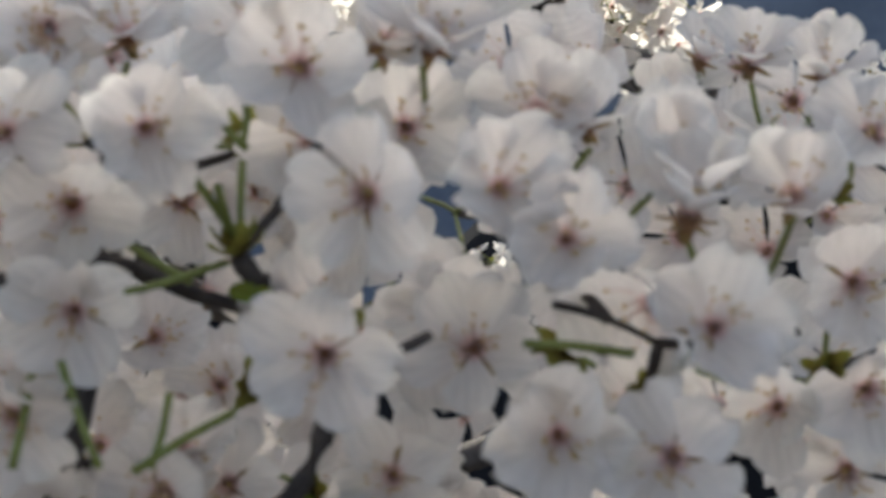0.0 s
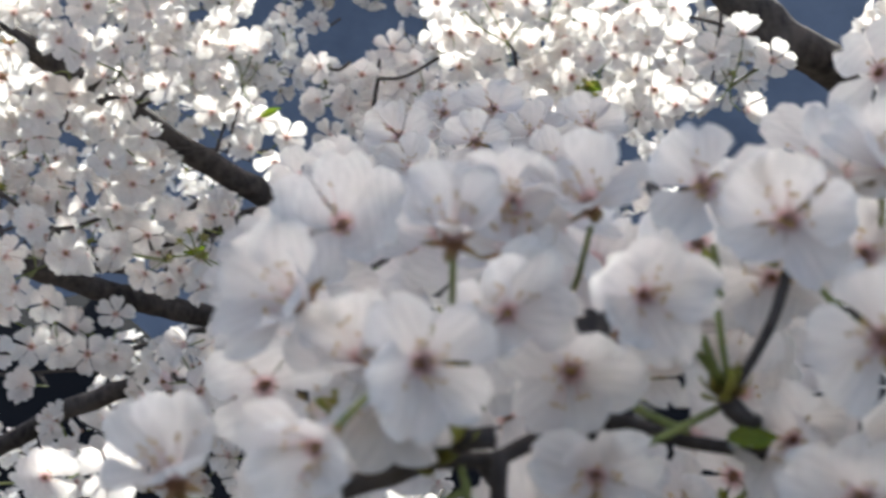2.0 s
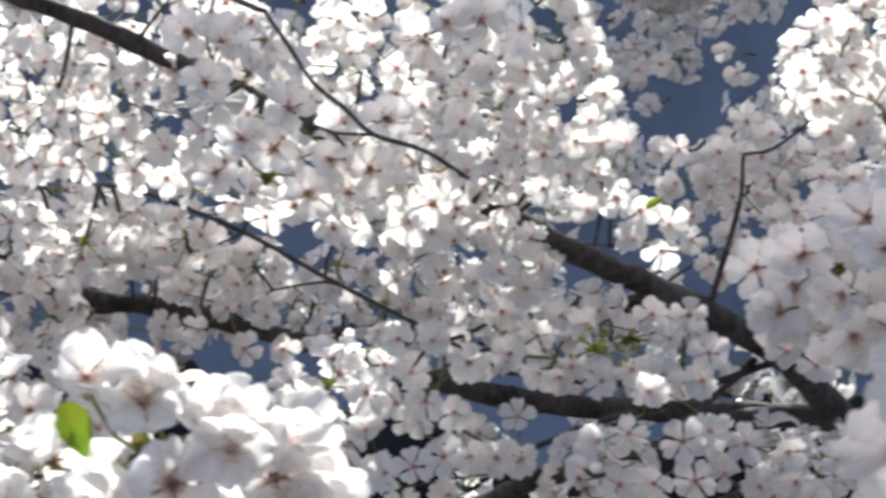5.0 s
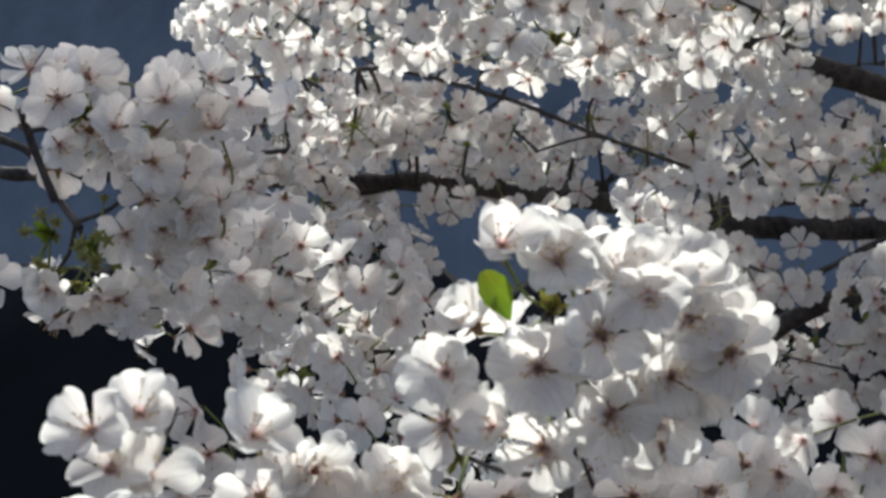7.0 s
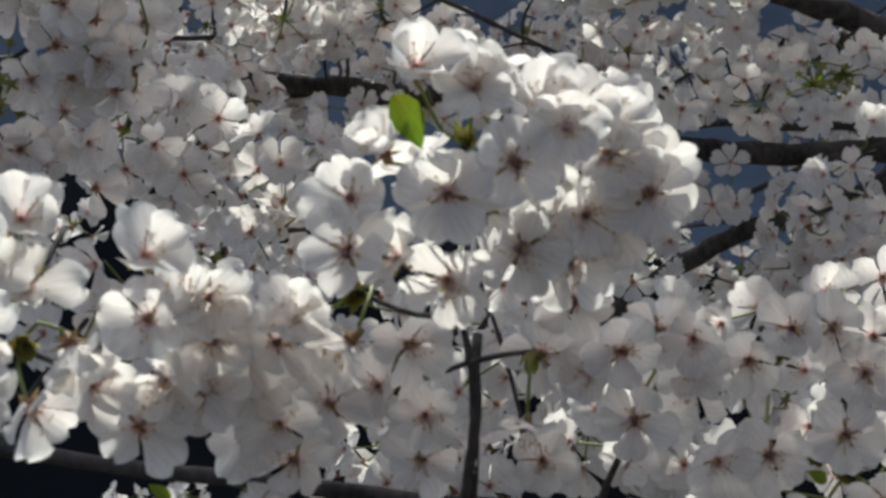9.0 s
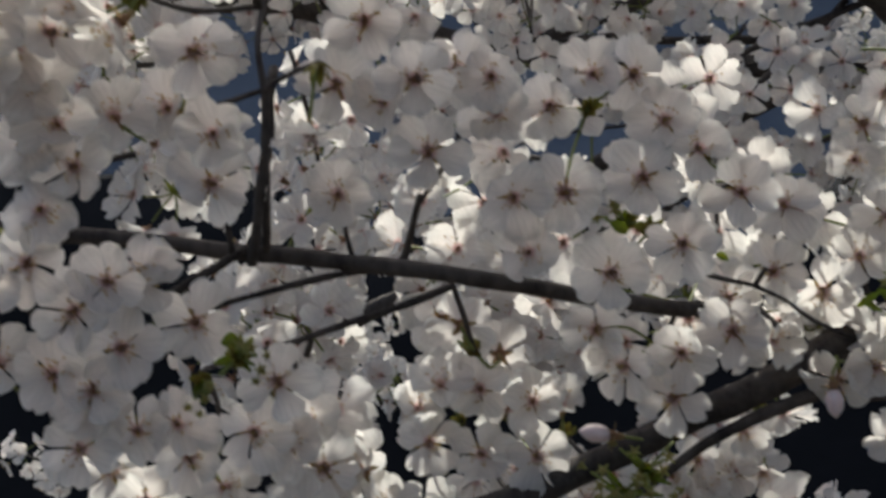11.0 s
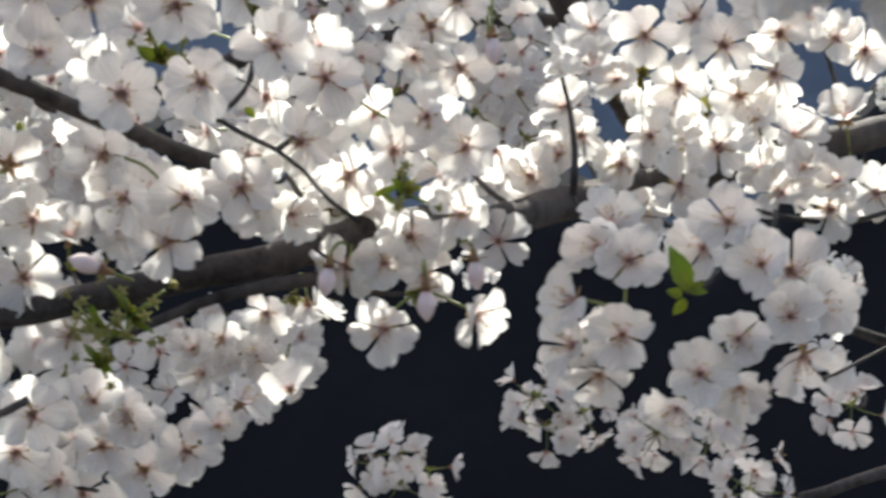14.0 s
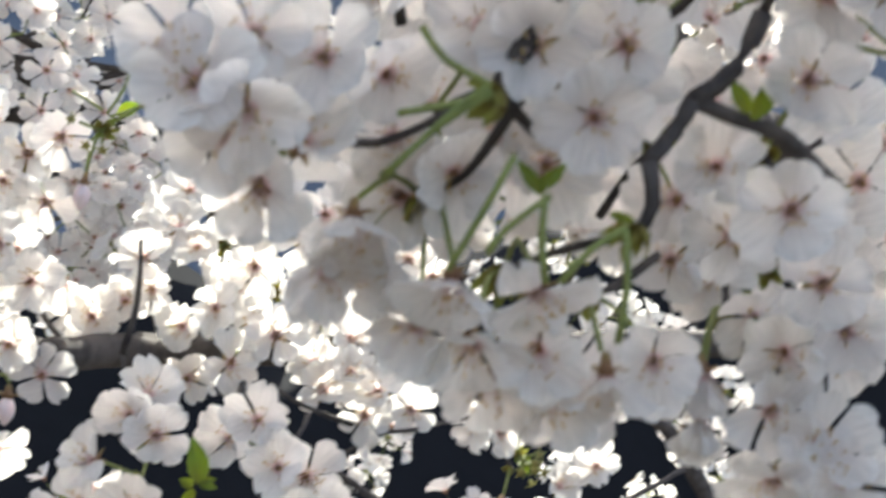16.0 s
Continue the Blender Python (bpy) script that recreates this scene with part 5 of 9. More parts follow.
lower.umbel([(-0.101, 0.507, 1.593, -156, 9), (-0.087, 0.527, 1.597, 151, 1), (-0.072, 0.528, 1.593, 171, 8), (-0.054, 0.506, 1.603, 162, -4), (-0.045, 0.524, 1.613, 176, 23)])
lower.umbel([(-0.029, 0.506, 1.601, 170, 44), (-0.016, 0.505, 1.605, -172, -23)])
main.stick("twig", [(-0.481, 0.630, 1.364), (-0.463, 0.634, 1.377), (-0.447, 0.637, 1.389), (-0.428, 0.646, 1.402), (-0.411, 0.654, 1.414)], 0.0029, 0.0020)
overhead.stick("limb", [(0.6, 0.5, 2.75), (0.1, 0.75, 2.68), (-0.4, 1.05, 2.66), (-0.9, 1.2, 2.7), (-1.5, 1.3, 2.8)], 0.03, 0.014)
overhead.stick("limb", [(-0.4, 1.05, 2.66), (-0.6, 1.5, 2.75), (-0.9, 2.0, 2.85)], 0.018, 0.01)
# Thick unseen limb, added to keep sun off the low bunches.
overhead.stick("limb", [(0.35, 2.2, 3.12), (0.05, 2.36, 3.1), (-0.22, 2.45, 3.07), (-0.42, 2.53, 3.06), (-0.62, 2.66, 3.05), (-0.8, 2.78, 3.08), (-0.95, 2.7, 3.1), (-0.9, 2.0, 2.85)], 0.12, 0.07)
# Bunches out of view, added along sun rays to shade the flowers below.
overhead.bunches(6, [(-0.24, 0.77, 2.62), (-0.10, 0.73, 2.50), (-0.27, 0.82, 2.61), (-0.24, 0.81, 2.59), (-0.20, 0.75, 2.62), (-0.25, 0.78, 2.47), (-0.15, 0.85, 2.57), (-0.11, 0.83, 2.56), (-0.16, 0.92, 2.56), (-0.23, 0.82, 2.55), (-0.19, 0.87, 2.60), (-0.11, 0.68, 2.46), (-0.22, 0.85, 2.50), (-0.14, 0.91, 2.59), (-0.07, 0.79, 2.53), (-0.26, 0.88, 2.55)], joined=True)
overhead.bunches(6, [(-0.25, 0.76, 2.55), (-0.19, 0.87, 2.58), (-0.16, 0.96, 2.61), (-0.18, 0.88, 2.54), (-0.21, 0.85, 2.54), (-0.12, 0.85, 2.47), (-0.28, 0.69, 2.46), (-0.09, 0.79, 2.56), (-0.24, 0.72, 2.45), (-0.25, 0.79, 2.60), (-0.19, 0.94, 2.57), (-0.22, 0.70, 2.49), (-0.12, 0.78, 2.49), (-0.11, 0.72, 2.52), (-0.10, 0.87, 2.60), (-0.14, 0.83, 2.59)], joined=True)
overhead.bunches(6, [(-0.20, 0.74, 2.59), (-0.26, 0.74, 2.51), (-0.24, 0.77, 2.54), (-0.12, 0.80, 2.44), (-0.16, 0.79, 2.45), (-0.18, 0.89, 2.60)], joined=True)
overhead.bunches(6, [(-0.59, 0.99, 2.54), (-0.62, 1.01, 2.64), (-0.57, 1.08, 2.60), (-0.55, 1.07, 2.64), (-0.53, 1.05, 2.53), (-0.51, 1.14, 2.63), (-0.49, 1.04, 2.53), (-0.47, 1.12, 2.53), (-0.61, 1.08, 2.61), (-0.55, 1.10, 2.54), (-0.45, 1.17, 2.57), (-0.48, 1.14, 2.50), (-0.45, 1.26, 2.66), (-0.42, 1.14, 2.55), (-0.41, 1.21, 2.58), (-0.38, 1.26, 2.60)], joined=True)
overhead.bunches(6, [(-0.42, 1.30, 2.70), (-0.36, 1.27, 2.58), (-0.60, 1.12, 2.55), (-0.62, 1.12, 2.65)], joined=True)
overhead.bunches(6, [(-0.90, 1.04, 2.71), (-0.86, 0.99, 2.58), (-0.82, 1.05, 2.69), (-0.78, 0.99, 2.55), (-0.79, 0.94, 2.65), (-0.83, 1.03, 2.59)], joined=True)
overhead.bunches(6, [(-0.89, 1.04, 2.70), (-0.89, 1.00, 2.80), (-0.88, 1.10, 2.74), (-0.83, 1.09, 2.84), (-0.85, 1.06, 2.73), (-0.85, 1.06, 2.83), (-0.81, 1.02, 2.66), (-0.80, 1.05, 2.76), (-0.81, 1.16, 2.83), (-0.77, 1.19, 2.93), (-0.85, 1.14, 2.78), (-0.89, 1.14, 2.88), (-0.83, 1.14, 2.80), (-0.81, 1.11, 2.90)], joined=True)
overhead.bunches(6, [(-0.66, 1.05, 2.69), (-0.60, 1.02, 2.63), (-0.72, 1.10, 2.61), (-0.63, 1.01, 2.54), (-0.58, 1.03, 2.59), (-0.56, 1.02, 2.53), (-0.62, 1.10, 2.51), (-0.58, 1.08, 2.50), (-0.67, 1.03, 2.51), (-0.68, 1.02, 2.55)], joined=True)
overhead.bunches(6, [(-0.30, 1.24, 2.54)], joined=True)
overhead.bunches(6, [(-1.13, 1.77, 3.01), (-1.17, 1.84, 3.03), (-1.21, 1.87, 3.13), (-1.08, 1.88, 2.99), (-0.97, 1.76, 2.92), (-1.23, 2.01, 3.02), (-1.23, 2.05, 3.12), (-1.16, 1.86, 2.99), (-1.18, 1.85, 3.09), (-1.11, 2.11, 3.08), (-1.09, 2.12, 3.18), (-1.05, 2.04, 2.95), (-1.08, 2.08, 3.05), (-1.25, 1.77, 3.00), (-1.29, 1.90, 3.07), (-1.26, 1.86, 3.17)], joined=True)
overhead.bunches(6, [(-1.27, 1.73, 2.90), (-1.23, 1.75, 3.00), (-1.29, 1.95, 3.07), (-1.25, 1.95, 3.17), (-1.27, 1.91, 2.90), (-1.28, 1.87, 3.00), (-1.07, 1.81, 3.00), (-1.23, 2.01, 2.95), (-1.25, 1.96, 3.05), (-1.22, 1.95, 3.06), (-1.18, 1.93, 3.16), (-1.32, 2.01, 3.06), (-1.27, 2.05, 3.16), (-1.17, 1.78, 3.03), (-1.15, 1.96, 2.90), (-1.18, 2.00, 3.00)], joined=True)
overhead.bunches(6, [(-1.03, 1.90, 2.90), (-1.08, 1.87, 3.00), (-0.97, 1.93, 3.05), (-0.96, 1.95, 3.15), (-1.02, 2.13, 3.06), (-1.01, 2.16, 3.16), (-1.19, 1.78, 3.01), (-1.30, 1.88, 3.09), (-1.32, 1.84, 3.19), (-0.84, 1.94, 2.92), (-0.80, 1.96, 2.94), (-0.85, 2.22, 3.06), (-0.82, 2.23, 3.16), (-0.70, 2.15, 2.97), (-0.69, 2.20, 3.07), (-0.70, 2.21, 2.93)], joined=True)
overhead.bunches(6, [(-0.74, 2.20, 3.03), (-0.81, 2.35, 2.95), (-0.80, 2.38, 3.05), (-0.87, 2.41, 3.08), (-0.88, 2.37, 3.18), (-0.74, 2.35, 3.05), (-0.71, 2.31, 3.15), (-0.66, 2.11, 2.96), (-0.66, 2.07, 3.06), (-0.88, 2.06, 3.02), (-0.93, 2.04, 3.06), (-1.24, 2.11, 2.89), (-1.24, 2.12, 2.99), (-1.32, 2.16, 3.00), (-1.33, 2.17, 3.10), (-1.29, 2.24, 3.07)], joined=True)
overhead.bunches(6, [(-1.26, 2.22, 3.17), (-1.51, 2.05, 3.04), (-0.88, 2.20, 3.06), (-0.84, 2.20, 3.16), (-0.74, 2.15, 2.97)], joined=True)
overhead.bunches(6, [(-0.50, 2.40, 2.90), (-0.47, 2.44, 3.00), (-0.47, 2.51, 3.02), (-0.44, 2.51, 3.12), (-0.72, 2.68, 3.01), (-0.70, 2.73, 3.11), (-0.69, 2.69, 2.98), (-0.72, 2.67, 3.08), (-0.66, 2.67, 2.95), (-0.61, 2.71, 3.05), (-0.39, 2.43, 3.05), (-0.37, 2.41, 3.15), (-0.34, 2.45, 3.07), (-0.33, 2.41, 3.17), (-0.30, 2.34, 2.97), (-0.29, 2.36, 3.07)], joined=True)
overhead.bunches(6, [(-0.21, 2.51, 3.04), (-0.23, 2.47, 3.14), (-0.24, 2.35, 3.00), (-0.27, 2.36, 3.10), (-0.35, 2.62, 3.04), (-0.30, 2.59, 3.14), (-0.40, 2.58, 2.98), (-0.39, 2.53, 3.08), (-0.30, 2.59, 2.94), (-0.26, 2.61, 3.04), (-0.10, 2.59, 2.93), (-0.11, 2.61, 3.03), (-0.49, 2.55, 2.97), (-0.50, 2.56, 3.07), (-0.14, 2.29, 2.98), (-0.09, 2.33, 3.08)], joined=True)
overhead.bunches(6, [(0.10, 2.27, 2.98), (0.10, 2.32, 3.08)], joined=True)
overhead.bunches(6, [(-0.52, 2.49, 2.96), (-0.49, 2.54, 3.06), (-0.50, 2.51, 2.93), (-0.49, 2.51, 3.03), (-0.47, 2.47, 2.96), (-0.47, 2.45, 3.06), (-0.70, 2.71, 3.02), (-0.67, 2.62, 2.98), (-0.63, 2.62, 3.08), (-0.71, 2.71, 2.93), (-0.72, 2.68, 2.92), (-0.70, 2.73, 3.02), (-0.39, 2.43, 2.97), (-0.36, 2.44, 3.04), (-0.33, 2.35, 2.96), (-0.30, 2.33, 2.94)], joined=True)
overhead.bunches(6, [(-0.33, 2.29, 3.04), (-0.18, 2.51, 3.01), (-0.25, 2.33, 3.03), (-0.33, 2.59, 2.99), (-0.42, 2.57, 2.92), (-0.29, 2.62, 3.03), (-0.33, 2.66, 3.13), (-0.15, 2.64, 3.00), (-0.51, 2.63, 3.06), (-0.47, 2.60, 3.16), (-0.11, 2.37, 3.09), (0.09, 2.31, 3.03)], joined=True)
overhead.bunches(6, [(-0.410, 1.690, 2.930), (-0.390, 1.710, 3.000), (-0.300, 1.620, 2.870), (-0.270, 1.610, 2.840), (-0.500, 1.980, 2.930), (-0.460, 2.130, 3.020), (-0.480, 2.140, 3.120), (-0.470, 2.130, 2.950), (-0.410, 2.060, 2.840), (-0.470, 2.250, 3.030)], joined=True)
overhead.bunches(6, [(-1.02, 2.18, 3.07), (-0.97, 2.21, 3.17), (-1.02, 2.11, 3.03), (-0.90, 2.17, 2.99), (-0.81, 2.10, 2.90), (-0.75, 2.20, 3.07), (-0.69, 2.22, 2.95), (-0.73, 2.42, 3.03), (-0.73, 2.47, 3.13), (-0.61, 2.26, 3.06), (-0.93, 2.04, 3.00), (-0.93, 2.09, 3.10), (-0.86, 2.02, 3.07), (-0.65, 2.20, 2.90), (-0.75, 2.37, 3.06), (-0.79, 2.26, 2.95)], joined=True)
overhead.bunches(6, [(-0.81, 2.30, 3.05), (-0.78, 2.26, 3.09), (-0.86, 2.15, 2.90), (-0.94, 2.40, 3.05), (-0.95, 2.39, 3.15), (-0.61, 2.24, 2.89), (-0.86, 2.40, 2.91), (-0.89, 1.96, 2.93), (-0.92, 1.96, 3.03), (-0.62, 2.22, 2.94), (-0.66, 2.22, 3.04), (-0.55, 2.09, 2.91), (-0.58, 2.08, 3.01), (-1.11, 1.83, 3.08), (-0.24, 1.25, 2.90), (-0.21, 1.23, 2.91)], joined=True)
overhead.bunches(6, [(-0.68, 1.23, 2.86), (-0.65, 1.24, 2.81), (-0.64, 1.29, 2.87), (-0.58, 1.27, 2.79), (-0.58, 1.25, 2.89), (-0.54, 1.24, 2.77), (-0.50, 1.21, 2.72)], joined=True)
overhead.bunches(6, [(-0.11, 2.90, 3.63), (-0.11, 2.94, 3.73), (0.00, 3.02, 3.67), (0.07, 2.98, 3.67), (0.15, 3.08, 3.68), (0.12, 3.07, 3.78), (0.10, 3.06, 3.74), (0.14, 3.08, 3.84), (0.01, 2.69, 3.56), (0.02, 2.73, 3.66), (-0.11, 2.76, 3.73), (-0.14, 2.75, 3.83), (-0.82, 2.97, 3.68), (-0.85, 3.00, 3.78), (-0.74, 2.81, 3.59), (-0.73, 2.89, 3.55)], joined=True)
overhead.bunches(6, [(-0.74, 3.14, 3.71), (-0.64, 2.78, 3.63), (-0.61, 2.85, 3.65), (-0.62, 2.88, 3.75), (-1.50, 3.15, 3.68), (-1.37, 2.98, 3.70), (-1.27, 3.29, 3.54), (-1.27, 3.26, 3.70), (-0.96, 2.97, 3.63), (-0.96, 3.08, 3.59), (-0.82, 3.09, 3.74), (-0.81, 3.05, 3.84), (-0.83, 3.21, 3.65), (-0.71, 3.40, 3.68), (-0.70, 3.37, 3.78), (-0.62, 3.07, 3.60)], joined=True)
overhead.bunches(6, [(-0.62, 3.43, 3.61), (-0.64, 3.43, 3.71), (-0.69, 3.58, 3.69), (-1.44, 3.42, 3.66), (-1.39, 3.43, 3.76), (-1.25, 3.43, 3.66), (-1.42, 3.27, 3.63), (-1.47, 3.30, 3.73), (-1.55, 3.37, 3.56), (-0.69, 3.13, 3.56), (-0.64, 3.08, 3.66), (-0.70, 3.05, 3.72), (-0.66, 3.12, 3.60), (-0.67, 3.08, 3.70), (-0.75, 3.52, 3.67), (-0.75, 3.28, 3.62)], joined=True)
overhead.bunches(6, [(-0.77, 3.27, 3.72), (-0.70, 3.37, 3.73), (-0.57, 2.96, 3.59), (-0.10, 3.06, 3.64), (-0.16, 3.49, 3.73), (-0.78, 2.71, 3.57), (-0.89, 3.09, 3.68), (-0.83, 3.08, 3.62), (-0.79, 3.11, 3.72), (-0.68, 2.90, 3.68), (-0.65, 2.86, 3.78), (-0.80, 3.28, 3.64), (-0.86, 3.12, 3.62), (-0.86, 3.10, 3.72), (-1.19, 3.30, 3.65), (-1.02, 2.95, 3.54)], joined=True)
overhead.bunches(6, [(-1.02, 2.92, 3.64), (-1.10, 2.94, 3.61), (-1.09, 3.38, 3.61), (-1.53, 3.09, 3.62), (-1.53, 3.05, 3.72), (-0.34, 3.30, 3.70), (-0.30, 3.10, 3.70), (-0.30, 3.14, 3.80), (-0.22, 3.35, 3.58), (-0.26, 3.36, 3.68), (-0.37, 3.32, 3.64), (-0.41, 3.34, 3.74), (-1.53, 3.35, 3.59), (-1.40, 3.17, 3.61), (-1.35, 3.15, 3.71), (-1.58, 3.25, 3.65)], joined=True)
overhead.bunches(6, [(-0.80, 3.38, 3.63), (-0.88, 3.42, 3.54), (-0.84, 3.38, 3.64), (-0.87, 3.34, 3.65), (-0.81, 3.39, 3.55), (-0.80, 3.43, 3.65), (-1.98, 3.06, 3.54), (-2.07, 3.30, 3.60), (-2.10, 3.33, 3.70), (-2.04, 3.38, 3.69), (-1.11, 3.15, 3.62), (-1.11, 3.11, 3.72), (-1.01, 3.11, 3.56), (-1.05, 3.42, 3.56), (-1.04, 3.44, 3.66), (-1.28, 3.57, 3.71)], joined=True)
overhead.bunches(6, [(-1.07, 3.19, 3.57), (-1.16, 3.35, 3.66), (-1.31, 3.67, 3.59), (-1.34, 3.64, 3.69), (-1.03, 3.12, 3.71), (-1.03, 3.15, 3.81), (-0.63, 3.08, 3.70), (-0.63, 3.06, 3.80), (-0.49, 2.89, 3.66), (-0.46, 2.96, 3.74), (-0.38, 3.42, 3.72), (-0.36, 3.38, 3.82), (-0.27, 3.35, 3.64), (-0.88, 3.96, 3.69), (-0.84, 3.95, 3.79), (-0.66, 3.93, 3.72)], joined=True)
overhead.bunches(6, [(-0.63, 3.94, 3.82), (-0.51, 3.27, 3.68), (-0.54, 3.23, 3.78), (-0.10, 3.44, 3.74), (0.09, 3.17, 3.58), (0.27, 3.59, 3.74), (0.39, 3.09, 3.73), (0.45, 3.42, 3.68), (0.41, 3.45, 3.78), (0.47, 3.93, 3.68), (0.51, 3.62, 3.59), (-0.27, 3.93, 3.64), (0.03, 3.76, 3.61), (0.07, 3.71, 3.71), (-0.84, 3.24, 3.58), (-0.54, 3.64, 3.67)], joined=True)
overhead.bunches(6, [(-0.10, 2.82, 3.50), (0.10, 2.82, 3.40), (0.12, 2.79, 3.50), (0.13, 2.90, 3.45), (0.13, 2.93, 3.55), (-1.48, 3.05, 3.51), (-1.44, 3.10, 3.61), (-1.33, 2.78, 3.34), (-1.32, 2.77, 3.44), (-1.26, 3.24, 3.44), (-1.27, 3.25, 3.54), (-1.25, 3.14, 3.50), (-1.20, 3.10, 3.60), (-1.40, 3.26, 3.37), (-1.43, 3.31, 3.47), (-1.22, 3.27, 3.39)], joined=True)
overhead.bunches(6, [(-1.18, 3.24, 3.49), (-1.41, 3.19, 3.49), (-1.43, 3.24, 3.59), (-1.52, 3.25, 3.34), (-1.48, 3.27, 3.44), (-0.66, 3.00, 3.34), (-0.68, 3.00, 3.44), (-0.23, 3.14, 3.34), (-1.51, 3.27, 3.44), (-1.48, 3.27, 3.54), (-1.38, 3.08, 3.46), (-1.42, 3.04, 3.56), (-1.57, 3.18, 3.54), (-1.52, 3.18, 3.64), (-0.78, 3.36, 3.53), (-0.80, 3.33, 3.63)], joined=True)
overhead.bunches(6, [(-1.96, 2.97, 3.39), (-2.05, 3.17, 3.37), (-2.07, 3.17, 3.47), (-2.01, 3.22, 3.40), (-2.02, 3.20, 3.50), (-0.83, 3.76, 3.34), (-0.62, 3.76, 3.42), (-0.58, 3.81, 3.52), (0.49, 3.83, 3.52), (0.54, 3.79, 3.62), (-0.24, 3.80, 3.41), (-0.21, 3.78, 3.51), (-0.51, 3.48, 3.38), (-0.52, 3.45, 3.48)], joined=True)
low.stick("branch", [(0.164, 1.720, 1.755), (0.219, 1.695, 1.740), (0.259, 1.681, 1.712), (0.299, 1.690, 1.674), (0.357, 1.702, 1.616), (0.421, 1.715, 1.560)], 0.0080, 0.0107)
low.stick("twig", [(-0.085, 1.588, 1.565), (-0.036, 1.593, 1.552), (0.014, 1.597, 1.539), (0.076, 1.603, 1.523)], 0.0034, 0.0056)
low.stick("twig", [(0.096, 1.602, 1.534), (0.139, 1.594, 1.591), (0.195, 1.592, 1.622), (0.260, 1.635, 1.683)], 0.0020, 0.0029)
far.bunches(4, [(0.258, 2.489, 1.739), (0.393, 2.495, 1.739), (0.237, 2.504, 1.645), (0.495, 2.490, 1.800)], joined=True)
backing.bunches(4, [(-0.733, 0.922, 1.592), (-0.715, 0.950, 1.590), (-0.714, 0.984, 1.570), (-0.771, 0.965, 1.567), (-0.723, 1.031, 1.605), (-0.539, 0.995, 1.554), (-0.523, 1.022, 1.548), (-0.555, 0.988, 1.566)])
backing.bunches(4, [(-0.456, 1.076, 1.572), (-0.489, 1.114, 1.602), (-0.459, 1.215, 1.746), (-0.427, 1.286, 1.687), (-0.329, 1.375, 1.675), (-0.332, 1.317, 1.709), (-0.309, 1.373, 1.758)])
backing.bunches(4, [(-0.356, 1.369, 1.647), (-0.304, 1.380, 1.709), (-0.360, 1.310, 1.681), (-0.646, 0.944, 1.667), (-0.688, 0.978, 1.706), (-0.728, 0.912, 1.691), (-0.598, 0.967, 1.616), (-0.618, 1.016, 1.589)])
backing.bunches(4, [(-0.633, 0.952, 1.640), (-0.787, 0.726, 1.795), (-0.776, 0.755, 1.781), (-0.767, 0.788, 1.811), (-0.778, 0.727, 1.812), (-0.779, 0.781, 1.820), (-0.578, 0.931, 1.791), (-0.603, 0.923, 1.768)])
backing.bunches(4, [(-0.634, 0.776, 1.555), (-0.614, 0.796, 1.559), (-0.602, 0.823, 1.705), (-0.607, 0.847, 1.673), (-0.699, 0.770, 1.763), (-0.686, 0.779, 1.744), (-0.690, 0.732, 1.682), (-0.666, 0.749, 1.639)])
backing.bunches(4, [(-0.609, 0.810, 1.624), (-0.639, 0.822, 1.601), (-0.809, 1.307, 1.551), (-0.834, 1.297, 1.544), (-0.554, 0.862, 1.590), (-0.533, 0.867, 1.619), (-0.721, 0.766, 1.724), (-0.924, 0.907, 1.655)])
overhead.bunches(6, [(-0.903, 1.760, 2.938), (-0.957, 1.702, 2.886), (-0.886, 1.798, 2.940)], joined=True)
overhead.bunches(6, [(-0.616, 1.781, 2.802), (-0.607, 1.923, 2.977), (-0.639, 2.002, 3.099), (-0.618, 2.050, 3.052), (-0.513, 2.104, 2.973), (-0.520, 2.096, 3.079), (-0.452, 2.094, 2.991)], joined=True)
overhead.bunches(6, [(-0.535, 2.049, 2.894), (-0.490, 2.093, 3.015), (-0.491, 2.039, 2.980)], joined=True)
overhead.bunches(6, [(-0.972, 1.462, 3.114), (-0.930, 1.522, 3.110), (-0.938, 1.463, 3.125), (-0.940, 1.533, 3.204)], joined=True)
overhead.bunches(6, [(-0.821, 1.472, 3.016), (-0.818, 1.492, 3.021)], joined=True)
overhead.bunches(6, [(-0.965, 2.019, 2.800), (-1.008, 2.055, 2.924)], joined=True)
overhead.bunches(6, [(-0.206, 0.867, 2.701), (-0.232, 0.805, 2.639), (-0.257, 0.847, 2.659), (-0.159, 0.798, 2.585), (-0.138, 0.782, 2.562), (-0.119, 0.840, 2.663), (-0.133, 0.844, 2.667), (-0.216, 0.920, 2.699)], joined=True)
overhead.bunches(6, [(-0.107, 0.884, 2.712), (-0.214, 0.849, 2.622), (-0.161, 0.888, 2.681), (-0.195, 0.899, 2.705), (-0.096, 0.892, 2.700), (-0.280, 0.870, 2.650)], joined=True)
overhead.bunches(6, [(-0.263, 0.940, 2.594), (-0.245, 0.952, 2.610), (-0.271, 0.902, 2.507), (-0.254, 0.877, 2.497), (-0.227, 0.893, 2.501), (-0.234, 0.897, 2.479), (-0.257, 0.976, 2.624), (-0.227, 1.022, 2.654)], joined=True)
overhead.bunches(6, [(-0.209, 0.950, 2.570), (-0.225, 1.029, 2.613), (-0.238, 0.976, 2.589), (-0.186, 1.007, 2.602), (-0.180, 0.983, 2.520), (-0.164, 0.940, 2.453), (-0.163, 0.965, 2.543), (-0.149, 1.005, 2.544)], joined=True)
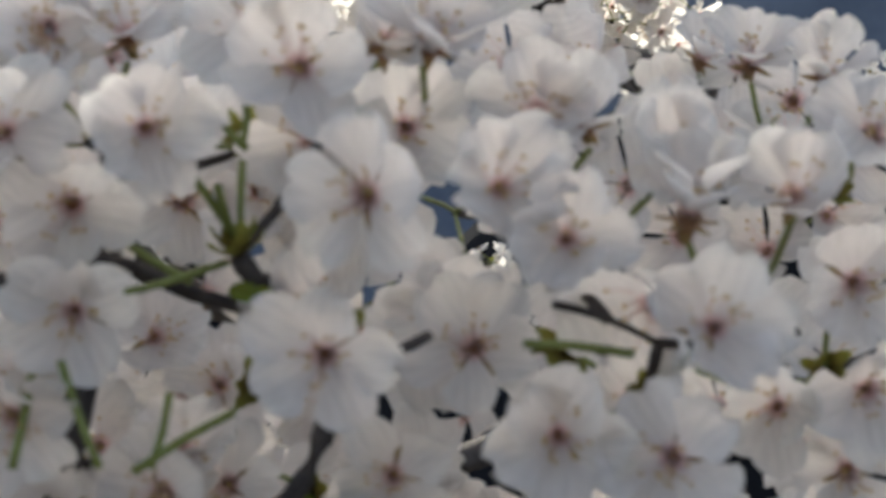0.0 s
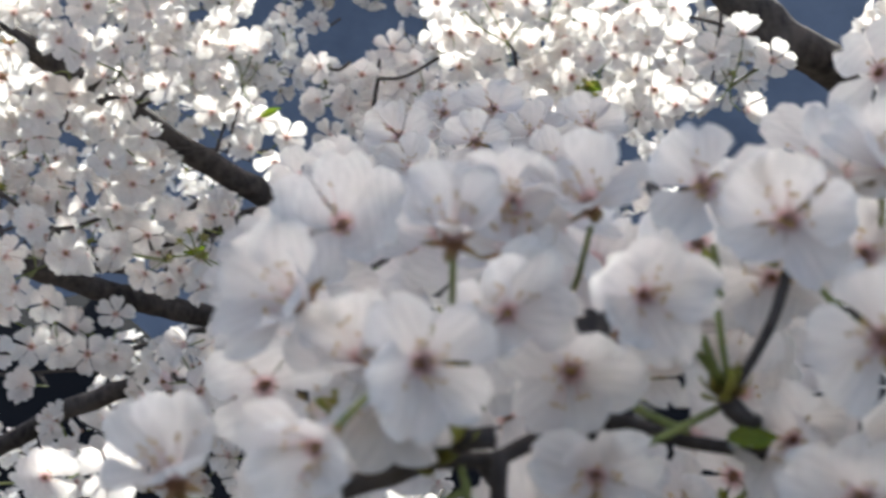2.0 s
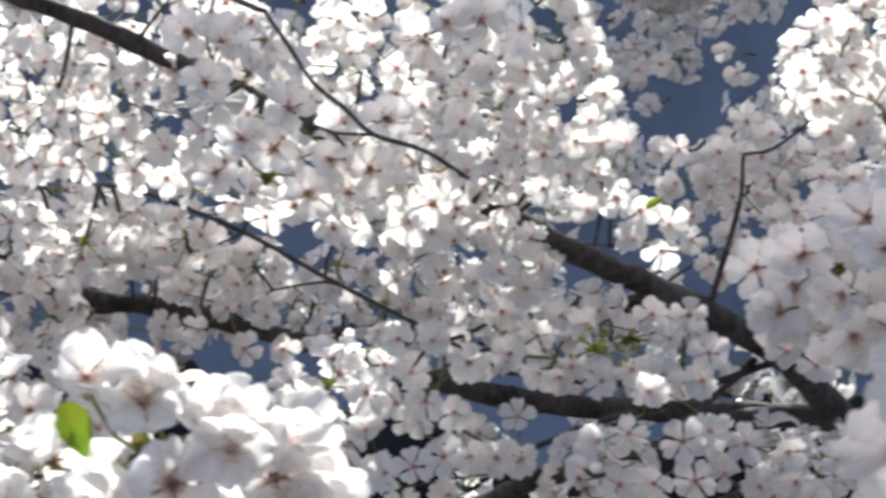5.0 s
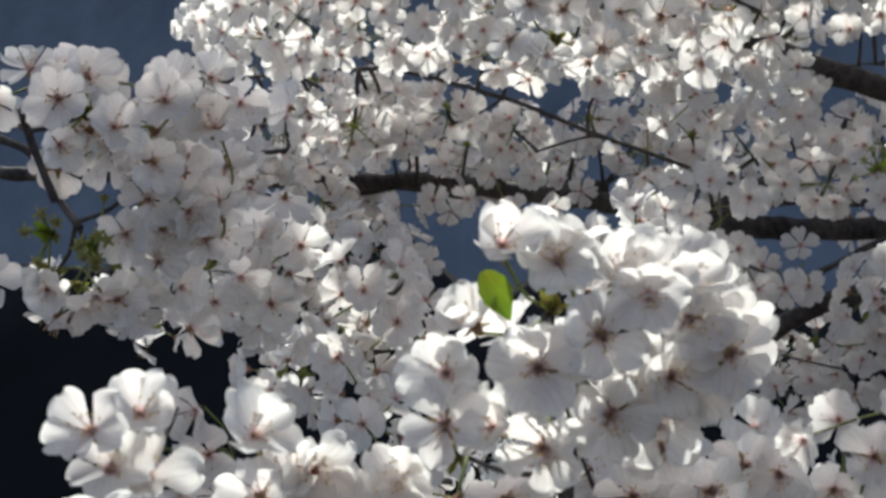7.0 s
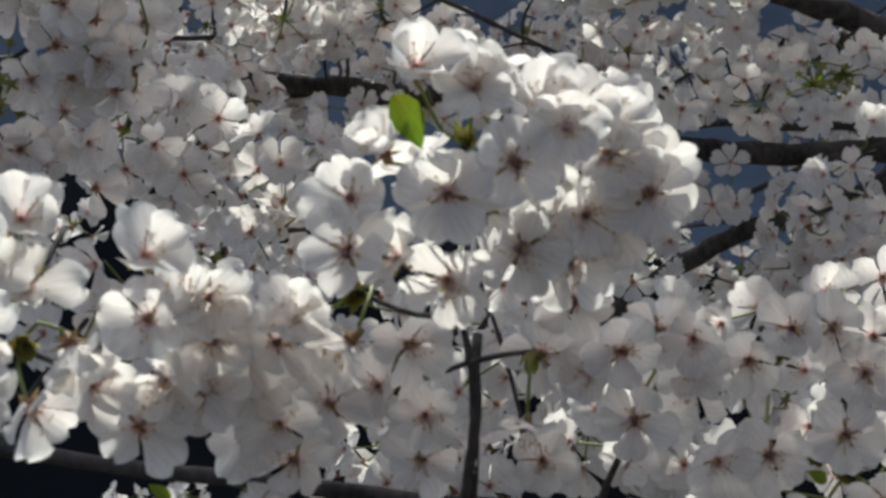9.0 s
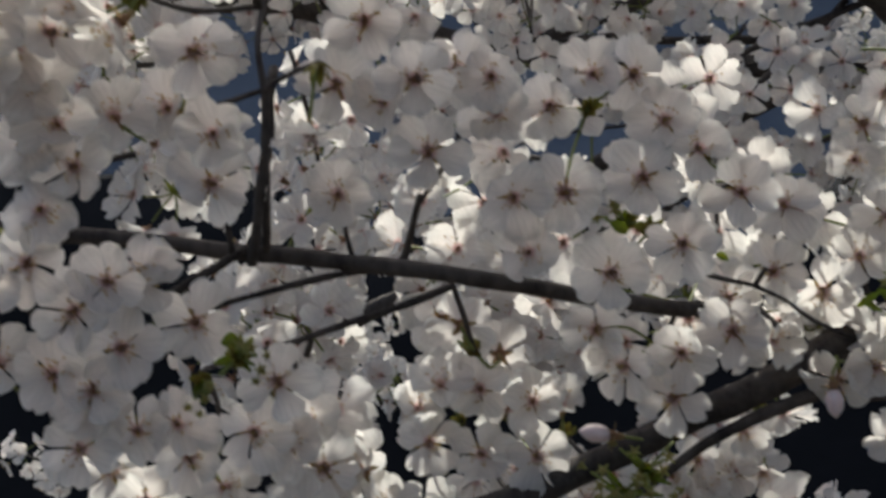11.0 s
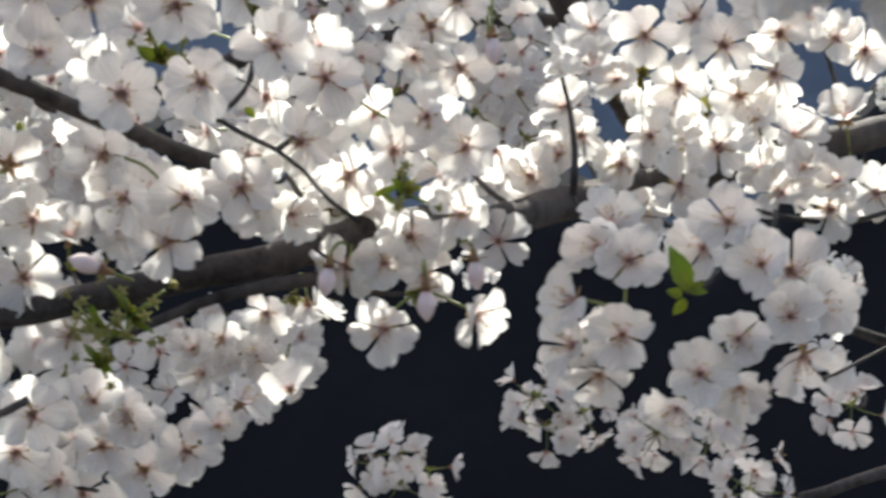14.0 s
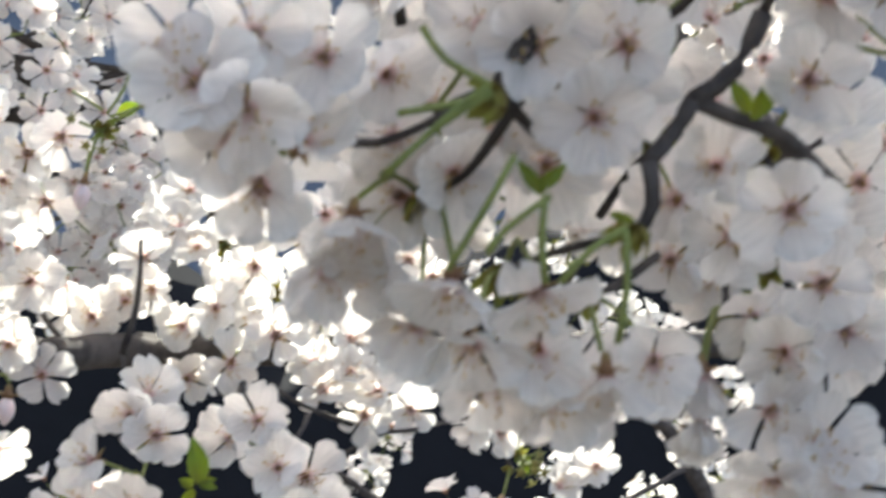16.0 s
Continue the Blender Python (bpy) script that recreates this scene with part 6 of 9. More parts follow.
overhead.bunches(6, [(-0.137, 0.967, 2.478), (-0.132, 0.989, 2.562), (-0.098, 1.050, 2.606), (-0.055, 1.071, 2.663), (-0.122, 1.070, 2.572), (-0.039, 0.995, 2.468), (-0.074, 1.052, 2.592), (-0.082, 1.004, 2.514)], joined=True)
overhead.bunches(6, [(-0.072, 1.037, 2.650), (-0.089, 0.964, 2.543), (-0.107, 0.948, 2.548), (-0.125, 1.002, 2.581), (-0.164, 0.986, 2.620), (-0.157, 0.976, 2.618), (-0.162, 0.970, 2.631), (-0.146, 0.942, 2.575)], joined=True)
overhead.bunches(6, [(-0.194, 0.875, 2.533), (-0.141, 0.903, 2.548), (-0.321, 1.395, 2.784), (-0.331, 1.352, 2.708), (-0.326, 1.434, 2.803), (-0.300, 1.449, 2.832), (-0.267, 1.333, 2.696)], joined=True)
overhead.bunches(6, [(-0.269, 1.415, 2.769), (-0.250, 1.433, 2.803), (-0.268, 1.463, 2.851), (-0.232, 1.455, 2.834), (-0.493, 2.372, 2.824), (-0.485, 2.335, 2.752)], joined=True)
overhead.bunches(6, [(-0.431, 2.379, 2.745), (-0.694, 2.513, 2.700), (-0.644, 2.523, 2.747), (-0.647, 2.547, 2.688), (-0.618, 2.557, 2.729), (-0.359, 2.298, 2.812), (-0.330, 2.296, 2.780), (-0.341, 2.342, 2.873)], joined=True)
overhead.bunches(6, [(-0.283, 2.206, 2.713), (-0.161, 2.385, 2.788), (-0.193, 2.254, 2.788), (-0.313, 2.472, 2.751), (-0.392, 2.507, 2.854), (-0.262, 2.445, 2.690), (-0.084, 2.513, 2.742), (-0.465, 2.442, 2.774)], joined=True)
overhead.bunches(6, [(-0.133, 2.227, 2.881), (0.126, 2.229, 2.853)], joined=True)
outer.spray([(-0.655, 1.132, 2.031), (-0.633, 1.142, 2.029), (-0.667, 1.157, 2.012), (-0.662, 1.098, 2.035), (-0.624, 1.141, 2.048)])
outer.spray([(-0.630, 1.128, 2.001), (-0.623, 1.131, 1.979), (-0.651, 1.144, 1.986), (-0.602, 1.141, 1.996), (-0.614, 1.161, 2.037)])
outer.spray([(-0.670, 1.155, 1.964), (-0.696, 1.133, 1.984), (-0.667, 1.209, 1.978), (-0.630, 1.194, 1.979), (-0.726, 1.152, 2.003)])
outer.spray([(-0.703, 1.190, 2.015), (-0.711, 1.182, 2.040), (-0.738, 1.163, 1.985), (-0.735, 1.134, 2.018), (-0.658, 1.161, 2.067)])
outer.spray([(-0.697, 1.116, 2.038), (-0.715, 1.106, 2.031), (-0.701, 1.125, 2.068), (-0.713, 1.085, 2.053), (-0.677, 1.122, 2.078)])
outer.spray([(-0.752, 1.115, 2.025), (-0.751, 1.129, 2.050), (-0.751, 1.130, 1.992), (-0.756, 1.078, 2.013), (-0.789, 1.124, 2.007)])
outer.spray([(-0.749, 1.072, 2.040), (-0.780, 1.063, 2.027), (-0.758, 1.091, 2.074), (-0.799, 1.059, 2.062), (-0.794, 1.101, 2.079)])
outer.spray([(-0.815, 1.056, 2.047), (-0.808, 1.066, 2.088), (-0.854, 1.042, 2.037), (-0.854, 1.080, 2.038), (-0.818, 1.045, 2.098)])
outer.spray([(-0.855, 1.023, 2.059), (-0.854, 1.042, 2.106), (-0.904, 1.022, 2.036), (-0.878, 0.998, 2.103), (-0.909, 1.015, 2.076)])
outer.spray([(-0.881, 1.056, 2.097), (-0.880, 1.037, 2.111), (-0.860, 1.078, 2.099), (-0.917, 1.063, 2.104), (-0.920, 1.071, 2.083)])
outer.spray([(-0.866, 1.102, 2.081), (-0.894, 1.086, 2.035), (-0.850, 1.130, 2.035), (-0.919, 1.101, 2.061), (-0.862, 1.100, 2.147)])
outer.spray([(-0.928, 1.094, 2.041), (-0.965, 1.070, 2.073), (-0.972, 1.043, 2.068)])
outer.spray([(-0.944, 1.029, 2.083), (-0.964, 1.004, 2.070), (-0.978, 1.031, 2.102), (-0.965, 1.061, 2.118), (-0.936, 0.975, 2.114)])
outer.spray([(-0.935, 1.000, 2.027), (-0.954, 0.990, 2.031)])
outer.spray([(-0.913, 0.983, 2.116), (-0.882, 1.003, 2.149), (-0.949, 1.008, 2.154)])
outer.spray([(-0.972, 1.005, 2.164), (-0.965, 1.027, 2.189), (-0.974, 1.011, 2.205), (-0.934, 1.013, 2.196), (-0.949, 1.054, 2.165)])
outer.spray([(-0.931, 1.037, 2.184), (-0.899, 1.027, 2.189), (-0.908, 1.076, 2.161), (-0.885, 1.053, 2.200), (-0.884, 1.070, 2.183)])
outer.spray([(-0.865, 1.060, 2.154), (-0.827, 1.055, 2.191), (-0.812, 1.067, 2.142), (-0.805, 1.040, 2.154), (-0.818, 1.014, 2.154)])
outer.spray([(-0.807, 1.078, 2.121), (-0.782, 1.083, 2.101), (-0.780, 1.104, 2.139), (-0.781, 1.125, 2.125), (-0.776, 1.084, 2.166)])
outer.spray([(-0.810, 1.113, 2.164), (-0.782, 1.079, 2.196), (-0.743, 1.104, 2.164), (-0.751, 1.075, 2.172)])
outer.spray([(-0.743, 1.081, 2.136), (-0.734, 1.090, 2.110), (-0.735, 1.088, 2.183), (-0.698, 1.063, 2.123), (-0.710, 1.095, 2.172)])
outer.spray([(-0.697, 1.121, 2.127), (-0.670, 1.131, 2.121), (-0.692, 1.114, 2.178), (-0.740, 1.133, 2.100), (-0.658, 1.152, 2.148)])
outer.spray([(-0.644, 1.116, 2.159), (-0.610, 1.103, 2.147), (-0.611, 1.119, 2.130), (-0.668, 1.133, 2.193), (-0.642, 1.153, 2.192)])
outer.spray([(-0.630, 1.109, 2.099), (-0.649, 1.113, 2.071), (-0.668, 1.080, 2.085), (-0.581, 1.117, 2.106), (-0.601, 1.136, 2.067)])
outer.spray([(-0.608, 1.158, 2.098), (-0.579, 1.162, 2.090), (-0.588, 1.164, 2.063), (-0.639, 1.181, 2.132), (-0.658, 1.184, 2.101)])
outer.spray([(-0.574, 1.192, 2.140), (-0.554, 1.180, 2.155), (-0.547, 1.215, 2.139), (-0.593, 1.170, 2.163), (-0.578, 1.195, 2.185)])
outer.spray([(-0.564, 1.207, 2.083), (-0.538, 1.218, 2.059), (-0.520, 1.201, 2.075), (-0.558, 1.178, 2.047), (-0.505, 1.200, 2.091)])
outer.spray([(-0.541, 1.149, 2.089), (-0.517, 1.141, 2.072), (-0.501, 1.148, 2.098), (-0.515, 1.129, 2.135), (-0.500, 1.145, 2.131)])
outer.spray([(-0.503, 1.175, 2.037), (-0.485, 1.198, 2.035), (-0.494, 1.198, 2.014), (-0.519, 1.204, 2.026), (-0.488, 1.198, 2.061)])
outer.spray([(-0.528, 1.173, 2.006), (-0.546, 1.150, 1.995), (-0.528, 1.199, 1.974), (-0.551, 1.209, 1.997), (-0.571, 1.158, 2.011)])
outer.spray([(-0.498, 1.205, 1.987), (-0.483, 1.232, 2.003), (-0.459, 1.223, 1.999), (-0.531, 1.236, 2.007), (-0.547, 1.201, 1.958)])
outer.spray([(-0.442, 1.233, 1.977), (-0.422, 1.230, 1.964), (-0.434, 1.249, 2.028), (-0.481, 1.283, 1.985), (-0.461, 1.267, 2.038)])
outer.spray([(-0.479, 1.249, 2.038), (-0.464, 1.246, 2.053), (-0.474, 1.233, 2.082), (-0.442, 1.214, 2.065), (-0.458, 1.245, 2.099)])
outer.spray([(-0.481, 1.195, 2.095), (-0.452, 1.191, 2.104), (-0.500, 1.216, 2.131), (-0.462, 1.215, 2.137), (-0.489, 1.175, 2.150)])
outer.spray([(-0.487, 1.153, 2.163), (-0.462, 1.146, 2.155)])
outer.spray([(-0.479, 1.236, 2.167)])
outer.spray([(-0.551, 1.201, 2.195), (-0.607, 1.161, 2.187)])
outer.spray([(-0.584, 1.160, 2.035), (-0.593, 1.187, 1.990), (-0.571, 1.191, 1.976)])
outer.spray([(-0.584, 1.161, 1.951), (-0.632, 1.215, 1.959)])
outer.spray([(-0.688, 1.073, 2.086)])
outer.spray([(-0.770, 1.024, 2.155)])
outer.spray([(-0.816, 1.128, 2.023)])
outer.spray([(-0.788, 1.207, 2.077), (-0.821, 1.181, 2.060), (-0.812, 1.211, 2.115), (-0.738, 1.185, 2.057), (-0.770, 1.226, 2.132)])
outer.spray([(-0.788, 1.174, 2.025), (-0.767, 1.205, 2.015), (-0.732, 1.212, 2.019), (-0.853, 1.201, 2.042)])
outer.spray([(-0.869, 1.159, 2.038), (-0.857, 1.142, 2.067), (-0.878, 1.120, 2.071), (-0.924, 1.164, 2.058), (-0.851, 1.182, 2.106)])
outer.spray([(-0.896, 1.163, 2.122), (-0.925, 1.150, 2.130), (-0.857, 1.136, 2.133), (-0.926, 1.139, 2.165), (-0.842, 1.175, 2.139)])
outer.spray([(-0.961, 1.157, 2.117), (-0.962, 1.158, 2.084), (-0.984, 1.141, 2.141)])
outer.spray([(-0.963, 1.091, 2.075), (-0.960, 1.113, 2.051), (-0.996, 1.082, 2.129), (-0.961, 1.074, 2.147)])
outer.spray([(-1.042, 1.125, 2.072), (-1.047, 1.130, 2.114)])
outer.spray([(-1.040, 1.110, 2.197), (-0.997, 1.120, 2.212), (-0.990, 1.083, 2.237)])
outer.spray([(-0.993, 1.037, 2.221)])
outer.spray([(-0.957, 1.125, 2.234), (-0.934, 1.137, 2.200), (-0.894, 1.107, 2.225)])
outer.spray([(-0.868, 1.139, 2.216), (-0.843, 1.162, 2.231), (-0.847, 1.130, 2.163), (-0.871, 1.101, 2.162), (-0.811, 1.180, 2.238)])
outer.spray([(-0.810, 1.138, 2.158), (-0.790, 1.141, 2.131), (-0.786, 1.157, 2.192), (-0.781, 1.197, 2.148), (-0.768, 1.194, 2.180)])
outer.spray([(-0.756, 1.181, 2.213), (-0.720, 1.210, 2.228), (-0.741, 1.215, 2.165)])
outer.spray([(-0.691, 1.210, 2.179), (-0.665, 1.209, 2.200), (-0.680, 1.240, 2.161), (-0.713, 1.229, 2.150), (-0.648, 1.244, 2.138)])
outer.spray([(-0.701, 1.200, 2.105), (-0.660, 1.189, 2.101), (-0.730, 1.242, 2.084), (-0.688, 1.215, 2.051), (-0.654, 1.202, 2.071)])
outer.spray([(-0.653, 1.241, 2.047), (-0.631, 1.245, 2.077), (-0.633, 1.270, 2.027), (-0.654, 1.217, 2.007), (-0.606, 1.264, 2.050)])
outer.spray([(-0.601, 1.282, 2.022), (-0.573, 1.273, 2.044), (-0.578, 1.284, 1.990), (-0.618, 1.299, 1.991), (-0.553, 1.279, 2.017)])
outer.spray([(-0.580, 1.255, 2.071), (-0.603, 1.234, 2.101), (-0.562, 1.264, 2.118), (-0.563, 1.310, 2.084), (-0.524, 1.279, 2.054)])
outer.spray([(-0.577, 1.213, 2.126), (-0.581, 1.242, 2.188), (-0.563, 1.278, 2.156)])
outer.spray([(-0.508, 1.248, 2.118), (-0.467, 1.269, 2.136), (-0.530, 1.272, 2.159), (-0.491, 1.252, 2.178), (-0.533, 1.306, 2.099)])
outer.spray([(-0.527, 1.262, 2.194), (-0.562, 1.276, 2.222)])
outer.spray([(-0.501, 1.328, 2.124), (-0.479, 1.329, 2.099)])
outer.spray([(-0.490, 1.289, 2.050), (-0.449, 1.290, 2.049), (-0.512, 1.273, 2.009), (-0.454, 1.295, 1.993), (-0.499, 1.345, 2.008)])
outer.spray([(-0.641, 1.231, 1.974)])
outer.spray([(-0.714, 1.272, 2.009)])
outer.spray([(-0.629, 1.263, 2.184)])
outer.spray([(-0.614, 1.184, 2.191)])
outer.spray([(-0.925, 1.079, 2.157)])
middle.spray([(-0.428, 1.229, 1.938), (-0.406, 1.228, 1.926), (-0.399, 1.233, 1.948)])
middle.spray([(-0.517, 1.200, 1.902), (-0.534, 1.185, 1.916), (-0.511, 1.229, 1.926), (-0.514, 1.213, 1.947), (-0.542, 1.211, 1.946)])
right.spray([(-0.104, 1.336, 2.110), (-0.086, 1.344, 2.091), (-0.136, 1.322, 2.099), (-0.096, 1.352, 2.150), (-0.137, 1.361, 2.079)])
right.spray([(-0.119, 1.363, 2.151), (-0.122, 1.330, 2.163), (-0.153, 1.341, 2.130), (-0.095, 1.299, 2.152), (-0.187, 1.351, 2.148)])
right.spray([(-0.166, 1.329, 2.106), (-0.184, 1.307, 2.108), (-0.163, 1.344, 2.078), (-0.194, 1.368, 2.088), (-0.174, 1.311, 2.158)])
right.spray([(-0.145, 1.285, 2.132), (-0.194, 1.285, 2.145), (-0.114, 1.289, 2.071)])
right.spray([(-0.207, 1.274, 2.075), (-0.262, 1.286, 2.077), (-0.260, 1.301, 2.106), (-0.245, 1.323, 2.038), (-0.221, 1.286, 2.005)])
right.spray([(-0.154, 1.294, 2.030), (-0.134, 1.308, 2.037), (-0.171, 1.312, 2.019), (-0.144, 1.341, 2.005), (-0.178, 1.337, 2.004)])
right.spray([(-0.107, 1.323, 2.052), (-0.102, 1.362, 2.022), (-0.119, 1.375, 2.045), (-0.116, 1.348, 1.996), (-0.082, 1.318, 1.995)])
right.spray([(-0.081, 1.389, 2.073), (-0.082, 1.404, 2.043)])
right.spray([(-0.182, 1.357, 2.057), (-0.208, 1.364, 2.040), (-0.213, 1.364, 2.065), (-0.235, 1.347, 2.070), (-0.190, 1.359, 1.989)])
right.spray([(-0.246, 1.344, 2.099), (-0.259, 1.343, 2.071), (-0.245, 1.341, 2.131), (-0.230, 1.335, 2.149), (-0.291, 1.316, 2.115)])
right.spray([(-0.213, 1.355, 2.143), (-0.234, 1.321, 2.168), (-0.253, 1.293, 2.150), (-0.260, 1.299, 2.130)])
right.spray([(-0.275, 1.297, 2.057), (-0.272, 1.330, 2.037), (-0.280, 1.253, 2.070), (-0.300, 1.342, 2.059)])
right.spray([(-0.209, 1.309, 1.994)])
right.spray([(-0.147, 1.357, 1.984), (-0.173, 1.386, 1.985)])
right.spray([(-0.136, 1.407, 2.150), (-0.162, 1.399, 2.140), (-0.134, 1.378, 2.174), (-0.167, 1.378, 2.168), (-0.112, 1.367, 2.150)])
right.spray([(-0.152, 1.445, 2.127), (-0.115, 1.448, 2.088), (-0.158, 1.404, 2.086), (-0.093, 1.445, 2.123), (-0.095, 1.449, 2.156)])
right.spray([(-0.181, 1.387, 2.112), (-0.217, 1.408, 2.112), (-0.183, 1.370, 2.074), (-0.196, 1.361, 2.150), (-0.209, 1.382, 2.057)])
right.spray([(-0.120, 1.382, 2.102), (-0.127, 1.388, 2.046)])
right.spray([(-0.170, 1.429, 2.060), (-0.169, 1.440, 2.025), (-0.139, 1.406, 2.026), (-0.192, 1.385, 2.032), (-0.204, 1.414, 2.005)])
right.spray([(-0.156, 1.409, 1.989), (-0.104, 1.448, 2.023)])
right.spray([(-0.225, 1.368, 2.030), (-0.233, 1.378, 2.078), (-0.268, 1.379, 2.053), (-0.270, 1.371, 2.084)])
right.spray([(-0.299, 1.361, 2.073), (-0.296, 1.391, 2.113), (-0.268, 1.392, 2.128), (-0.278, 1.354, 2.143)])
right.spray([(-0.231, 1.348, 2.115), (-0.251, 1.366, 2.151), (-0.228, 1.345, 2.161), (-0.188, 1.345, 2.173)])
right.spray([(-0.264, 1.384, 2.195)])
right.spray([(-0.111, 1.395, 2.193)])
right.spray([(-0.079, 1.458, 2.083), (-0.093, 1.465, 2.059)])
right.spray([(-0.025, 1.227, 1.964), (-0.056, 1.220, 1.969), (-0.005, 1.202, 1.996), (-0.051, 1.178, 1.993), (-0.028, 1.187, 2.013)])
behind.spray([(-0.304, 1.527, 2.051), (-0.274, 1.526, 2.046), (-0.281, 1.520, 2.071), (-0.299, 1.564, 2.035), (-0.337, 1.554, 2.059)])
behind.spray([(-0.327, 1.544, 2.084), (-0.344, 1.496, 2.094), (-0.334, 1.543, 2.023), (-0.355, 1.484, 2.068)])
behind.spray([(-0.365, 1.498, 2.035), (-0.384, 1.490, 2.052), (-0.389, 1.504, 2.023), (-0.348, 1.468, 1.999), (-0.414, 1.499, 2.061)])
behind.spray([(-0.359, 1.497, 1.980), (-0.380, 1.480, 1.967), (-0.395, 1.477, 1.990)])
behind.spray([(-0.425, 1.546, 1.981), (-0.435, 1.520, 2.026)])
behind.spray([(-0.448, 1.519, 2.064), (-0.397, 1.489, 2.081)])
behind.spray([(-0.427, 1.439, 2.075)])
behind.spray([(-0.365, 1.478, 2.104)])
behind.spray([(-0.434, 1.621, 2.066), (-0.443, 1.610, 2.110), (-0.457, 1.616, 2.026), (-0.467, 1.588, 2.078), (-0.406, 1.604, 2.123)])
behind.spray([(-0.392, 1.568, 2.073), (-0.346, 1.584, 2.050), (-0.357, 1.553, 2.113), (-0.338, 1.568, 2.083), (-0.394, 1.579, 2.014)])
behind.spray([(-0.472, 1.571, 2.112)])
behind.spray([(-0.418, 1.569, 1.972)])
behind.spray([(-0.313, 1.620, 2.055), (-0.295, 1.581, 2.089)])
lower.spray([(-0.663, 1.173, 1.859), (-0.647, 1.201, 1.851), (-0.617, 1.159, 1.863), (-0.627, 1.210, 1.844)])
lower.spray([(-0.637, 1.198, 1.817), (-0.609, 1.195, 1.815), (-0.603, 1.202, 1.867), (-0.573, 1.207, 1.846)])
lower.spray([(-0.643, 1.253, 1.854), (-0.681, 1.242, 1.827), (-0.589, 1.252, 1.850), (-0.698, 1.255, 1.881)])
lower.spray([(-0.546, 1.321, 1.850), (-0.569, 1.308, 1.868), (-0.545, 1.317, 1.883), (-0.526, 1.351, 1.858), (-0.521, 1.342, 1.882)])
lower.spray([(-0.598, 1.311, 1.864)])
lower.spray([(-0.516, 1.297, 1.895)])
lower.spray([(-0.599, 1.376, 1.876), (-0.546, 1.385, 1.855), (-0.545, 1.404, 1.911)])
lower.spray([(-0.384, 1.279, 1.845), (-0.393, 1.287, 1.824), (-0.419, 1.293, 1.863), (-0.423, 1.273, 1.829), (-0.406, 1.316, 1.886)])
lower.spray([(-0.433, 1.293, 1.886), (-0.461, 1.294, 1.897), (-0.456, 1.310, 1.871), (-0.448, 1.266, 1.836), (-0.481, 1.258, 1.877)])
lower.spray([(-0.487, 1.302, 1.859), (-0.476, 1.271, 1.829)])
lower.spray([(-0.415, 1.354, 1.882), (-0.436, 1.381, 1.837)])
lower.spray([(-0.488, 1.325, 1.901), (-0.488, 1.351, 1.847)])
lower.spray([(-0.595, 1.261, 1.774), (-0.613, 1.243, 1.773), (-0.599, 1.235, 1.809), (-0.623, 1.217, 1.803)])
lower.spray([(-0.626, 1.308, 1.786), (-0.659, 1.277, 1.812)])
lower.spray([(-0.600, 1.301, 1.798), (-0.561, 1.295, 1.809), (-0.577, 1.278, 1.772), (-0.563, 1.306, 1.773)])
lower.spray([(-0.615, 1.342, 1.807), (-0.575, 1.353, 1.779)])
lower.spray([(-0.614, 1.148, 1.727), (-0.620, 1.128, 1.751), (-0.610, 1.164, 1.758), (-0.625, 1.185, 1.706)])
lower.spray([(-0.590, 1.188, 1.735)])
lower.spray([(-0.655, 1.224, 1.759)])
lower.spray([(-0.439, 1.202, 1.774), (-0.458, 1.181, 1.768), (-0.416, 1.185, 1.804)])
lower.spray([(-0.394, 1.193, 1.763), (-0.375, 1.210, 1.771), (-0.387, 1.195, 1.732), (-0.416, 1.178, 1.731)])
lower.spray([(-0.420, 1.231, 1.811), (-0.387, 1.254, 1.769)])
lower.spray([(-0.482, 1.279, 1.726), (-0.454, 1.272, 1.714), (-0.458, 1.297, 1.744)])
lower.spray([(-0.459, 1.329, 1.729)])
lower.spray([(-0.570, 1.422, 1.676), (-0.584, 1.425, 1.698), (-0.541, 1.414, 1.672), (-0.611, 1.427, 1.665), (-0.602, 1.399, 1.695)])
lower.spray([(-0.549, 1.391, 1.706), (-0.532, 1.401, 1.726), (-0.521, 1.394, 1.702), (-0.579, 1.412, 1.725), (-0.502, 1.419, 1.722)])
lower.spray([(-0.517, 1.434, 1.674), (-0.501, 1.447, 1.699)])
lower.spray([(-0.626, 1.391, 1.669), (-0.633, 1.385, 1.694), (-0.656, 1.393, 1.676), (-0.656, 1.405, 1.726)])
lower.spray([(-0.530, 1.490, 1.719), (-0.556, 1.480, 1.673), (-0.577, 1.463, 1.723)])
lower.spray([(-0.619, 1.457, 1.693), (-0.668, 1.461, 1.669), (-0.673, 1.434, 1.721)])
lower.spray([(-0.740, 1.322, 1.793), (-0.765, 1.313, 1.772), (-0.732, 1.282, 1.818), (-0.763, 1.295, 1.839), (-0.739, 1.263, 1.797)])
lower.spray([(-0.699, 1.276, 1.807), (-0.689, 1.278, 1.774)])
lower.spray([(-0.751, 1.360, 1.808), (-0.792, 1.350, 1.849)])
lower.spray([(-0.386, 1.505, 1.790), (-0.403, 1.499, 1.851)])
lower.spray([(-0.415, 1.607, 1.819)])
back.spray([(-0.682, 1.535, 1.951), (-0.657, 1.473, 1.975), (-0.696, 1.477, 1.991)])
back.spray([(-0.758, 1.506, 1.951), (-0.797, 1.505, 2.006), (-0.769, 1.437, 1.953)])
back.spray([(-0.818, 1.473, 1.985), (-0.857, 1.470, 1.991), (-0.838, 1.437, 1.948)])
back.spray([(-0.722, 1.423, 1.967), (-0.691, 1.451, 1.952)])
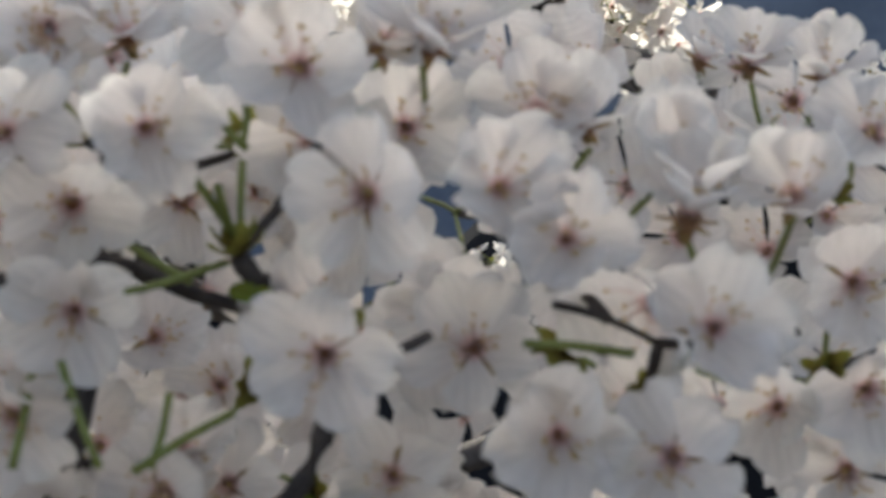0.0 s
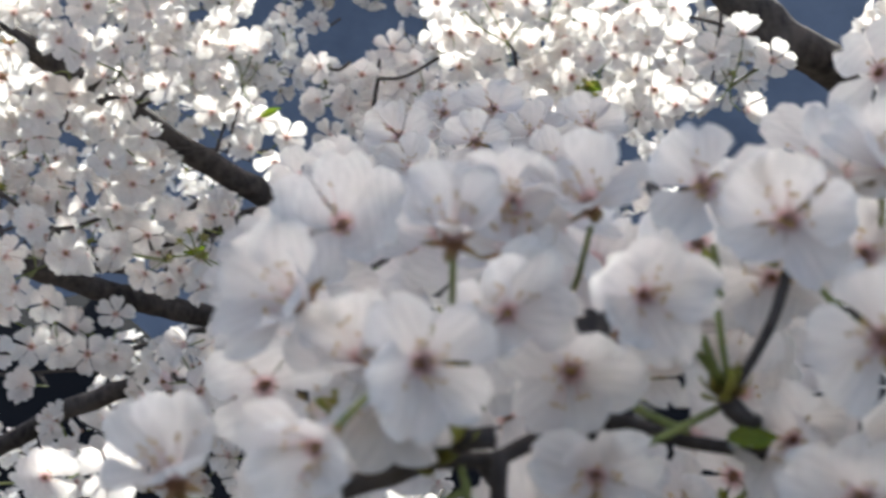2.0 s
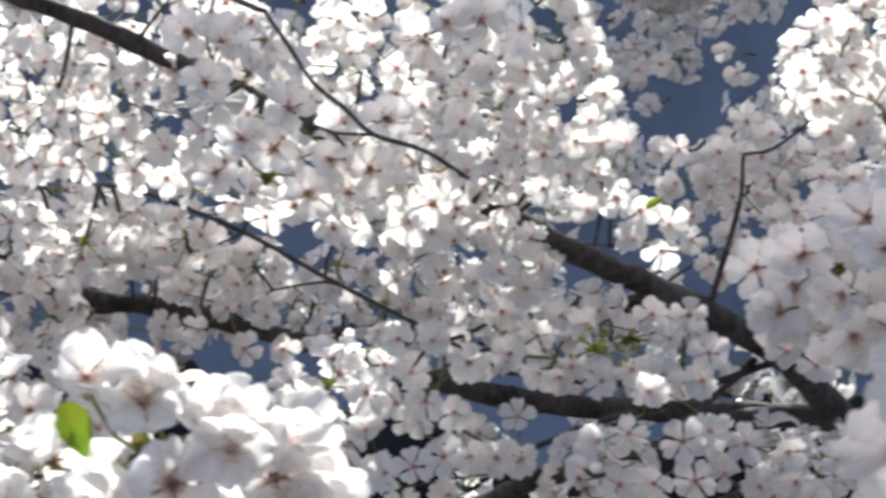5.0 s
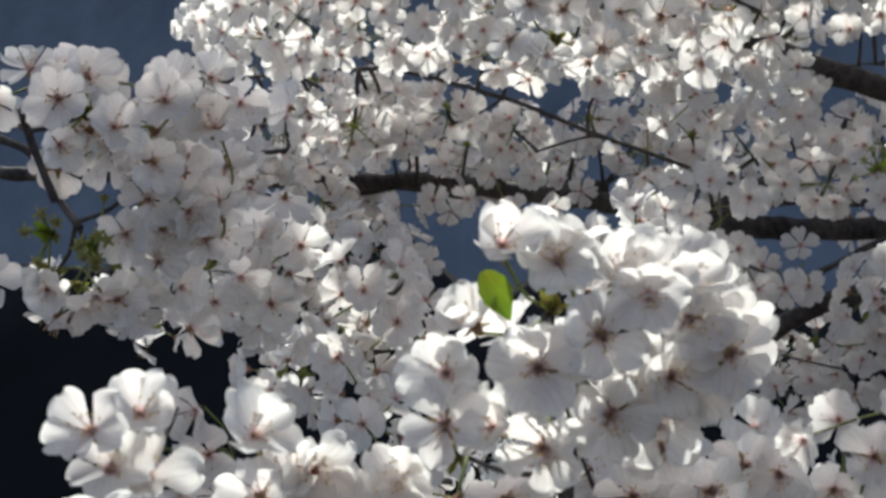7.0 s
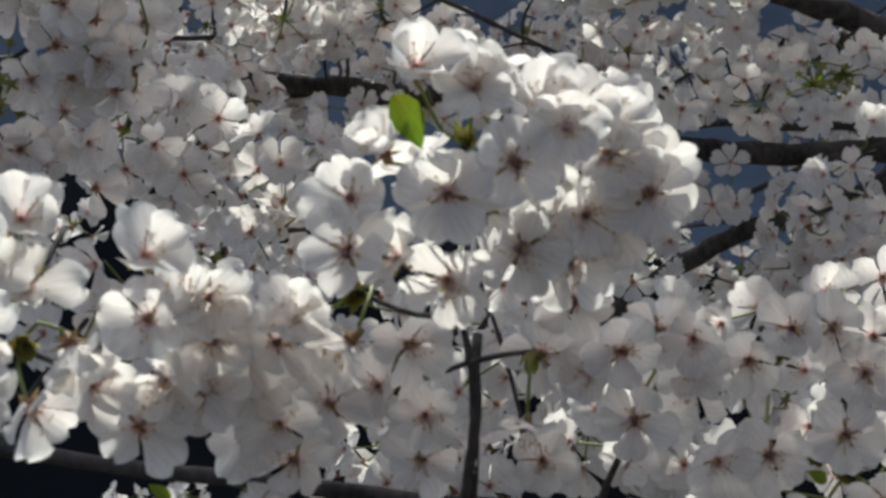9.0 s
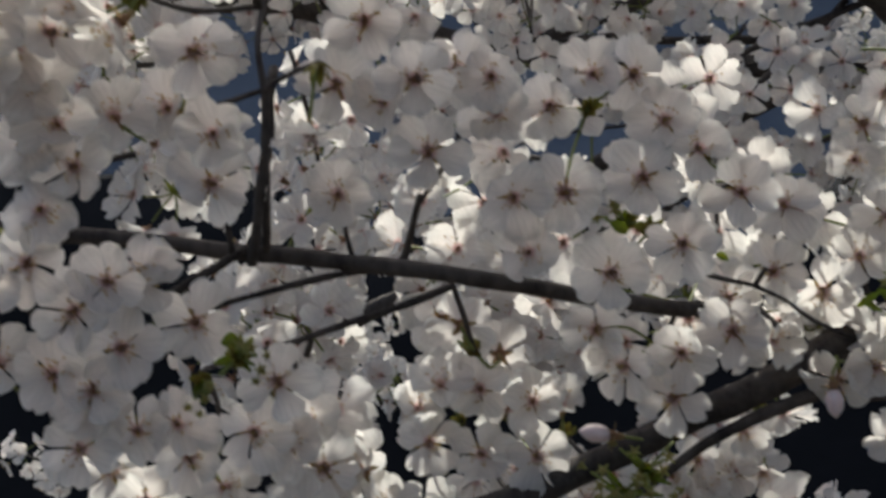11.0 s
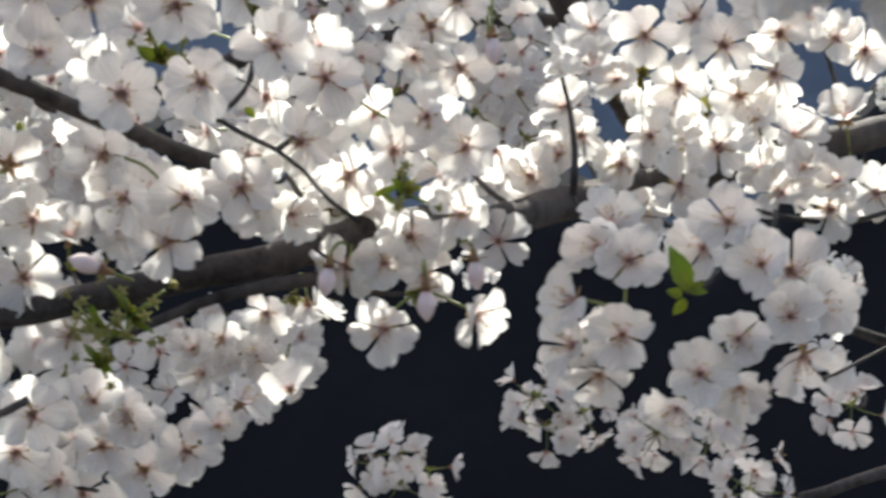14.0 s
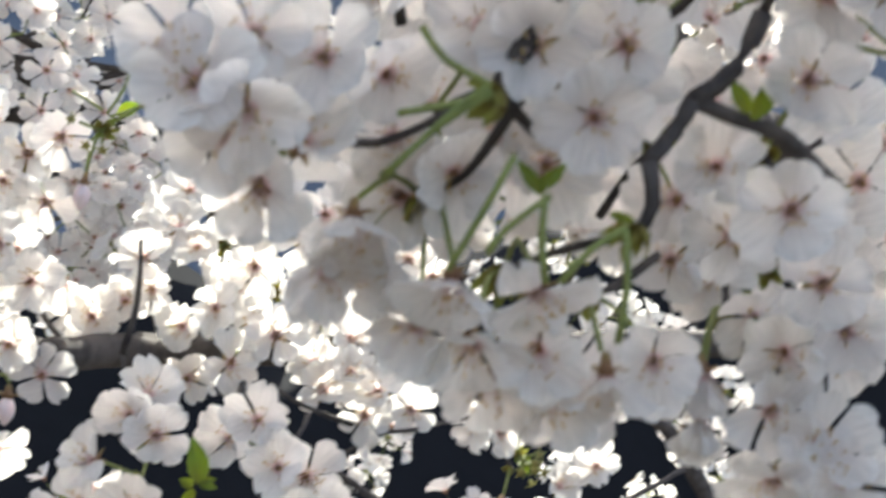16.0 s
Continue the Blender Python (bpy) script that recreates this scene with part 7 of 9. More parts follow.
back.spray([(-0.618, 1.468, 1.938), (-0.600, 1.451, 1.971)])
back.spray([(-0.602, 1.558, 1.960)])
back.spray([(-0.876, 1.349, 1.952), (-0.900, 1.334, 1.930), (-0.855, 1.343, 1.986), (-0.853, 1.340, 1.907), (-0.902, 1.302, 1.963)])
back.spray([(-0.830, 1.376, 1.979), (-0.810, 1.419, 1.971), (-0.822, 1.330, 1.934), (-0.812, 1.422, 1.928)])
back.spray([(-0.874, 1.318, 2.010), (-0.914, 1.312, 2.038)])
back.spray([(-0.946, 1.293, 2.030), (-1.003, 1.293, 2.052), (-0.978, 1.249, 2.001), (-0.988, 1.320, 1.995), (-0.960, 1.355, 2.015)])
back.spray([(-1.012, 1.233, 2.016), (-1.069, 1.204, 2.032)])
back.spray([(-1.076, 1.300, 1.982), (-1.111, 1.292, 2.002), (-1.070, 1.325, 1.946), (-1.041, 1.340, 1.975), (-1.118, 1.327, 1.958)])
back.spray([(-1.129, 1.249, 1.997), (-1.109, 1.206, 2.026), (-1.108, 1.217, 1.944)])
back.spray([(-1.131, 1.245, 2.076), (-1.089, 1.300, 2.069)])
back.spray([(-0.960, 1.298, 1.933), (-0.936, 1.327, 1.936)])
back.spray([(-0.813, 1.344, 1.903)])
lower.spray([(-0.362, 1.282, 1.703), (-0.335, 1.274, 1.707), (-0.391, 1.276, 1.703), (-0.355, 1.301, 1.732), (-0.381, 1.290, 1.744)])
lower.spray([(-0.326, 1.304, 1.734), (-0.324, 1.267, 1.756), (-0.359, 1.278, 1.766)])
lower.spray([(-0.389, 1.278, 1.773)])
overhead.bunches(6, [(-0.741, 1.940, 3.125), (-0.741, 1.866, 3.020), (-0.770, 1.971, 3.112), (-0.698, 1.924, 3.001), (-0.662, 2.078, 3.279), (-0.562, 1.902, 2.974), (-0.577, 1.947, 3.085)], joined=True)
overhead.bunches(6, [(-0.522, 1.965, 3.072), (-0.577, 2.124, 3.214), (-0.652, 2.050, 3.124), (-0.785, 2.060, 3.145), (-0.707, 2.100, 3.103), (-0.743, 1.802, 2.839), (-0.573, 1.886, 2.980), (-0.523, 1.930, 2.993)], joined=True)
overhead.bunches(6, [(-0.614, 2.023, 3.009), (-0.621, 1.933, 2.864), (-0.582, 2.029, 3.016), (-0.721, 2.093, 2.909), (-0.714, 2.114, 3.002), (-0.667, 2.014, 2.761)], joined=True)
overhead.bunches(6, [(-0.615, 2.089, 2.869), (-0.706, 2.110, 3.005), (-0.776, 2.086, 2.919), (-0.463, 1.935, 2.869), (-0.436, 2.247, 3.338), (-0.538, 2.197, 3.388), (-0.439, 2.153, 3.219), (-0.570, 2.151, 3.138)], joined=True)
overhead.bunches(6, [(-0.588, 2.309, 3.358), (-0.501, 2.189, 3.182), (-0.484, 2.325, 3.433), (-0.569, 2.346, 3.384), (-0.431, 2.269, 3.306), (-0.555, 2.329, 3.354), (-0.497, 2.295, 3.340), (-0.608, 2.262, 3.171)], joined=True)
overhead.bunches(6, [(-0.454, 2.304, 3.267), (-0.853, 2.149, 3.230), (-1.033, 2.208, 3.256), (-0.939, 2.135, 3.135), (-0.840, 2.241, 3.347), (-0.918, 2.268, 3.301), (-1.131, 2.005, 3.365), (-1.081, 2.039, 3.189)], joined=True)
overhead.bunches(6, [(-1.235, 1.991, 3.402), (-1.119, 2.067, 3.396), (-1.275, 1.921, 3.208), (-1.149, 1.971, 3.156), (-1.139, 2.051, 3.304), (-1.250, 2.026, 3.224), (-0.968, 2.158, 3.237), (-1.062, 2.009, 3.199)], joined=True)
overhead.bunches(6, [(-1.087, 2.055, 3.353)], joined=True)
main.umbel([(-0.535, 0.477, 1.501, 143, -4, 18), (-0.541, 0.476, 1.485, 149, -8, 18), (-0.526, 0.493, 1.490, 144, 2, 20), (-0.517, 0.507, 1.492, 140, -4, 20)])
main.umbel([(-0.524, 0.454, 1.535, 154, -7, 18), (-0.511, 0.458, 1.545, 149, 3, 18)])
main.umbel([(-0.520, 0.519, 1.479, 136, -14, 26), (-0.519, 0.543, 1.465, 152, 10, 22), (-0.544, 0.522, 1.463, 146, -12, 16), (-0.500, 0.537, 1.487, 148, -3, 18)])
main.umbel([(-0.514, 0.547, 1.451, 148, 0, 16), (-0.492, 0.556, 1.452, 150, 0, 15), (-0.492, 0.552, 1.481, 149, 3, 20), (-0.485, 0.567, 1.470, 145, -2, 16)])
main.umbel([(-0.488, 0.563, 1.490, 144, 8, 20), (-0.479, 0.592, 1.468, 170, 25, 55)])
main.umbel([(-0.481, 0.616, 1.450, 146, 11, 24)])
main.umbel([(-0.567, 0.532, 1.477, 143, 9, 20)])
near.umbel([(-0.067, 0.429, 1.661, 177, 29, 30), (-0.073, 0.417, 1.670, 173, 2, 22), (-0.056, 0.427, 1.677, 175, 1, 22), (-0.048, 0.440, 1.666, 173, 29, 30)])
near.umbel([(-0.055, 0.406, 1.623, 176, 20, 25), (-0.071, 0.393, 1.632, 173, 14, 25)])
main.tuft((-0.482, 0.502, 1.515), (0.3, -0.9, -0.3), 4, 0.6)
main.tuft((-0.496, 0.497, 1.506), (0.3, -0.9, -0.3), 4, 0.6)
backing.bunches(4, [(-0.509, 1.413, 1.773), (-0.357, 1.453, 1.782), (-0.343, 1.461, 1.735), (-0.324, 1.470, 1.700), (-0.369, 1.508, 1.718), (-0.654, 1.184, 1.594)])
backing.bunches(4, [(-0.618, 1.195, 1.586), (-0.672, 1.178, 1.611), (-0.619, 1.249, 1.561), (-0.328, 1.514, 1.769), (-0.510, 1.310, 1.758)])
hanging.stick("twig", [(-0.137, 0.705, 1.490), (-0.138, 0.735, 1.505), (-0.139, 0.773, 1.529), (-0.143, 0.811, 1.549)], 0.0012, 0.0017)
behind.umbel([(-0.225, 0.705, 1.791, -164, -1, 18), (-0.207, 0.695, 1.768, -164, -20, 18), (-0.234, 0.737, 1.783, -172, -11, 18), (-0.193, 0.701, 1.804, -177, 8, 18)])
behind.umbel([(-0.241, 0.728, 1.769, -167, -20, 18), (-0.206, 0.711, 1.751, -174, -31, 18), (-0.189, 0.705, 1.752, 175, -37, 18)])
behind.umbel([(-0.185, 0.687, 1.785, 173, -2, 18), (-0.171, 0.675, 1.763, 169, -18, 18), (-0.157, 0.702, 1.801, 164, 7, 18), (-0.141, 0.702, 1.778, 160, -8, 18)])
behind.umbel([(-0.148, 0.706, 1.754, 172, -27, 18), (-0.165, 0.724, 1.745, 177, -31, 18), (-0.122, 0.722, 1.763, 162, -12, 18), (-0.135, 0.735, 1.742, 167, -26, 18)])
behind.umbel([(-0.124, 0.724, 1.797, 161, 2, 18), (-0.134, 0.738, 1.815, 165, 11, 18), (-0.106, 0.734, 1.781, 168, -13, 18), (-0.108, 0.745, 1.820, 167, 1, 18)])
behind.umbel([(-0.153, 0.730, 1.825, 174, 16, 18), (-0.178, 0.733, 1.824, 178, 12, 18)])
behind.umbel([(-0.108, 0.741, 1.749, 169, -27, 18)])
behind.spray([(-0.222, 0.784, 1.762), (-0.203, 0.760, 1.778), (-0.183, 0.775, 1.769), (-0.243, 0.742, 1.774), (-0.238, 0.788, 1.814)])
behind.spray([(-0.206, 0.801, 1.811), (-0.215, 0.786, 1.831), (-0.182, 0.781, 1.834), (-0.161, 0.784, 1.786), (-0.175, 0.755, 1.797)])
behind.spray([(-0.153, 0.774, 1.834), (-0.131, 0.790, 1.835), (-0.145, 0.777, 1.808), (-0.104, 0.780, 1.826), (-0.123, 0.813, 1.819)])
behind.spray([(-0.136, 0.810, 1.794), (-0.108, 0.791, 1.796), (-0.160, 0.796, 1.764), (-0.105, 0.794, 1.771), (-0.123, 0.785, 1.756)])
behind.spray([(-0.105, 0.844, 1.752)])
behind.spray([(-0.256, 0.757, 1.799)])
behind.spray([(-0.334, 1.363, 1.880), (-0.333, 1.375, 1.855), (-0.315, 1.389, 1.873), (-0.307, 1.363, 1.838)])
near.spray([(-0.089, 0.436, 1.605), (-0.101, 0.454, 1.584), (-0.102, 0.457, 1.624)])
near.spray([(-0.076, 0.448, 1.632), (-0.058, 0.450, 1.622), (-0.106, 0.453, 1.651)])
near.spray([(-0.062, 0.458, 1.600), (-0.086, 0.472, 1.588), (-0.037, 0.475, 1.606)])
near.spray([(-0.022, 0.453, 1.592), (-0.006, 0.448, 1.609), (0.009, 0.444, 1.596)])
near.spray([(-0.026, 0.433, 1.622), (-0.041, 0.438, 1.635), (-0.006, 0.454, 1.641)])
near.spray([(-0.025, 0.458, 1.645), (-0.015, 0.450, 1.666), (-0.039, 0.438, 1.658)])
near.spray([(0.006, 0.456, 1.662), (-0.017, 0.453, 1.687), (0.016, 0.461, 1.696)])
near.spray([(0.008, 0.466, 1.627), (0.030, 0.439, 1.604), (0.042, 0.437, 1.626)])
near.spray([(0.027, 0.429, 1.647), (0.053, 0.466, 1.651), (0.037, 0.463, 1.681)])
near.spray([(0.061, 0.441, 1.682), (0.045, 0.438, 1.694), (0.074, 0.450, 1.663)])
near.spray([(0.071, 0.437, 1.708), (0.056, 0.450, 1.721), (0.090, 0.447, 1.726)])
near.spray([(0.075, 0.458, 1.737), (0.107, 0.446, 1.715), (0.031, 0.439, 1.729)])
near.spray([(0.106, 0.466, 1.698), (0.091, 0.470, 1.686), (0.103, 0.443, 1.672)])
near.spray([(0.108, 0.455, 1.654), (0.104, 0.450, 1.630), (0.079, 0.459, 1.638)])
near.spray([(0.105, 0.461, 1.607), (0.077, 0.476, 1.604), (0.063, 0.460, 1.620)])
near.spray([(0.053, 0.467, 1.602)])
near.spray([(0.023, 0.448, 1.712), (0.008, 0.423, 1.720), (-0.019, 0.430, 1.723)])
near.spray([(-0.013, 0.419, 1.699), (-0.038, 0.428, 1.708), (-0.038, 0.421, 1.679)])
near.spray([(-0.052, 0.427, 1.694), (-0.080, 0.418, 1.701), (-0.084, 0.434, 1.685)])
near.spray([(-0.078, 0.402, 1.689), (-0.100, 0.419, 1.691), (-0.050, 0.388, 1.691)])
near.spray([(-0.102, 0.421, 1.673), (-0.123, 0.432, 1.663), (-0.113, 0.399, 1.655)])
near.spray([(-0.094, 0.409, 1.639), (-0.128, 0.381, 1.638), (-0.091, 0.369, 1.664)])
near.spray([(-0.132, 0.377, 1.666), (-0.151, 0.360, 1.675), (-0.156, 0.366, 1.651)])
near.spray([(-0.116, 0.384, 1.693), (-0.134, 0.350, 1.688), (-0.105, 0.432, 1.713)])
near.spray([(-0.145, 0.430, 1.663), (-0.169, 0.423, 1.667), (-0.169, 0.442, 1.644)])
near.spray([(-0.158, 0.457, 1.688), (-0.137, 0.449, 1.703)])
near.spray([(-0.155, 0.399, 1.632)])
near.spray([(0.002, 0.455, 1.756)])
main.spray([(-0.489, 0.784, 1.360), (-0.493, 0.781, 1.384), (-0.473, 0.810, 1.355), (-0.487, 0.821, 1.380), (-0.450, 0.813, 1.365)])
main.spray([(-0.459, 0.816, 1.393), (-0.458, 0.795, 1.416), (-0.438, 0.844, 1.382), (-0.500, 0.828, 1.402), (-0.450, 0.797, 1.436)])
main.spray([(-0.420, 0.800, 1.361), (-0.414, 0.845, 1.387)])
main.spray([(-0.487, 0.777, 1.424), (-0.481, 0.802, 1.440), (-0.462, 0.798, 1.458), (-0.496, 0.818, 1.462), (-0.523, 0.820, 1.458)])
backing.spray([(-0.521, 1.195, 1.487), (-0.547, 1.180, 1.476), (-0.490, 1.171, 1.476), (-0.476, 1.195, 1.481), (-0.536, 1.179, 1.448)])
backing.spray([(-0.484, 1.208, 1.460), (-0.453, 1.189, 1.475), (-0.480, 1.189, 1.422), (-0.464, 1.174, 1.440), (-0.497, 1.158, 1.447)])
backing.spray([(-0.512, 1.170, 1.431), (-0.530, 1.204, 1.411), (-0.482, 1.137, 1.411), (-0.527, 1.124, 1.423), (-0.509, 1.133, 1.466)])
backing.spray([(-0.539, 1.122, 1.451), (-0.571, 1.138, 1.438), (-0.574, 1.153, 1.457), (-0.573, 1.183, 1.424)])
backing.spray([(-0.607, 1.180, 1.465)])
backing.spray([(-0.440, 1.151, 1.454)])
main.spray([(-0.724, 0.565, 1.679), (-0.706, 0.542, 1.659), (-0.681, 0.560, 1.668), (-0.690, 0.575, 1.647), (-0.679, 0.551, 1.690)])
main.spray([(-0.691, 0.529, 1.693), (-0.677, 0.530, 1.649)])
far.spray([(-0.606, 1.922, 2.300), (-0.631, 1.907, 2.338), (-0.565, 1.903, 2.330), (-0.585, 1.864, 2.310)])
far.spray([(-0.567, 1.906, 2.367), (-0.548, 1.900, 2.392), (-0.588, 1.917, 2.405), (-0.535, 1.908, 2.334), (-0.586, 1.858, 2.346)])
far.spray([(-0.567, 1.920, 2.433)])
far.spray([(-0.633, 1.912, 2.385), (-0.637, 1.878, 2.406)])
far.spray([(-0.598, 1.845, 2.397)])
far.spray([(-0.546, 1.862, 2.265)])
far.spray([(-0.448, 1.891, 2.332), (-0.439, 1.920, 2.310), (-0.431, 1.883, 2.373)])
far.spray([(-0.470, 1.949, 2.385), (-0.449, 1.922, 2.423)])
behind.spray([(-0.352, 1.532, 2.056), (-0.365, 1.539, 2.036), (-0.371, 1.532, 2.075), (-0.349, 1.545, 2.085), (-0.363, 1.515, 2.098)])
behind.spray([(-0.398, 1.552, 2.050), (-0.409, 1.496, 2.048), (-0.416, 1.510, 2.084), (-0.400, 1.554, 2.109), (-0.388, 1.490, 2.063)])
overhead.bunches(6, [(-0.381, 1.394, 3.029), (-0.390, 1.408, 3.037), (-0.328, 1.345, 2.969), (-0.335, 1.386, 2.991), (-0.287, 1.241, 2.790), (-0.334, 1.402, 3.028), (-0.304, 1.252, 2.814), (-0.318, 1.359, 2.995)], joined=True)
overhead.bunches(6, [(-0.350, 1.278, 2.822), (-0.349, 1.362, 2.934), (-0.266, 1.297, 2.820), (-0.294, 1.405, 3.021), (-0.265, 1.264, 2.803), (-0.287, 1.383, 3.011), (-0.248, 1.365, 2.927), (-0.230, 1.290, 2.829)], joined=True)
overhead.bunches(6, [(-0.284, 1.447, 3.076), (-0.305, 1.443, 3.107), (-0.261, 1.392, 2.954), (-0.249, 1.348, 2.927), (-0.397, 1.369, 2.915), (-0.412, 1.479, 3.065), (-0.293, 1.406, 3.024), (-0.277, 1.333, 2.893)], joined=True)
overhead.bunches(6, [(-0.353, 1.338, 2.837), (-0.342, 1.440, 3.024), (-0.347, 1.365, 2.923), (-0.326, 1.378, 2.979), (-0.259, 1.303, 2.761), (-0.250, 1.303, 2.793), (-0.344, 1.437, 3.087), (-0.342, 1.414, 3.054)], joined=True)
overhead.bunches(6, [(-0.208, 1.290, 2.784), (-0.248, 1.401, 2.928), (-0.249, 1.428, 3.032), (-0.224, 1.337, 2.897), (-0.384, 1.397, 2.967), (-0.382, 1.381, 2.916), (-0.307, 1.285, 2.762), (-0.273, 1.303, 2.768)], joined=True)
overhead.bunches(6, [(-0.268, 1.400, 2.943), (-0.294, 1.458, 3.026), (-0.238, 1.397, 2.893), (-0.222, 1.333, 2.804), (-0.364, 1.484, 3.031), (-0.272, 1.424, 2.865), (-0.333, 1.415, 2.894), (-0.277, 1.469, 2.946)], joined=True)
overhead.bunches(6, [(-0.293, 1.382, 2.916), (-0.296, 1.402, 2.950), (-0.389, 1.409, 2.947), (-0.399, 1.535, 3.102), (-0.271, 1.429, 2.980), (-0.295, 1.480, 2.984), (-0.366, 1.432, 2.990), (-0.272, 1.467, 3.078)], joined=True)
overhead.bunches(6, [(-0.369, 1.448, 3.024), (-0.227, 1.402, 2.846), (-0.294, 1.447, 3.042), (-0.306, 1.439, 3.008), (-0.334, 1.457, 2.993), (-0.292, 1.450, 2.943), (-0.288, 1.485, 3.023), (-0.272, 1.493, 2.997)], joined=True)
overhead.bunches(6, [(-0.255, 1.500, 2.931), (-0.383, 1.398, 2.952), (-0.480, 2.079, 3.174), (-0.458, 2.004, 2.976), (-0.475, 2.052, 3.042), (-0.492, 2.045, 3.029), (-0.218, 0.951, 2.536), (-0.070, 1.119, 2.814)], joined=True)
overhead.bunches(6, [(-0.093, 1.106, 2.896), (-0.144, 1.048, 2.769), (-0.165, 0.948, 2.535), (-0.136, 1.024, 2.791), (-0.032, 0.961, 2.582), (-0.181, 0.980, 2.676), (-0.128, 1.138, 2.849), (-0.074, 1.011, 2.684)], joined=True)
overhead.bunches(6, [(-0.163, 0.972, 2.499), (-0.040, 1.061, 2.652), (-0.150, 0.958, 2.615), (-0.237, 0.947, 2.597), (-0.089, 0.965, 2.610), (-0.051, 1.039, 2.657), (-0.151, 1.092, 2.782), (-0.262, 1.126, 2.847)], joined=True)
overhead.bunches(6, [(-0.040, 1.115, 2.856), (-0.264, 0.915, 2.547), (-0.055, 0.964, 2.631), (-0.109, 1.093, 2.786), (-0.185, 0.983, 2.602), (-0.022, 1.045, 2.655), (-0.049, 1.038, 2.745), (-0.127, 1.079, 2.882)], joined=True)
overhead.bunches(6, [(-0.277, 0.922, 2.563), (-0.098, 1.004, 2.556), (-0.110, 0.985, 2.540), (-0.294, 1.022, 2.691), (-0.084, 1.030, 2.734), (-0.164, 1.097, 2.800), (-0.260, 1.028, 2.761), (-0.244, 1.086, 2.868)], joined=True)
overhead.bunches(6, [(-0.183, 1.097, 2.759), (-0.171, 1.049, 2.804), (-0.089, 1.029, 2.676), (-0.051, 1.059, 2.832), (-0.174, 1.073, 2.886), (-0.160, 1.014, 2.757), (-0.029, 1.060, 2.694), (-0.183, 1.072, 2.784)], joined=True)
overhead.bunches(6, [(-0.103, 1.109, 2.934), (-0.295, 1.103, 2.840), (-0.017, 0.969, 2.536), (-0.184, 1.072, 2.749), (-0.094, 0.942, 2.603), (-0.255, 1.075, 2.698), (-0.158, 1.100, 2.745), (-0.228, 1.152, 2.768)], joined=True)
overhead.bunches(6, [(-0.041, 1.013, 2.617), (-0.145, 0.972, 2.594), (-0.128, 1.101, 2.785), (-0.065, 1.060, 2.666), (-0.235, 1.012, 2.763), (-0.018, 1.084, 2.739), (-0.033, 1.008, 2.742), (-0.251, 0.872, 2.533)], joined=True)
overhead.bunches(6, [(-0.211, 0.968, 2.718), (-0.249, 1.047, 2.856), (-0.247, 1.029, 2.828), (-0.302, 1.003, 2.755), (-0.249, 1.092, 2.843), (-0.250, 1.069, 2.821), (-0.245, 0.848, 2.560), (-0.308, 1.052, 2.819)], joined=True)
overhead.bunches(6, [(-0.234, 0.915, 2.681), (-0.646, 1.841, 2.610)], joined=True)
overhead.bunches(6, [(-0.558, 1.744, 2.516), (-0.652, 1.775, 2.556), (-0.631, 1.846, 2.686), (-0.658, 1.814, 2.598), (-0.613, 1.844, 2.613), (-0.715, 1.741, 2.517), (-0.729, 1.830, 2.605), (-0.616, 1.786, 2.539)], joined=True)
overhead.bunches(6, [(-0.625, 1.879, 2.656), (-0.735, 1.838, 2.654), (-0.625, 1.893, 2.671), (-0.689, 1.776, 2.559), (-0.668, 1.740, 2.554), (-0.668, 1.886, 2.589), (-0.632, 1.839, 2.627), (-0.723, 1.926, 2.720)], joined=True)
overhead.bunches(6, [(-0.600, 1.812, 2.586), (-0.673, 1.853, 2.746), (-0.665, 1.822, 2.556), (-0.631, 1.891, 2.682), (-0.840, 1.144, 2.735), (-0.808, 1.182, 2.798), (-0.801, 1.177, 2.800), (-0.809, 1.175, 2.777)], joined=True)
overhead.bunches(6, [(-0.834, 1.265, 2.897), (-0.832, 1.125, 2.768), (-0.836, 1.186, 2.810), (-0.766, 2.591, 3.483), (-0.763, 2.577, 3.557), (-0.786, 2.594, 3.589), (-0.665, 2.495, 3.384), (-0.692, 2.602, 3.561)], joined=True)
overhead.bunches(6, [(-0.710, 2.546, 3.490), (-0.702, 2.511, 3.449), (-0.718, 2.578, 3.490), (-0.736, 2.578, 3.541), (-0.720, 2.564, 3.547), (-0.749, 2.457, 3.495), (-0.757, 2.540, 3.636), (-0.691, 2.595, 3.555)], joined=True)
overhead.bunches(6, [(-0.721, 2.579, 3.562), (-0.721, 2.566, 3.573), (-0.721, 2.658, 3.710), (-0.755, 2.529, 3.440), (-0.710, 2.524, 3.540), (-0.777, 2.494, 3.513), (-0.792, 2.618, 3.704), (-0.671, 2.532, 3.494)], joined=True)
overhead.bunches(6, [(-0.673, 2.539, 3.556), (-0.677, 2.563, 3.469), (-0.653, 2.542, 3.423), (-0.585, 2.518, 3.466), (-0.580, 2.614, 3.650), (-0.570, 2.608, 3.649), (-0.599, 2.571, 3.553), (-0.583, 2.533, 3.494)], joined=True)
overhead.bunches(6, [(-0.601, 2.641, 3.558), (-0.597, 2.641, 3.558), (-0.613, 2.624, 3.570), (-0.509, 2.238, 3.304), (-0.530, 2.261, 3.286), (-0.545, 2.182, 3.242), (-0.534, 2.105, 3.185), (-0.504, 2.139, 3.186)], joined=True)
overhead.bunches(6, [(-0.483, 2.136, 3.142), (-0.552, 2.209, 3.331), (-0.561, 2.138, 3.198), (-0.523, 2.222, 3.239), (-0.503, 2.197, 3.249), (-0.505, 2.313, 2.739), (-0.503, 2.338, 2.724), (-0.486, 2.354, 2.722)], joined=True)
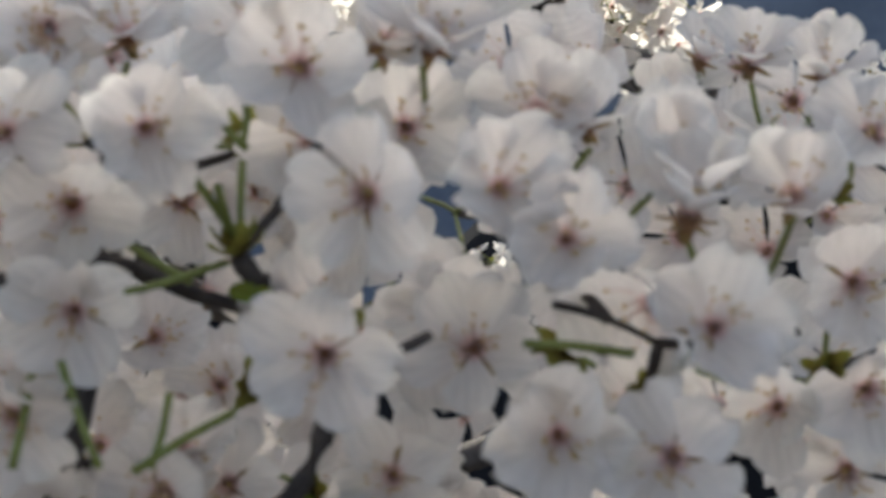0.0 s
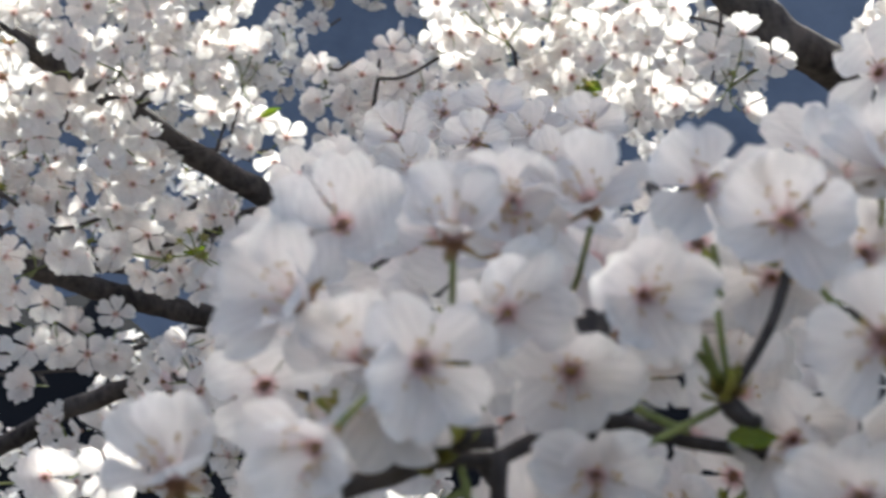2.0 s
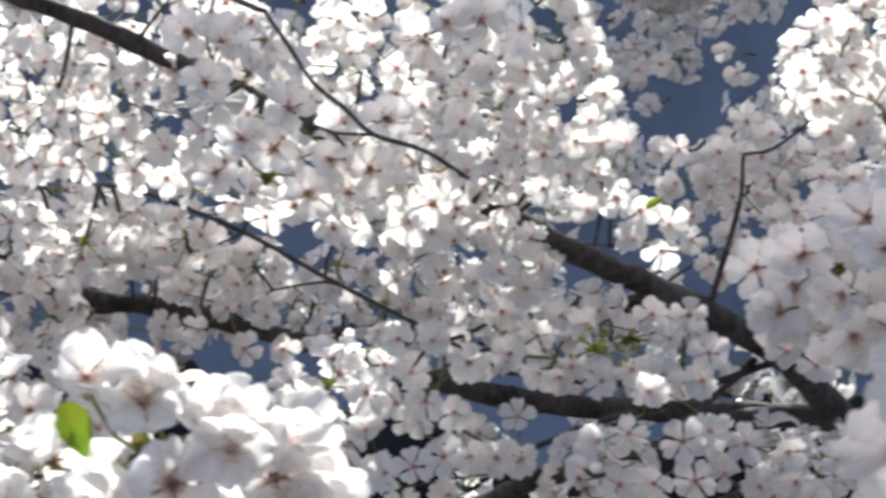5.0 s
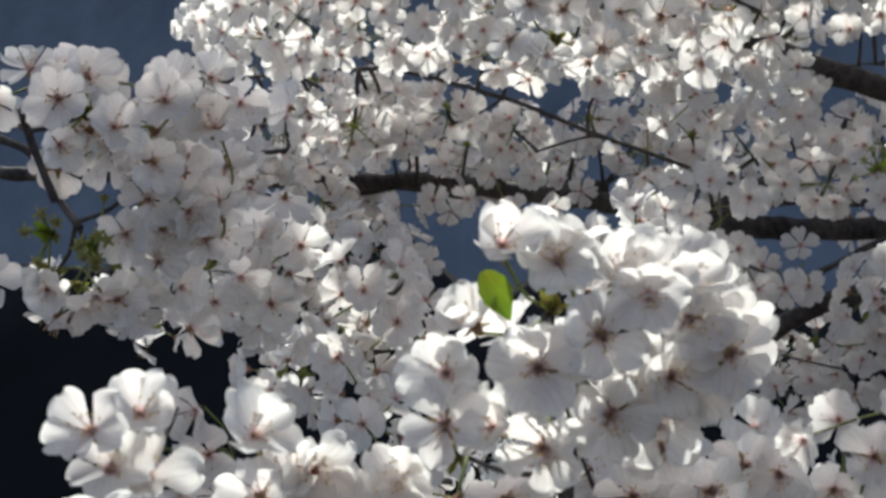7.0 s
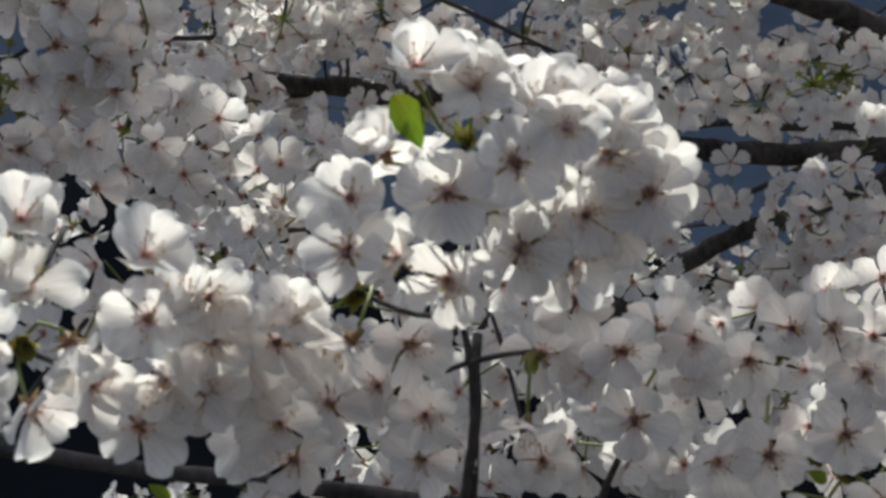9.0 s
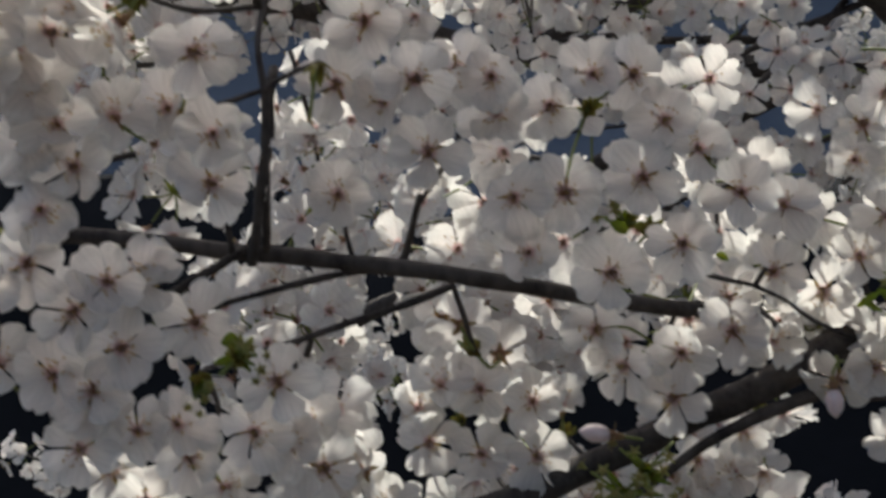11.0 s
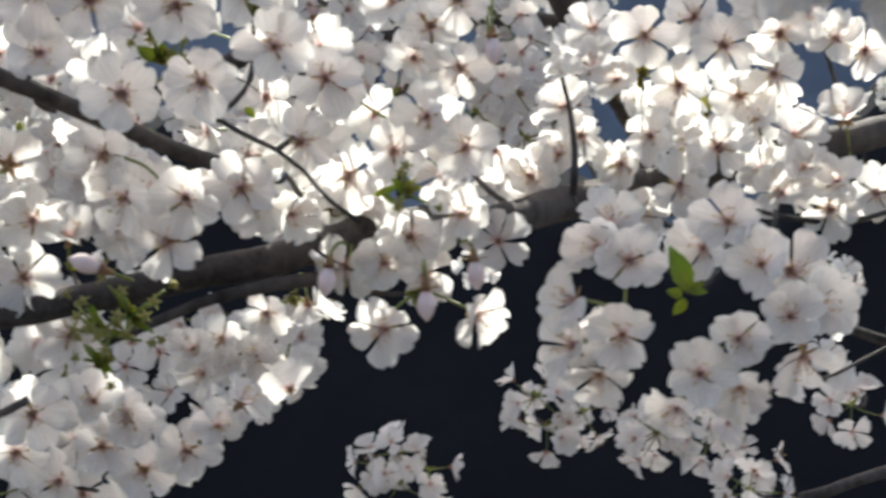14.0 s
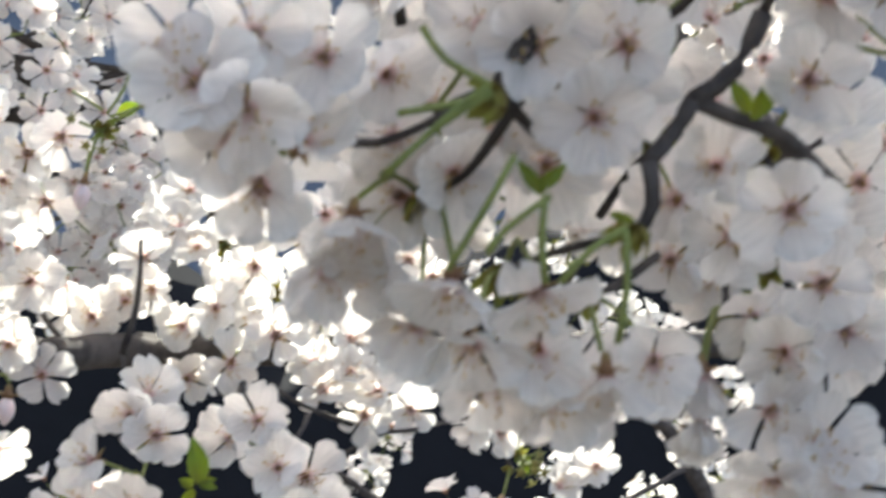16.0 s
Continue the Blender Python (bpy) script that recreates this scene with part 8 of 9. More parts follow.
overhead.bunches(6, [(-0.478, 2.297, 2.660), (-0.459, 2.337, 2.727), (-0.405, 2.289, 2.612), (-0.675, 2.386, 2.520), (-0.691, 2.402, 2.513), (-0.685, 2.512, 2.706), (-0.607, 2.404, 2.517), (-0.661, 2.535, 2.656)], joined=True)
overhead.bunches(6, [(-0.633, 2.451, 2.565), (-0.604, 2.536, 2.667), (-0.597, 2.544, 2.693), (-0.381, 2.273, 2.717), (-0.321, 2.176, 2.533), (-0.334, 2.249, 2.691), (-0.324, 2.247, 2.756), (-0.298, 2.258, 2.729)], joined=True)
overhead.bunches(6, [(-0.314, 2.260, 2.660), (-0.252, 2.070, 2.500), (-0.285, 2.183, 2.669), (-0.177, 2.290, 2.599), (-0.187, 2.445, 2.911), (-0.230, 2.269, 2.818), (-0.214, 2.201, 2.674), (-0.293, 2.410, 2.633)], joined=True)
overhead.bunches(6, [(-0.334, 2.521, 2.817), (-0.346, 2.466, 2.732), (-0.382, 2.436, 2.727), (-0.252, 2.488, 2.711), (-0.296, 2.449, 2.721), (-0.080, 2.391, 2.603), (-0.096, 2.591, 2.892), (-0.461, 2.373, 2.583)], joined=True)
overhead.bunches(6, [(-0.456, 2.537, 2.880), (-0.081, 2.120, 2.709), (-0.067, 2.088, 2.642), (0.086, 2.336, 3.036), (0.109, 2.140, 2.759)], joined=True)
overhead.bunches(6, [(-0.060, 0.893, 2.603), (-0.015, 0.904, 2.629), (-0.052, 1.002, 2.764), (-0.037, 0.895, 2.671), (-0.050, 0.893, 2.744), (-0.021, 1.098, 2.847), (-0.056, 1.155, 2.897), (-0.018, 1.044, 2.703)], joined=True)
overhead.bunches(6, [(-0.008, 1.056, 2.697), (-0.030, 1.113, 2.808), (-0.025, 1.044, 2.648), (-1.153, 1.960, 3.343), (-1.094, 1.900, 3.167), (-1.183, 1.881, 3.109), (-1.098, 2.034, 3.250)], joined=True)
overhead.bunches(6, [(-1.004, 1.963, 3.262), (-1.235, 2.151, 3.229), (-1.161, 1.948, 3.108), (-1.133, 2.234, 3.288), (-1.253, 2.182, 3.217), (-1.259, 2.097, 3.168), (-1.193, 1.888, 3.229)], joined=True)
overhead.bunches(6, [(-1.150, 1.950, 3.311), (-1.114, 1.968, 3.295), (-1.204, 2.166, 3.263), (-1.043, 2.031, 3.106), (-1.102, 2.009, 3.177), (-1.238, 1.953, 3.277), (-1.216, 2.134, 3.247), (-1.165, 2.182, 3.242)], joined=True)
overhead.bunches(6, [(-1.030, 2.017, 3.146), (-1.053, 1.931, 3.084), (-1.021, 2.035, 3.281), (-1.069, 1.977, 3.234), (-1.073, 1.943, 3.170), (-1.132, 1.929, 3.146), (-1.123, 1.888, 3.099), (-1.115, 2.008, 3.190)], joined=True)
overhead.bunches(6, [(-1.083, 2.014, 3.199), (-1.161, 1.892, 3.165), (-1.204, 1.839, 3.137), (-1.232, 1.985, 3.220), (-1.249, 2.010, 3.263), (-1.231, 2.003, 3.157), (-1.178, 1.977, 3.118), (-1.265, 2.032, 3.173)], joined=True)
overhead.bunches(6, [(-1.244, 1.929, 3.208), (-1.087, 1.935, 3.057), (-1.071, 2.017, 3.143)], joined=True)
overhead.bunches(6, [(-0.951, 2.026, 2.805), (-0.957, 1.943, 2.701), (-0.781, 1.857, 2.759), (-0.643, 1.806, 2.541)], joined=True)
overhead.bunches(6, [(-0.639, 1.809, 2.599), (-0.638, 1.915, 2.736), (-0.646, 1.773, 2.527), (-0.600, 1.811, 2.535), (-0.589, 1.801, 2.533), (-0.638, 1.882, 2.683), (-0.625, 1.871, 2.659), (-0.622, 1.803, 2.620)], joined=True)
overhead.bunches(6, [(-0.682, 1.892, 2.702), (-0.661, 1.753, 2.555), (-0.663, 1.865, 2.751), (-0.569, 1.822, 2.617)], joined=True)
overhead.bunches(6, [(-0.451, 2.177, 2.515), (-0.456, 2.375, 2.779), (-0.431, 2.275, 2.623), (-0.709, 2.577, 2.843)], joined=True)
overhead.bunches(6, [(-0.676, 2.629, 2.899), (-0.671, 2.670, 2.891), (-0.610, 2.448, 2.578), (-0.392, 2.325, 2.869), (-0.279, 2.165, 2.588), (-0.327, 2.362, 2.939), (-0.250, 2.244, 2.793), (-0.193, 2.502, 3.014)], joined=True)
overhead.bunches(6, [(-0.219, 2.389, 2.982), (-0.263, 2.396, 2.583), (-0.367, 2.418, 2.676), (-0.249, 2.386, 2.499), (-0.081, 2.537, 2.866), (-0.507, 2.567, 2.918), (-0.142, 2.218, 2.834), (0.165, 2.110, 2.653)], joined=True)
# Unseen bunches, added to cut sky light on the low twigs.
overhead.bunches(6, [(0.359, 1.033, 2.575), (-0.396, 0.843, 2.585), (0.789, 0.828, 2.643), (0.147, 1.057, 2.580), (0.153, 1.291, 2.585), (0.863, 1.009, 2.323), (0.931, 1.103, 2.561), (0.189, 0.319, 2.616)], joined=True)
overhead.bunches(6, [(0.926, 0.740, 2.465), (0.357, 0.375, 2.320), (0.611, 0.566, 2.312), (0.537, 0.422, 2.630), (0.944, 0.379, 2.512), (0.686, 1.219, 2.398), (0.475, 0.952, 2.309), (0.150, 0.273, 2.637)], joined=True)
overhead.bunches(6, [(0.152, 0.299, 2.317), (-0.018, 0.384, 2.504), (0.201, 0.424, 2.324), (-0.119, 1.002, 2.305), (0.145, 0.556, 2.324), (0.043, 1.055, 2.436), (0.971, 0.414, 2.637), (-0.073, 0.307, 2.402)], joined=True)
overhead.bunches(6, [(0.267, 0.526, 2.332), (0.596, 0.774, 2.575), (0.428, 0.315, 2.327), (0.091, 1.081, 2.419), (0.826, 1.235, 2.491), (0.516, 0.597, 2.648), (0.879, 1.320, 2.533), (0.213, 0.345, 2.398)], joined=True)
overhead.bunches(6, [(0.508, 1.176, 2.639), (-0.037, 0.867, 2.504), (-0.079, 0.720, 2.429), (0.535, 0.983, 2.403), (0.841, 0.596, 2.407), (0.780, 0.469, 2.319), (-0.359, 0.927, 2.539), (0.082, 1.319, 2.385)], joined=True)
overhead.bunches(6, [(0.714, 0.490, 2.541), (0.036, 0.863, 2.584), (0.595, 1.005, 2.521), (0.138, 1.284, 2.577), (-0.069, 0.728, 2.500), (0.482, 0.619, 2.379), (0.314, 0.547, 2.347), (0.292, 0.364, 2.513)], joined=True)
overhead.bunches(6, [(0.010, 0.552, 2.527), (0.403, 1.231, 2.595), (0.264, 1.160, 2.309), (0.787, 1.322, 2.448), (0.363, 0.905, 2.490), (-0.216, 1.002, 2.490), (-0.140, 1.059, 2.599), (0.222, 0.328, 2.448)], joined=True)
overhead.bunches(6, [(0.217, 1.054, 2.409), (-0.146, 0.379, 2.499), (-0.108, 0.656, 2.501), (0.367, 0.424, 2.455), (0.125, 0.947, 2.524), (0.685, 1.180, 2.345), (-0.258, 1.167, 2.436), (-0.160, 0.953, 2.443)], joined=True)
overhead.bunches(6, [(0.833, 1.135, 2.324), (-0.381, 0.894, 2.594), (0.874, 0.967, 2.310), (0.461, 0.305, 2.382), (0.542, 0.749, 2.494), (0.209, 0.391, 2.553), (0.425, 0.993, 2.333), (-0.033, 0.268, 2.316)], joined=True)
overhead.bunches(6, [(0.362, 1.171, 2.401), (0.454, 1.045, 2.643), (0.866, 0.908, 2.421), (0.660, 0.627, 2.406), (0.955, 0.811, 2.372), (0.654, 0.767, 2.338), (0.574, 0.702, 2.353), (-0.091, 0.688, 2.580)], joined=True)
overhead.bunches(6, [(0.119, 0.610, 2.627), (0.973, 0.380, 2.626), (0.326, 0.350, 2.593), (0.471, 0.765, 2.336), (0.750, 0.396, 2.482), (0.065, 1.221, 2.644), (0.652, 0.292, 2.611), (-0.306, 1.230, 2.520)], joined=True)
overhead.bunches(6, [(0.652, 0.258, 2.382), (0.438, 0.587, 2.566), (0.212, 0.563, 2.446), (0.919, 0.654, 2.319), (0.433, 1.003, 2.377), (0.520, 0.823, 2.573), (0.532, 0.359, 2.358), (0.328, 0.914, 2.534)], joined=True)
overhead.bunches(6, [(0.923, 1.001, 2.575), (0.065, 1.308, 2.574), (0.943, 0.598, 2.373), (0.925, 1.137, 2.491), (0.806, 1.191, 2.301), (0.958, 0.341, 2.503), (0.868, 0.419, 2.417), (0.754, 0.817, 2.493)], joined=True)
overhead.bunches(6, [(0.455, 0.975, 2.301), (0.743, 0.444, 2.592), (-0.386, 0.445, 2.315), (0.065, 0.807, 2.437), (0.247, 1.308, 2.475), (-0.113, 0.672, 2.313), (0.785, 0.702, 2.579), (0.068, 1.234, 2.573)], joined=True)
overhead.bunches(6, [(-0.257, 0.668, 2.627), (-0.124, 0.900, 2.593), (0.771, 0.330, 2.487), (0.502, 0.711, 2.403), (0.848, 0.337, 2.624), (0.473, 0.817, 2.357), (0.524, 1.238, 2.315), (-0.388, 0.269, 2.546)], joined=True)
overhead.bunches(6, [(-0.102, 0.619, 2.601), (-0.047, 0.689, 2.495), (0.416, 1.146, 2.566), (0.577, 0.924, 2.615), (0.167, 0.700, 2.463), (0.715, 0.647, 2.579), (0.157, 1.235, 2.313), (0.297, 0.919, 2.457)], joined=True)
overhead.bunches(6, [(0.509, 1.262, 2.606), (-0.065, 1.295, 2.503), (0.912, 1.308, 2.596), (0.909, 0.608, 2.525), (0.838, 0.965, 2.598), (0.659, 1.122, 2.561), (0.368, 0.814, 2.518), (-0.209, 0.500, 2.386)], joined=True)
overhead.bunches(6, [(0.857, 1.283, 2.354), (0.597, 0.724, 2.568), (0.469, 0.600, 2.648), (-0.252, 0.842, 2.311), (0.583, 0.320, 2.481), (0.784, 0.936, 2.336), (0.522, 0.617, 2.499), (0.331, 0.728, 2.330)], joined=True)
overhead.bunches(6, [(0.516, 0.945, 2.406), (0.062, 1.233, 2.550), (0.525, 0.399, 2.565), (0.347, 0.836, 2.598), (0.565, 0.894, 2.464), (0.941, 0.715, 2.481), (0.169, 0.981, 2.625), (-0.195, 0.704, 2.624)], joined=True)
overhead.bunches(6, [(-0.187, 0.480, 2.431), (-0.054, 0.637, 2.404), (0.443, 0.941, 2.598), (0.932, 0.714, 2.574), (0.010, 0.557, 2.589), (0.908, 0.612, 2.641), (-0.344, 0.785, 2.323), (0.133, 1.070, 2.532)], joined=True)
overhead.bunches(6, [(0.588, 0.979, 2.550), (0.385, 0.655, 2.376), (0.963, 1.031, 2.453), (0.517, 0.467, 2.632), (0.735, 0.977, 2.546), (0.756, 1.313, 2.303), (0.664, 0.974, 2.637), (0.330, 0.640, 2.442)], joined=True)
overhead.bunches(6, [(0.105, 0.464, 2.372), (0.766, 1.062, 2.446)], joined=True)
main.spray([(-0.352, 0.748, 1.601), (-0.347, 0.717, 1.618), (-0.389, 0.747, 1.606), (-0.320, 0.723, 1.593), (-0.329, 0.776, 1.580)])
main.spray([(-0.344, 0.724, 1.567), (-0.344, 0.730, 1.545), (-0.327, 0.759, 1.552), (-0.363, 0.724, 1.527), (-0.381, 0.750, 1.553)])
main.spray([(-0.348, 0.746, 1.519), (-0.330, 0.777, 1.524), (-0.396, 0.725, 1.519), (-0.292, 0.737, 1.522), (-0.404, 0.716, 1.548)])
main.spray([(-0.288, 0.772, 1.549), (-0.302, 0.768, 1.571), (-0.265, 0.762, 1.567), (-0.261, 0.755, 1.542), (-0.246, 0.806, 1.564)])
main.spray([(-0.392, 0.754, 1.578), (-0.419, 0.736, 1.600), (-0.440, 0.740, 1.545), (-0.412, 0.693, 1.568), (-0.406, 0.735, 1.640)])
main.spray([(-0.370, 0.731, 1.643), (-0.345, 0.750, 1.648), (-0.414, 0.693, 1.632)])
main.spray([(-0.435, 0.682, 1.641), (-0.471, 0.679, 1.619), (-0.452, 0.728, 1.624), (-0.461, 0.718, 1.598), (-0.480, 0.683, 1.597)])
main.spray([(-0.465, 0.688, 1.572), (-0.445, 0.705, 1.565), (-0.506, 0.708, 1.582)])
raised.umbel([(-0.406, 0.410, 1.701, 153, 8, 24), (-0.379, 0.415, 1.685, 145, 7, 24), (-0.392, 0.398, 1.673, 151, -2, 20), (-0.412, 0.389, 1.665, 161, -10, 22)])
raised.umbel([(-0.372, 0.431, 1.676, 143, -3, 22), (-0.363, 0.448, 1.671, 140, -9, 20), (-0.378, 0.442, 1.657, 145, -18, 22), (-0.397, 0.421, 1.655, 160, -21, 24)])
leftside.umbel([(-0.704, 0.502, 1.852, 138, -5, 22), (-0.715, 0.511, 1.832, 146, -26, 26), (-0.703, 0.524, 1.867, 138, 4, 22), (-0.683, 0.516, 1.834, 135, -16, 22)])
leftside.umbel([(-0.670, 0.543, 1.849, 136, -6, 22), (-0.659, 0.570, 1.863, 127, -7, 22), (-0.681, 0.542, 1.819, 131, -26, 26)])
leftside.umbel([(-0.750, 0.622, 1.807, 136, -12, 20), (-0.758, 0.620, 1.788, 142, -16, 20), (-0.740, 0.639, 1.799, 132, -24, 22), (-0.738, 0.648, 1.827, 126, -9, 20)])
leftside.umbel([(-0.786, 0.619, 1.773, 135, -16, 18), (-0.815, 0.602, 1.783, 138, -10, 18)])
overhead.bunches(6, [(-0.529, 1.348, 2.446), (-0.512, 1.448, 2.588), (-0.495, 1.395, 2.549), (-0.569, 1.500, 2.540), (-0.658, 1.844, 2.608), (-0.665, 1.769, 2.552), (-0.676, 1.883, 2.705), (-0.596, 1.878, 2.672)], joined=True)
overhead.bunches(6, [(-0.606, 1.835, 2.565), (-0.625, 1.712, 2.514), (-1.154, 1.880, 3.188), (-1.078, 1.900, 3.208), (-1.174, 1.878, 3.116), (-1.100, 1.992, 3.162), (-1.243, 2.202, 3.321), (-1.193, 1.972, 3.138)], joined=True)
overhead.bunches(6, [(-1.153, 2.198, 3.244), (-1.255, 2.100, 3.114), (-1.244, 1.971, 3.106), (-1.262, 2.060, 3.140), (-1.168, 1.839, 3.115), (-1.096, 1.928, 3.200), (-1.178, 2.187, 3.264), (-1.065, 2.095, 3.239)], joined=True)
overhead.bunches(6, [(-1.086, 1.975, 3.144), (-1.229, 1.897, 3.181), (-1.155, 2.157, 3.139), (-1.010, 2.033, 3.171), (-1.027, 1.956, 3.042), (-1.032, 2.011, 3.206), (-1.043, 2.027, 3.264), (-1.072, 1.986, 3.232)], joined=True)
overhead.bunches(6, [(-1.070, 1.943, 3.192), (-1.158, 1.959, 3.244), (-1.149, 1.963, 3.287), (-1.128, 2.041, 3.293), (-1.099, 1.970, 3.116), (-1.154, 1.959, 3.300), (-1.202, 1.886, 3.219), (-1.224, 2.013, 3.245)], joined=True)
overhead.bunches(6, [(-1.247, 1.916, 3.133), (-1.212, 2.051, 3.223), (-1.204, 2.019, 3.208), (-1.251, 1.979, 3.119), (-1.245, 2.016, 3.318), (-1.076, 1.914, 3.055), (-1.066, 1.987, 3.127)], joined=True)
overhead.bunches(6, [(-0.536, 1.135, 2.660), (-0.583, 1.199, 2.879), (-0.676, 1.926, 2.781), (-0.701, 1.904, 2.758), (-0.629, 1.825, 2.633), (-0.625, 1.895, 2.720), (-0.681, 1.863, 2.660), (-0.622, 1.857, 2.609)], joined=True)
overhead.bunches(6, [(-0.585, 1.809, 2.573), (-0.629, 1.888, 2.660), (-0.617, 1.894, 2.714), (-0.652, 1.887, 2.737), (-0.665, 1.892, 2.710), (-0.683, 1.926, 2.689), (-0.608, 1.729, 2.459), (-0.670, 1.796, 2.613)], joined=True)
overhead.bunches(6, [(-0.664, 1.862, 2.756), (-0.679, 1.781, 2.617), (-0.595, 1.880, 2.745)], joined=True)
# the canopy above and behind the eye: unseen, added to cut sky light
canopy = random.Random(5)
overhead.stick("limb", [(0.6, 0.5, 2.75), (0.5, 0.32, 2.66), (0.0, 0.25, 2.56), (-0.6, 0.25, 2.52), (-1.3, 0.25, 2.48)], 0.022, 0.012)
for k in range(6):
    x = -1.25 + 0.42 * k
    line = [(x, 0.25, 2.45 + 0.08 * (k % 3)), (x + canopy.uniform(-0.15, 0.15), -0.5, 2.55), (x + canopy.uniform(-0.2, 0.2), -1.5, 2.6 + 0.1 * (k % 2))]
    overhead.stick("branch", line, 0.012, 0.006)
    overhead.bunches(6, [(x + canopy.uniform(-0.22, 0.22), 0.25 - 1.8 * (i + canopy.random()) / 46, canopy.uniform(2.35, 2.8)) for i in range(46)], joined=True)
far.gather()
mass.gather()
overhead.gather()

# ---- leaves, buds and a gall ----
raised.leaf((-0.432, 0.397, 1.703), (0.31, 0.27, -0.91), (0.85, -0.65, -0.37), 0.0201, 0.0118)
hanging.leaf((-0.132, 0.621, 1.483), (-0.42, -0.17, 0.89), (0.42, -0.97, 0.12), 0.0185, 0.0088)
hanging.leaf((-0.134, 0.621, 1.481), (-0.96, -0.18, 0.24), (-0.11, -1.08, 0.34), 0.0060, 0.0040)
hanging.leaf((-0.133, 0.621, 1.480), (-0.45, 0.04, -0.89), (0.49, -0.90, -0.37), 0.0075, 0.0045)
hanging.leaf((-0.132, 0.621, 1.483), (0.99, 0.14, 0.09), (0.27, -1.04, 0.50), 0.0075, 0.0036)
hanging.leaf((-0.132, 0.621, 1.483), (0.82, 0.06, 0.58), (-0.10, -1.06, 0.24), 0.0070, 0.0030)
main.leaf((-0.276, 0.686, 1.519), (0.84, 0.24, 0.48), (0.54, -0.91, 0.29), 0.0126, 0.0030)
main.leaf((-0.273, 0.687, 1.520), (0.82, 0.34, -0.46), (0.54, -0.91, 0.29), 0.0087, 0.0024)
main.leaf((-0.326, 0.644, 1.546), (0.79, 0.34, -0.51), (0.54, -0.91, 0.29), 0.0061, 0.0035)
main.leaf((-0.552, 0.420, 1.576), (-0.66, -0.40, 0.64), (0.65, -0.85, 0.23), 0.0094, 0.0046)
main.leaf((-0.463, 0.469, 1.518), (-0.91, -0.40, -0.08), (0.65, -0.85, 0.23), 0.0066, 0.0055)
main.leaf((-0.352, 0.602, 1.555), (-0.69, -0.40, 0.61), (0.65, -0.85, 0.23), 0.0086, 0.0057)
fork.leaf((-0.251, 0.803, 1.657), (0.69, -0.09, 0.72), (0.14, -1.05, 0.26), 0.0140, 0.0077)
fork.leaf((-0.193, 0.827, 1.557), (0.74, 0.03, 0.67), (0.29, -1.01, 0.31), 0.0106, 0.0059)
closing.leaf((-0.017, 0.322, 1.592), (0.28, -0.17, 0.94), (0.26, -1.03, 0.09), 0.0139, 0.0044)
closing.leaf((-0.018, 0.321, 1.593), (-0.73, -0.14, 0.67), (-0.32, -1.01, -0.07), 0.0086, 0.0037)
closing.leaf((-0.059, 0.318, 1.559), (0.49, -0.15, 0.86), (0.24, -1.04, 0.18), 0.0081, 0.0029)
closing.leaf((-0.058, 0.318, 1.558), (-0.81, -0.13, 0.57), (-0.34, -1.03, 0.02), 0.0092, 0.0029)
closing.leaf((-0.036, 0.319, 1.558), (-0.98, -0.06, 0.18), (0.24, -1.04, 0.18), 0.0064, 0.0026)
right.leaf((-0.150, 1.259, 1.999), (0.81, 0.28, -0.52), (0.50, -1.00, 0.30), 0.0118, 0.0077)
middle.leaf((-0.407, 1.183, 1.952), (0.88, 0.09, 0.47), (0.50, -1.00, 0.30), 0.0178, 0.0065)
main.bud(Vector((-0.236, 0.713, 1.600)), Vector((0.14, 0.16, -0.98)), Vector((-0.238, 0.715, 1.618)), 0.90)
main.bud(Vector((-0.247, 0.680, 1.479)), Vector((0.11, 0.15, -0.98)), Vector((-0.250, 0.683, 1.492)), 0.95)
main.bud(Vector((-0.230, 0.695, 1.495)), Vector((0.20, 0.18, -0.96)), Vector((-0.237, 0.696, 1.503)), 0.90)
main.bud(Vector((-0.287, 0.665, 1.484)), Vector((-0.05, 0.09, -0.99)), Vector((-0.282, 0.671, 1.495)), 0.90)
main.bud(Vector((-0.385, 0.653, 1.473)), Vector((-0.91, -0.35, 0.21)), Vector((-0.374, 0.663, 1.470)), 1.00)
lower.bud(Vector((-0.487, 1.234, 1.737)), Vector((-0.24, -0.26, 0.93)), Vector((-0.473, 1.244, 1.731)), 1.20)
upper.gall((-0.586, 0.930, 1.980), 0.0085)
closing.stalk([(-0.076, 0.303, 1.572), (-0.085, 0.305, 1.561), (-0.093, 0.307, 1.547)])
closing.stalk([(-0.077, 0.302, 1.573), (-0.083, 0.304, 1.565), (-0.092, 0.306, 1.548)])
closing.stalk([(-0.067, 0.305, 1.561), (-0.070, 0.308, 1.546), (-0.073, 0.310, 1.533)])
closing.stalk([(-0.076, 0.303, 1.571), (-0.085, 0.304, 1.566), (-0.094, 0.304, 1.561)])
closing.stalk([(-0.058, 0.306, 1.555), (-0.056, 0.308, 1.546), (-0.052, 0.310, 1.537)])
closing.stalk([(-0.039, 0.307, 1.553), (-0.035, 0.309, 1.542), (-0.033, 0.312, 1.530)])
closing.stalk([(-0.039, 0.307, 1.554), (-0.045, 0.308, 1.547), (-0.049, 0.310, 1.538)])
closing.stalk([(-0.057, 0.306, 1.555), (-0.064, 0.308, 1.545), (-0.066, 0.309, 1.539)])
closing.stalk([(-0.077, 0.302, 1.573), (-0.088, 0.301, 1.575), (-0.095, 0.300, 1.580)])
fork.stalk([(-0.252, 0.791, 1.652), (-0.244, 0.791, 1.658), (-0.229, 0.789, 1.669)])
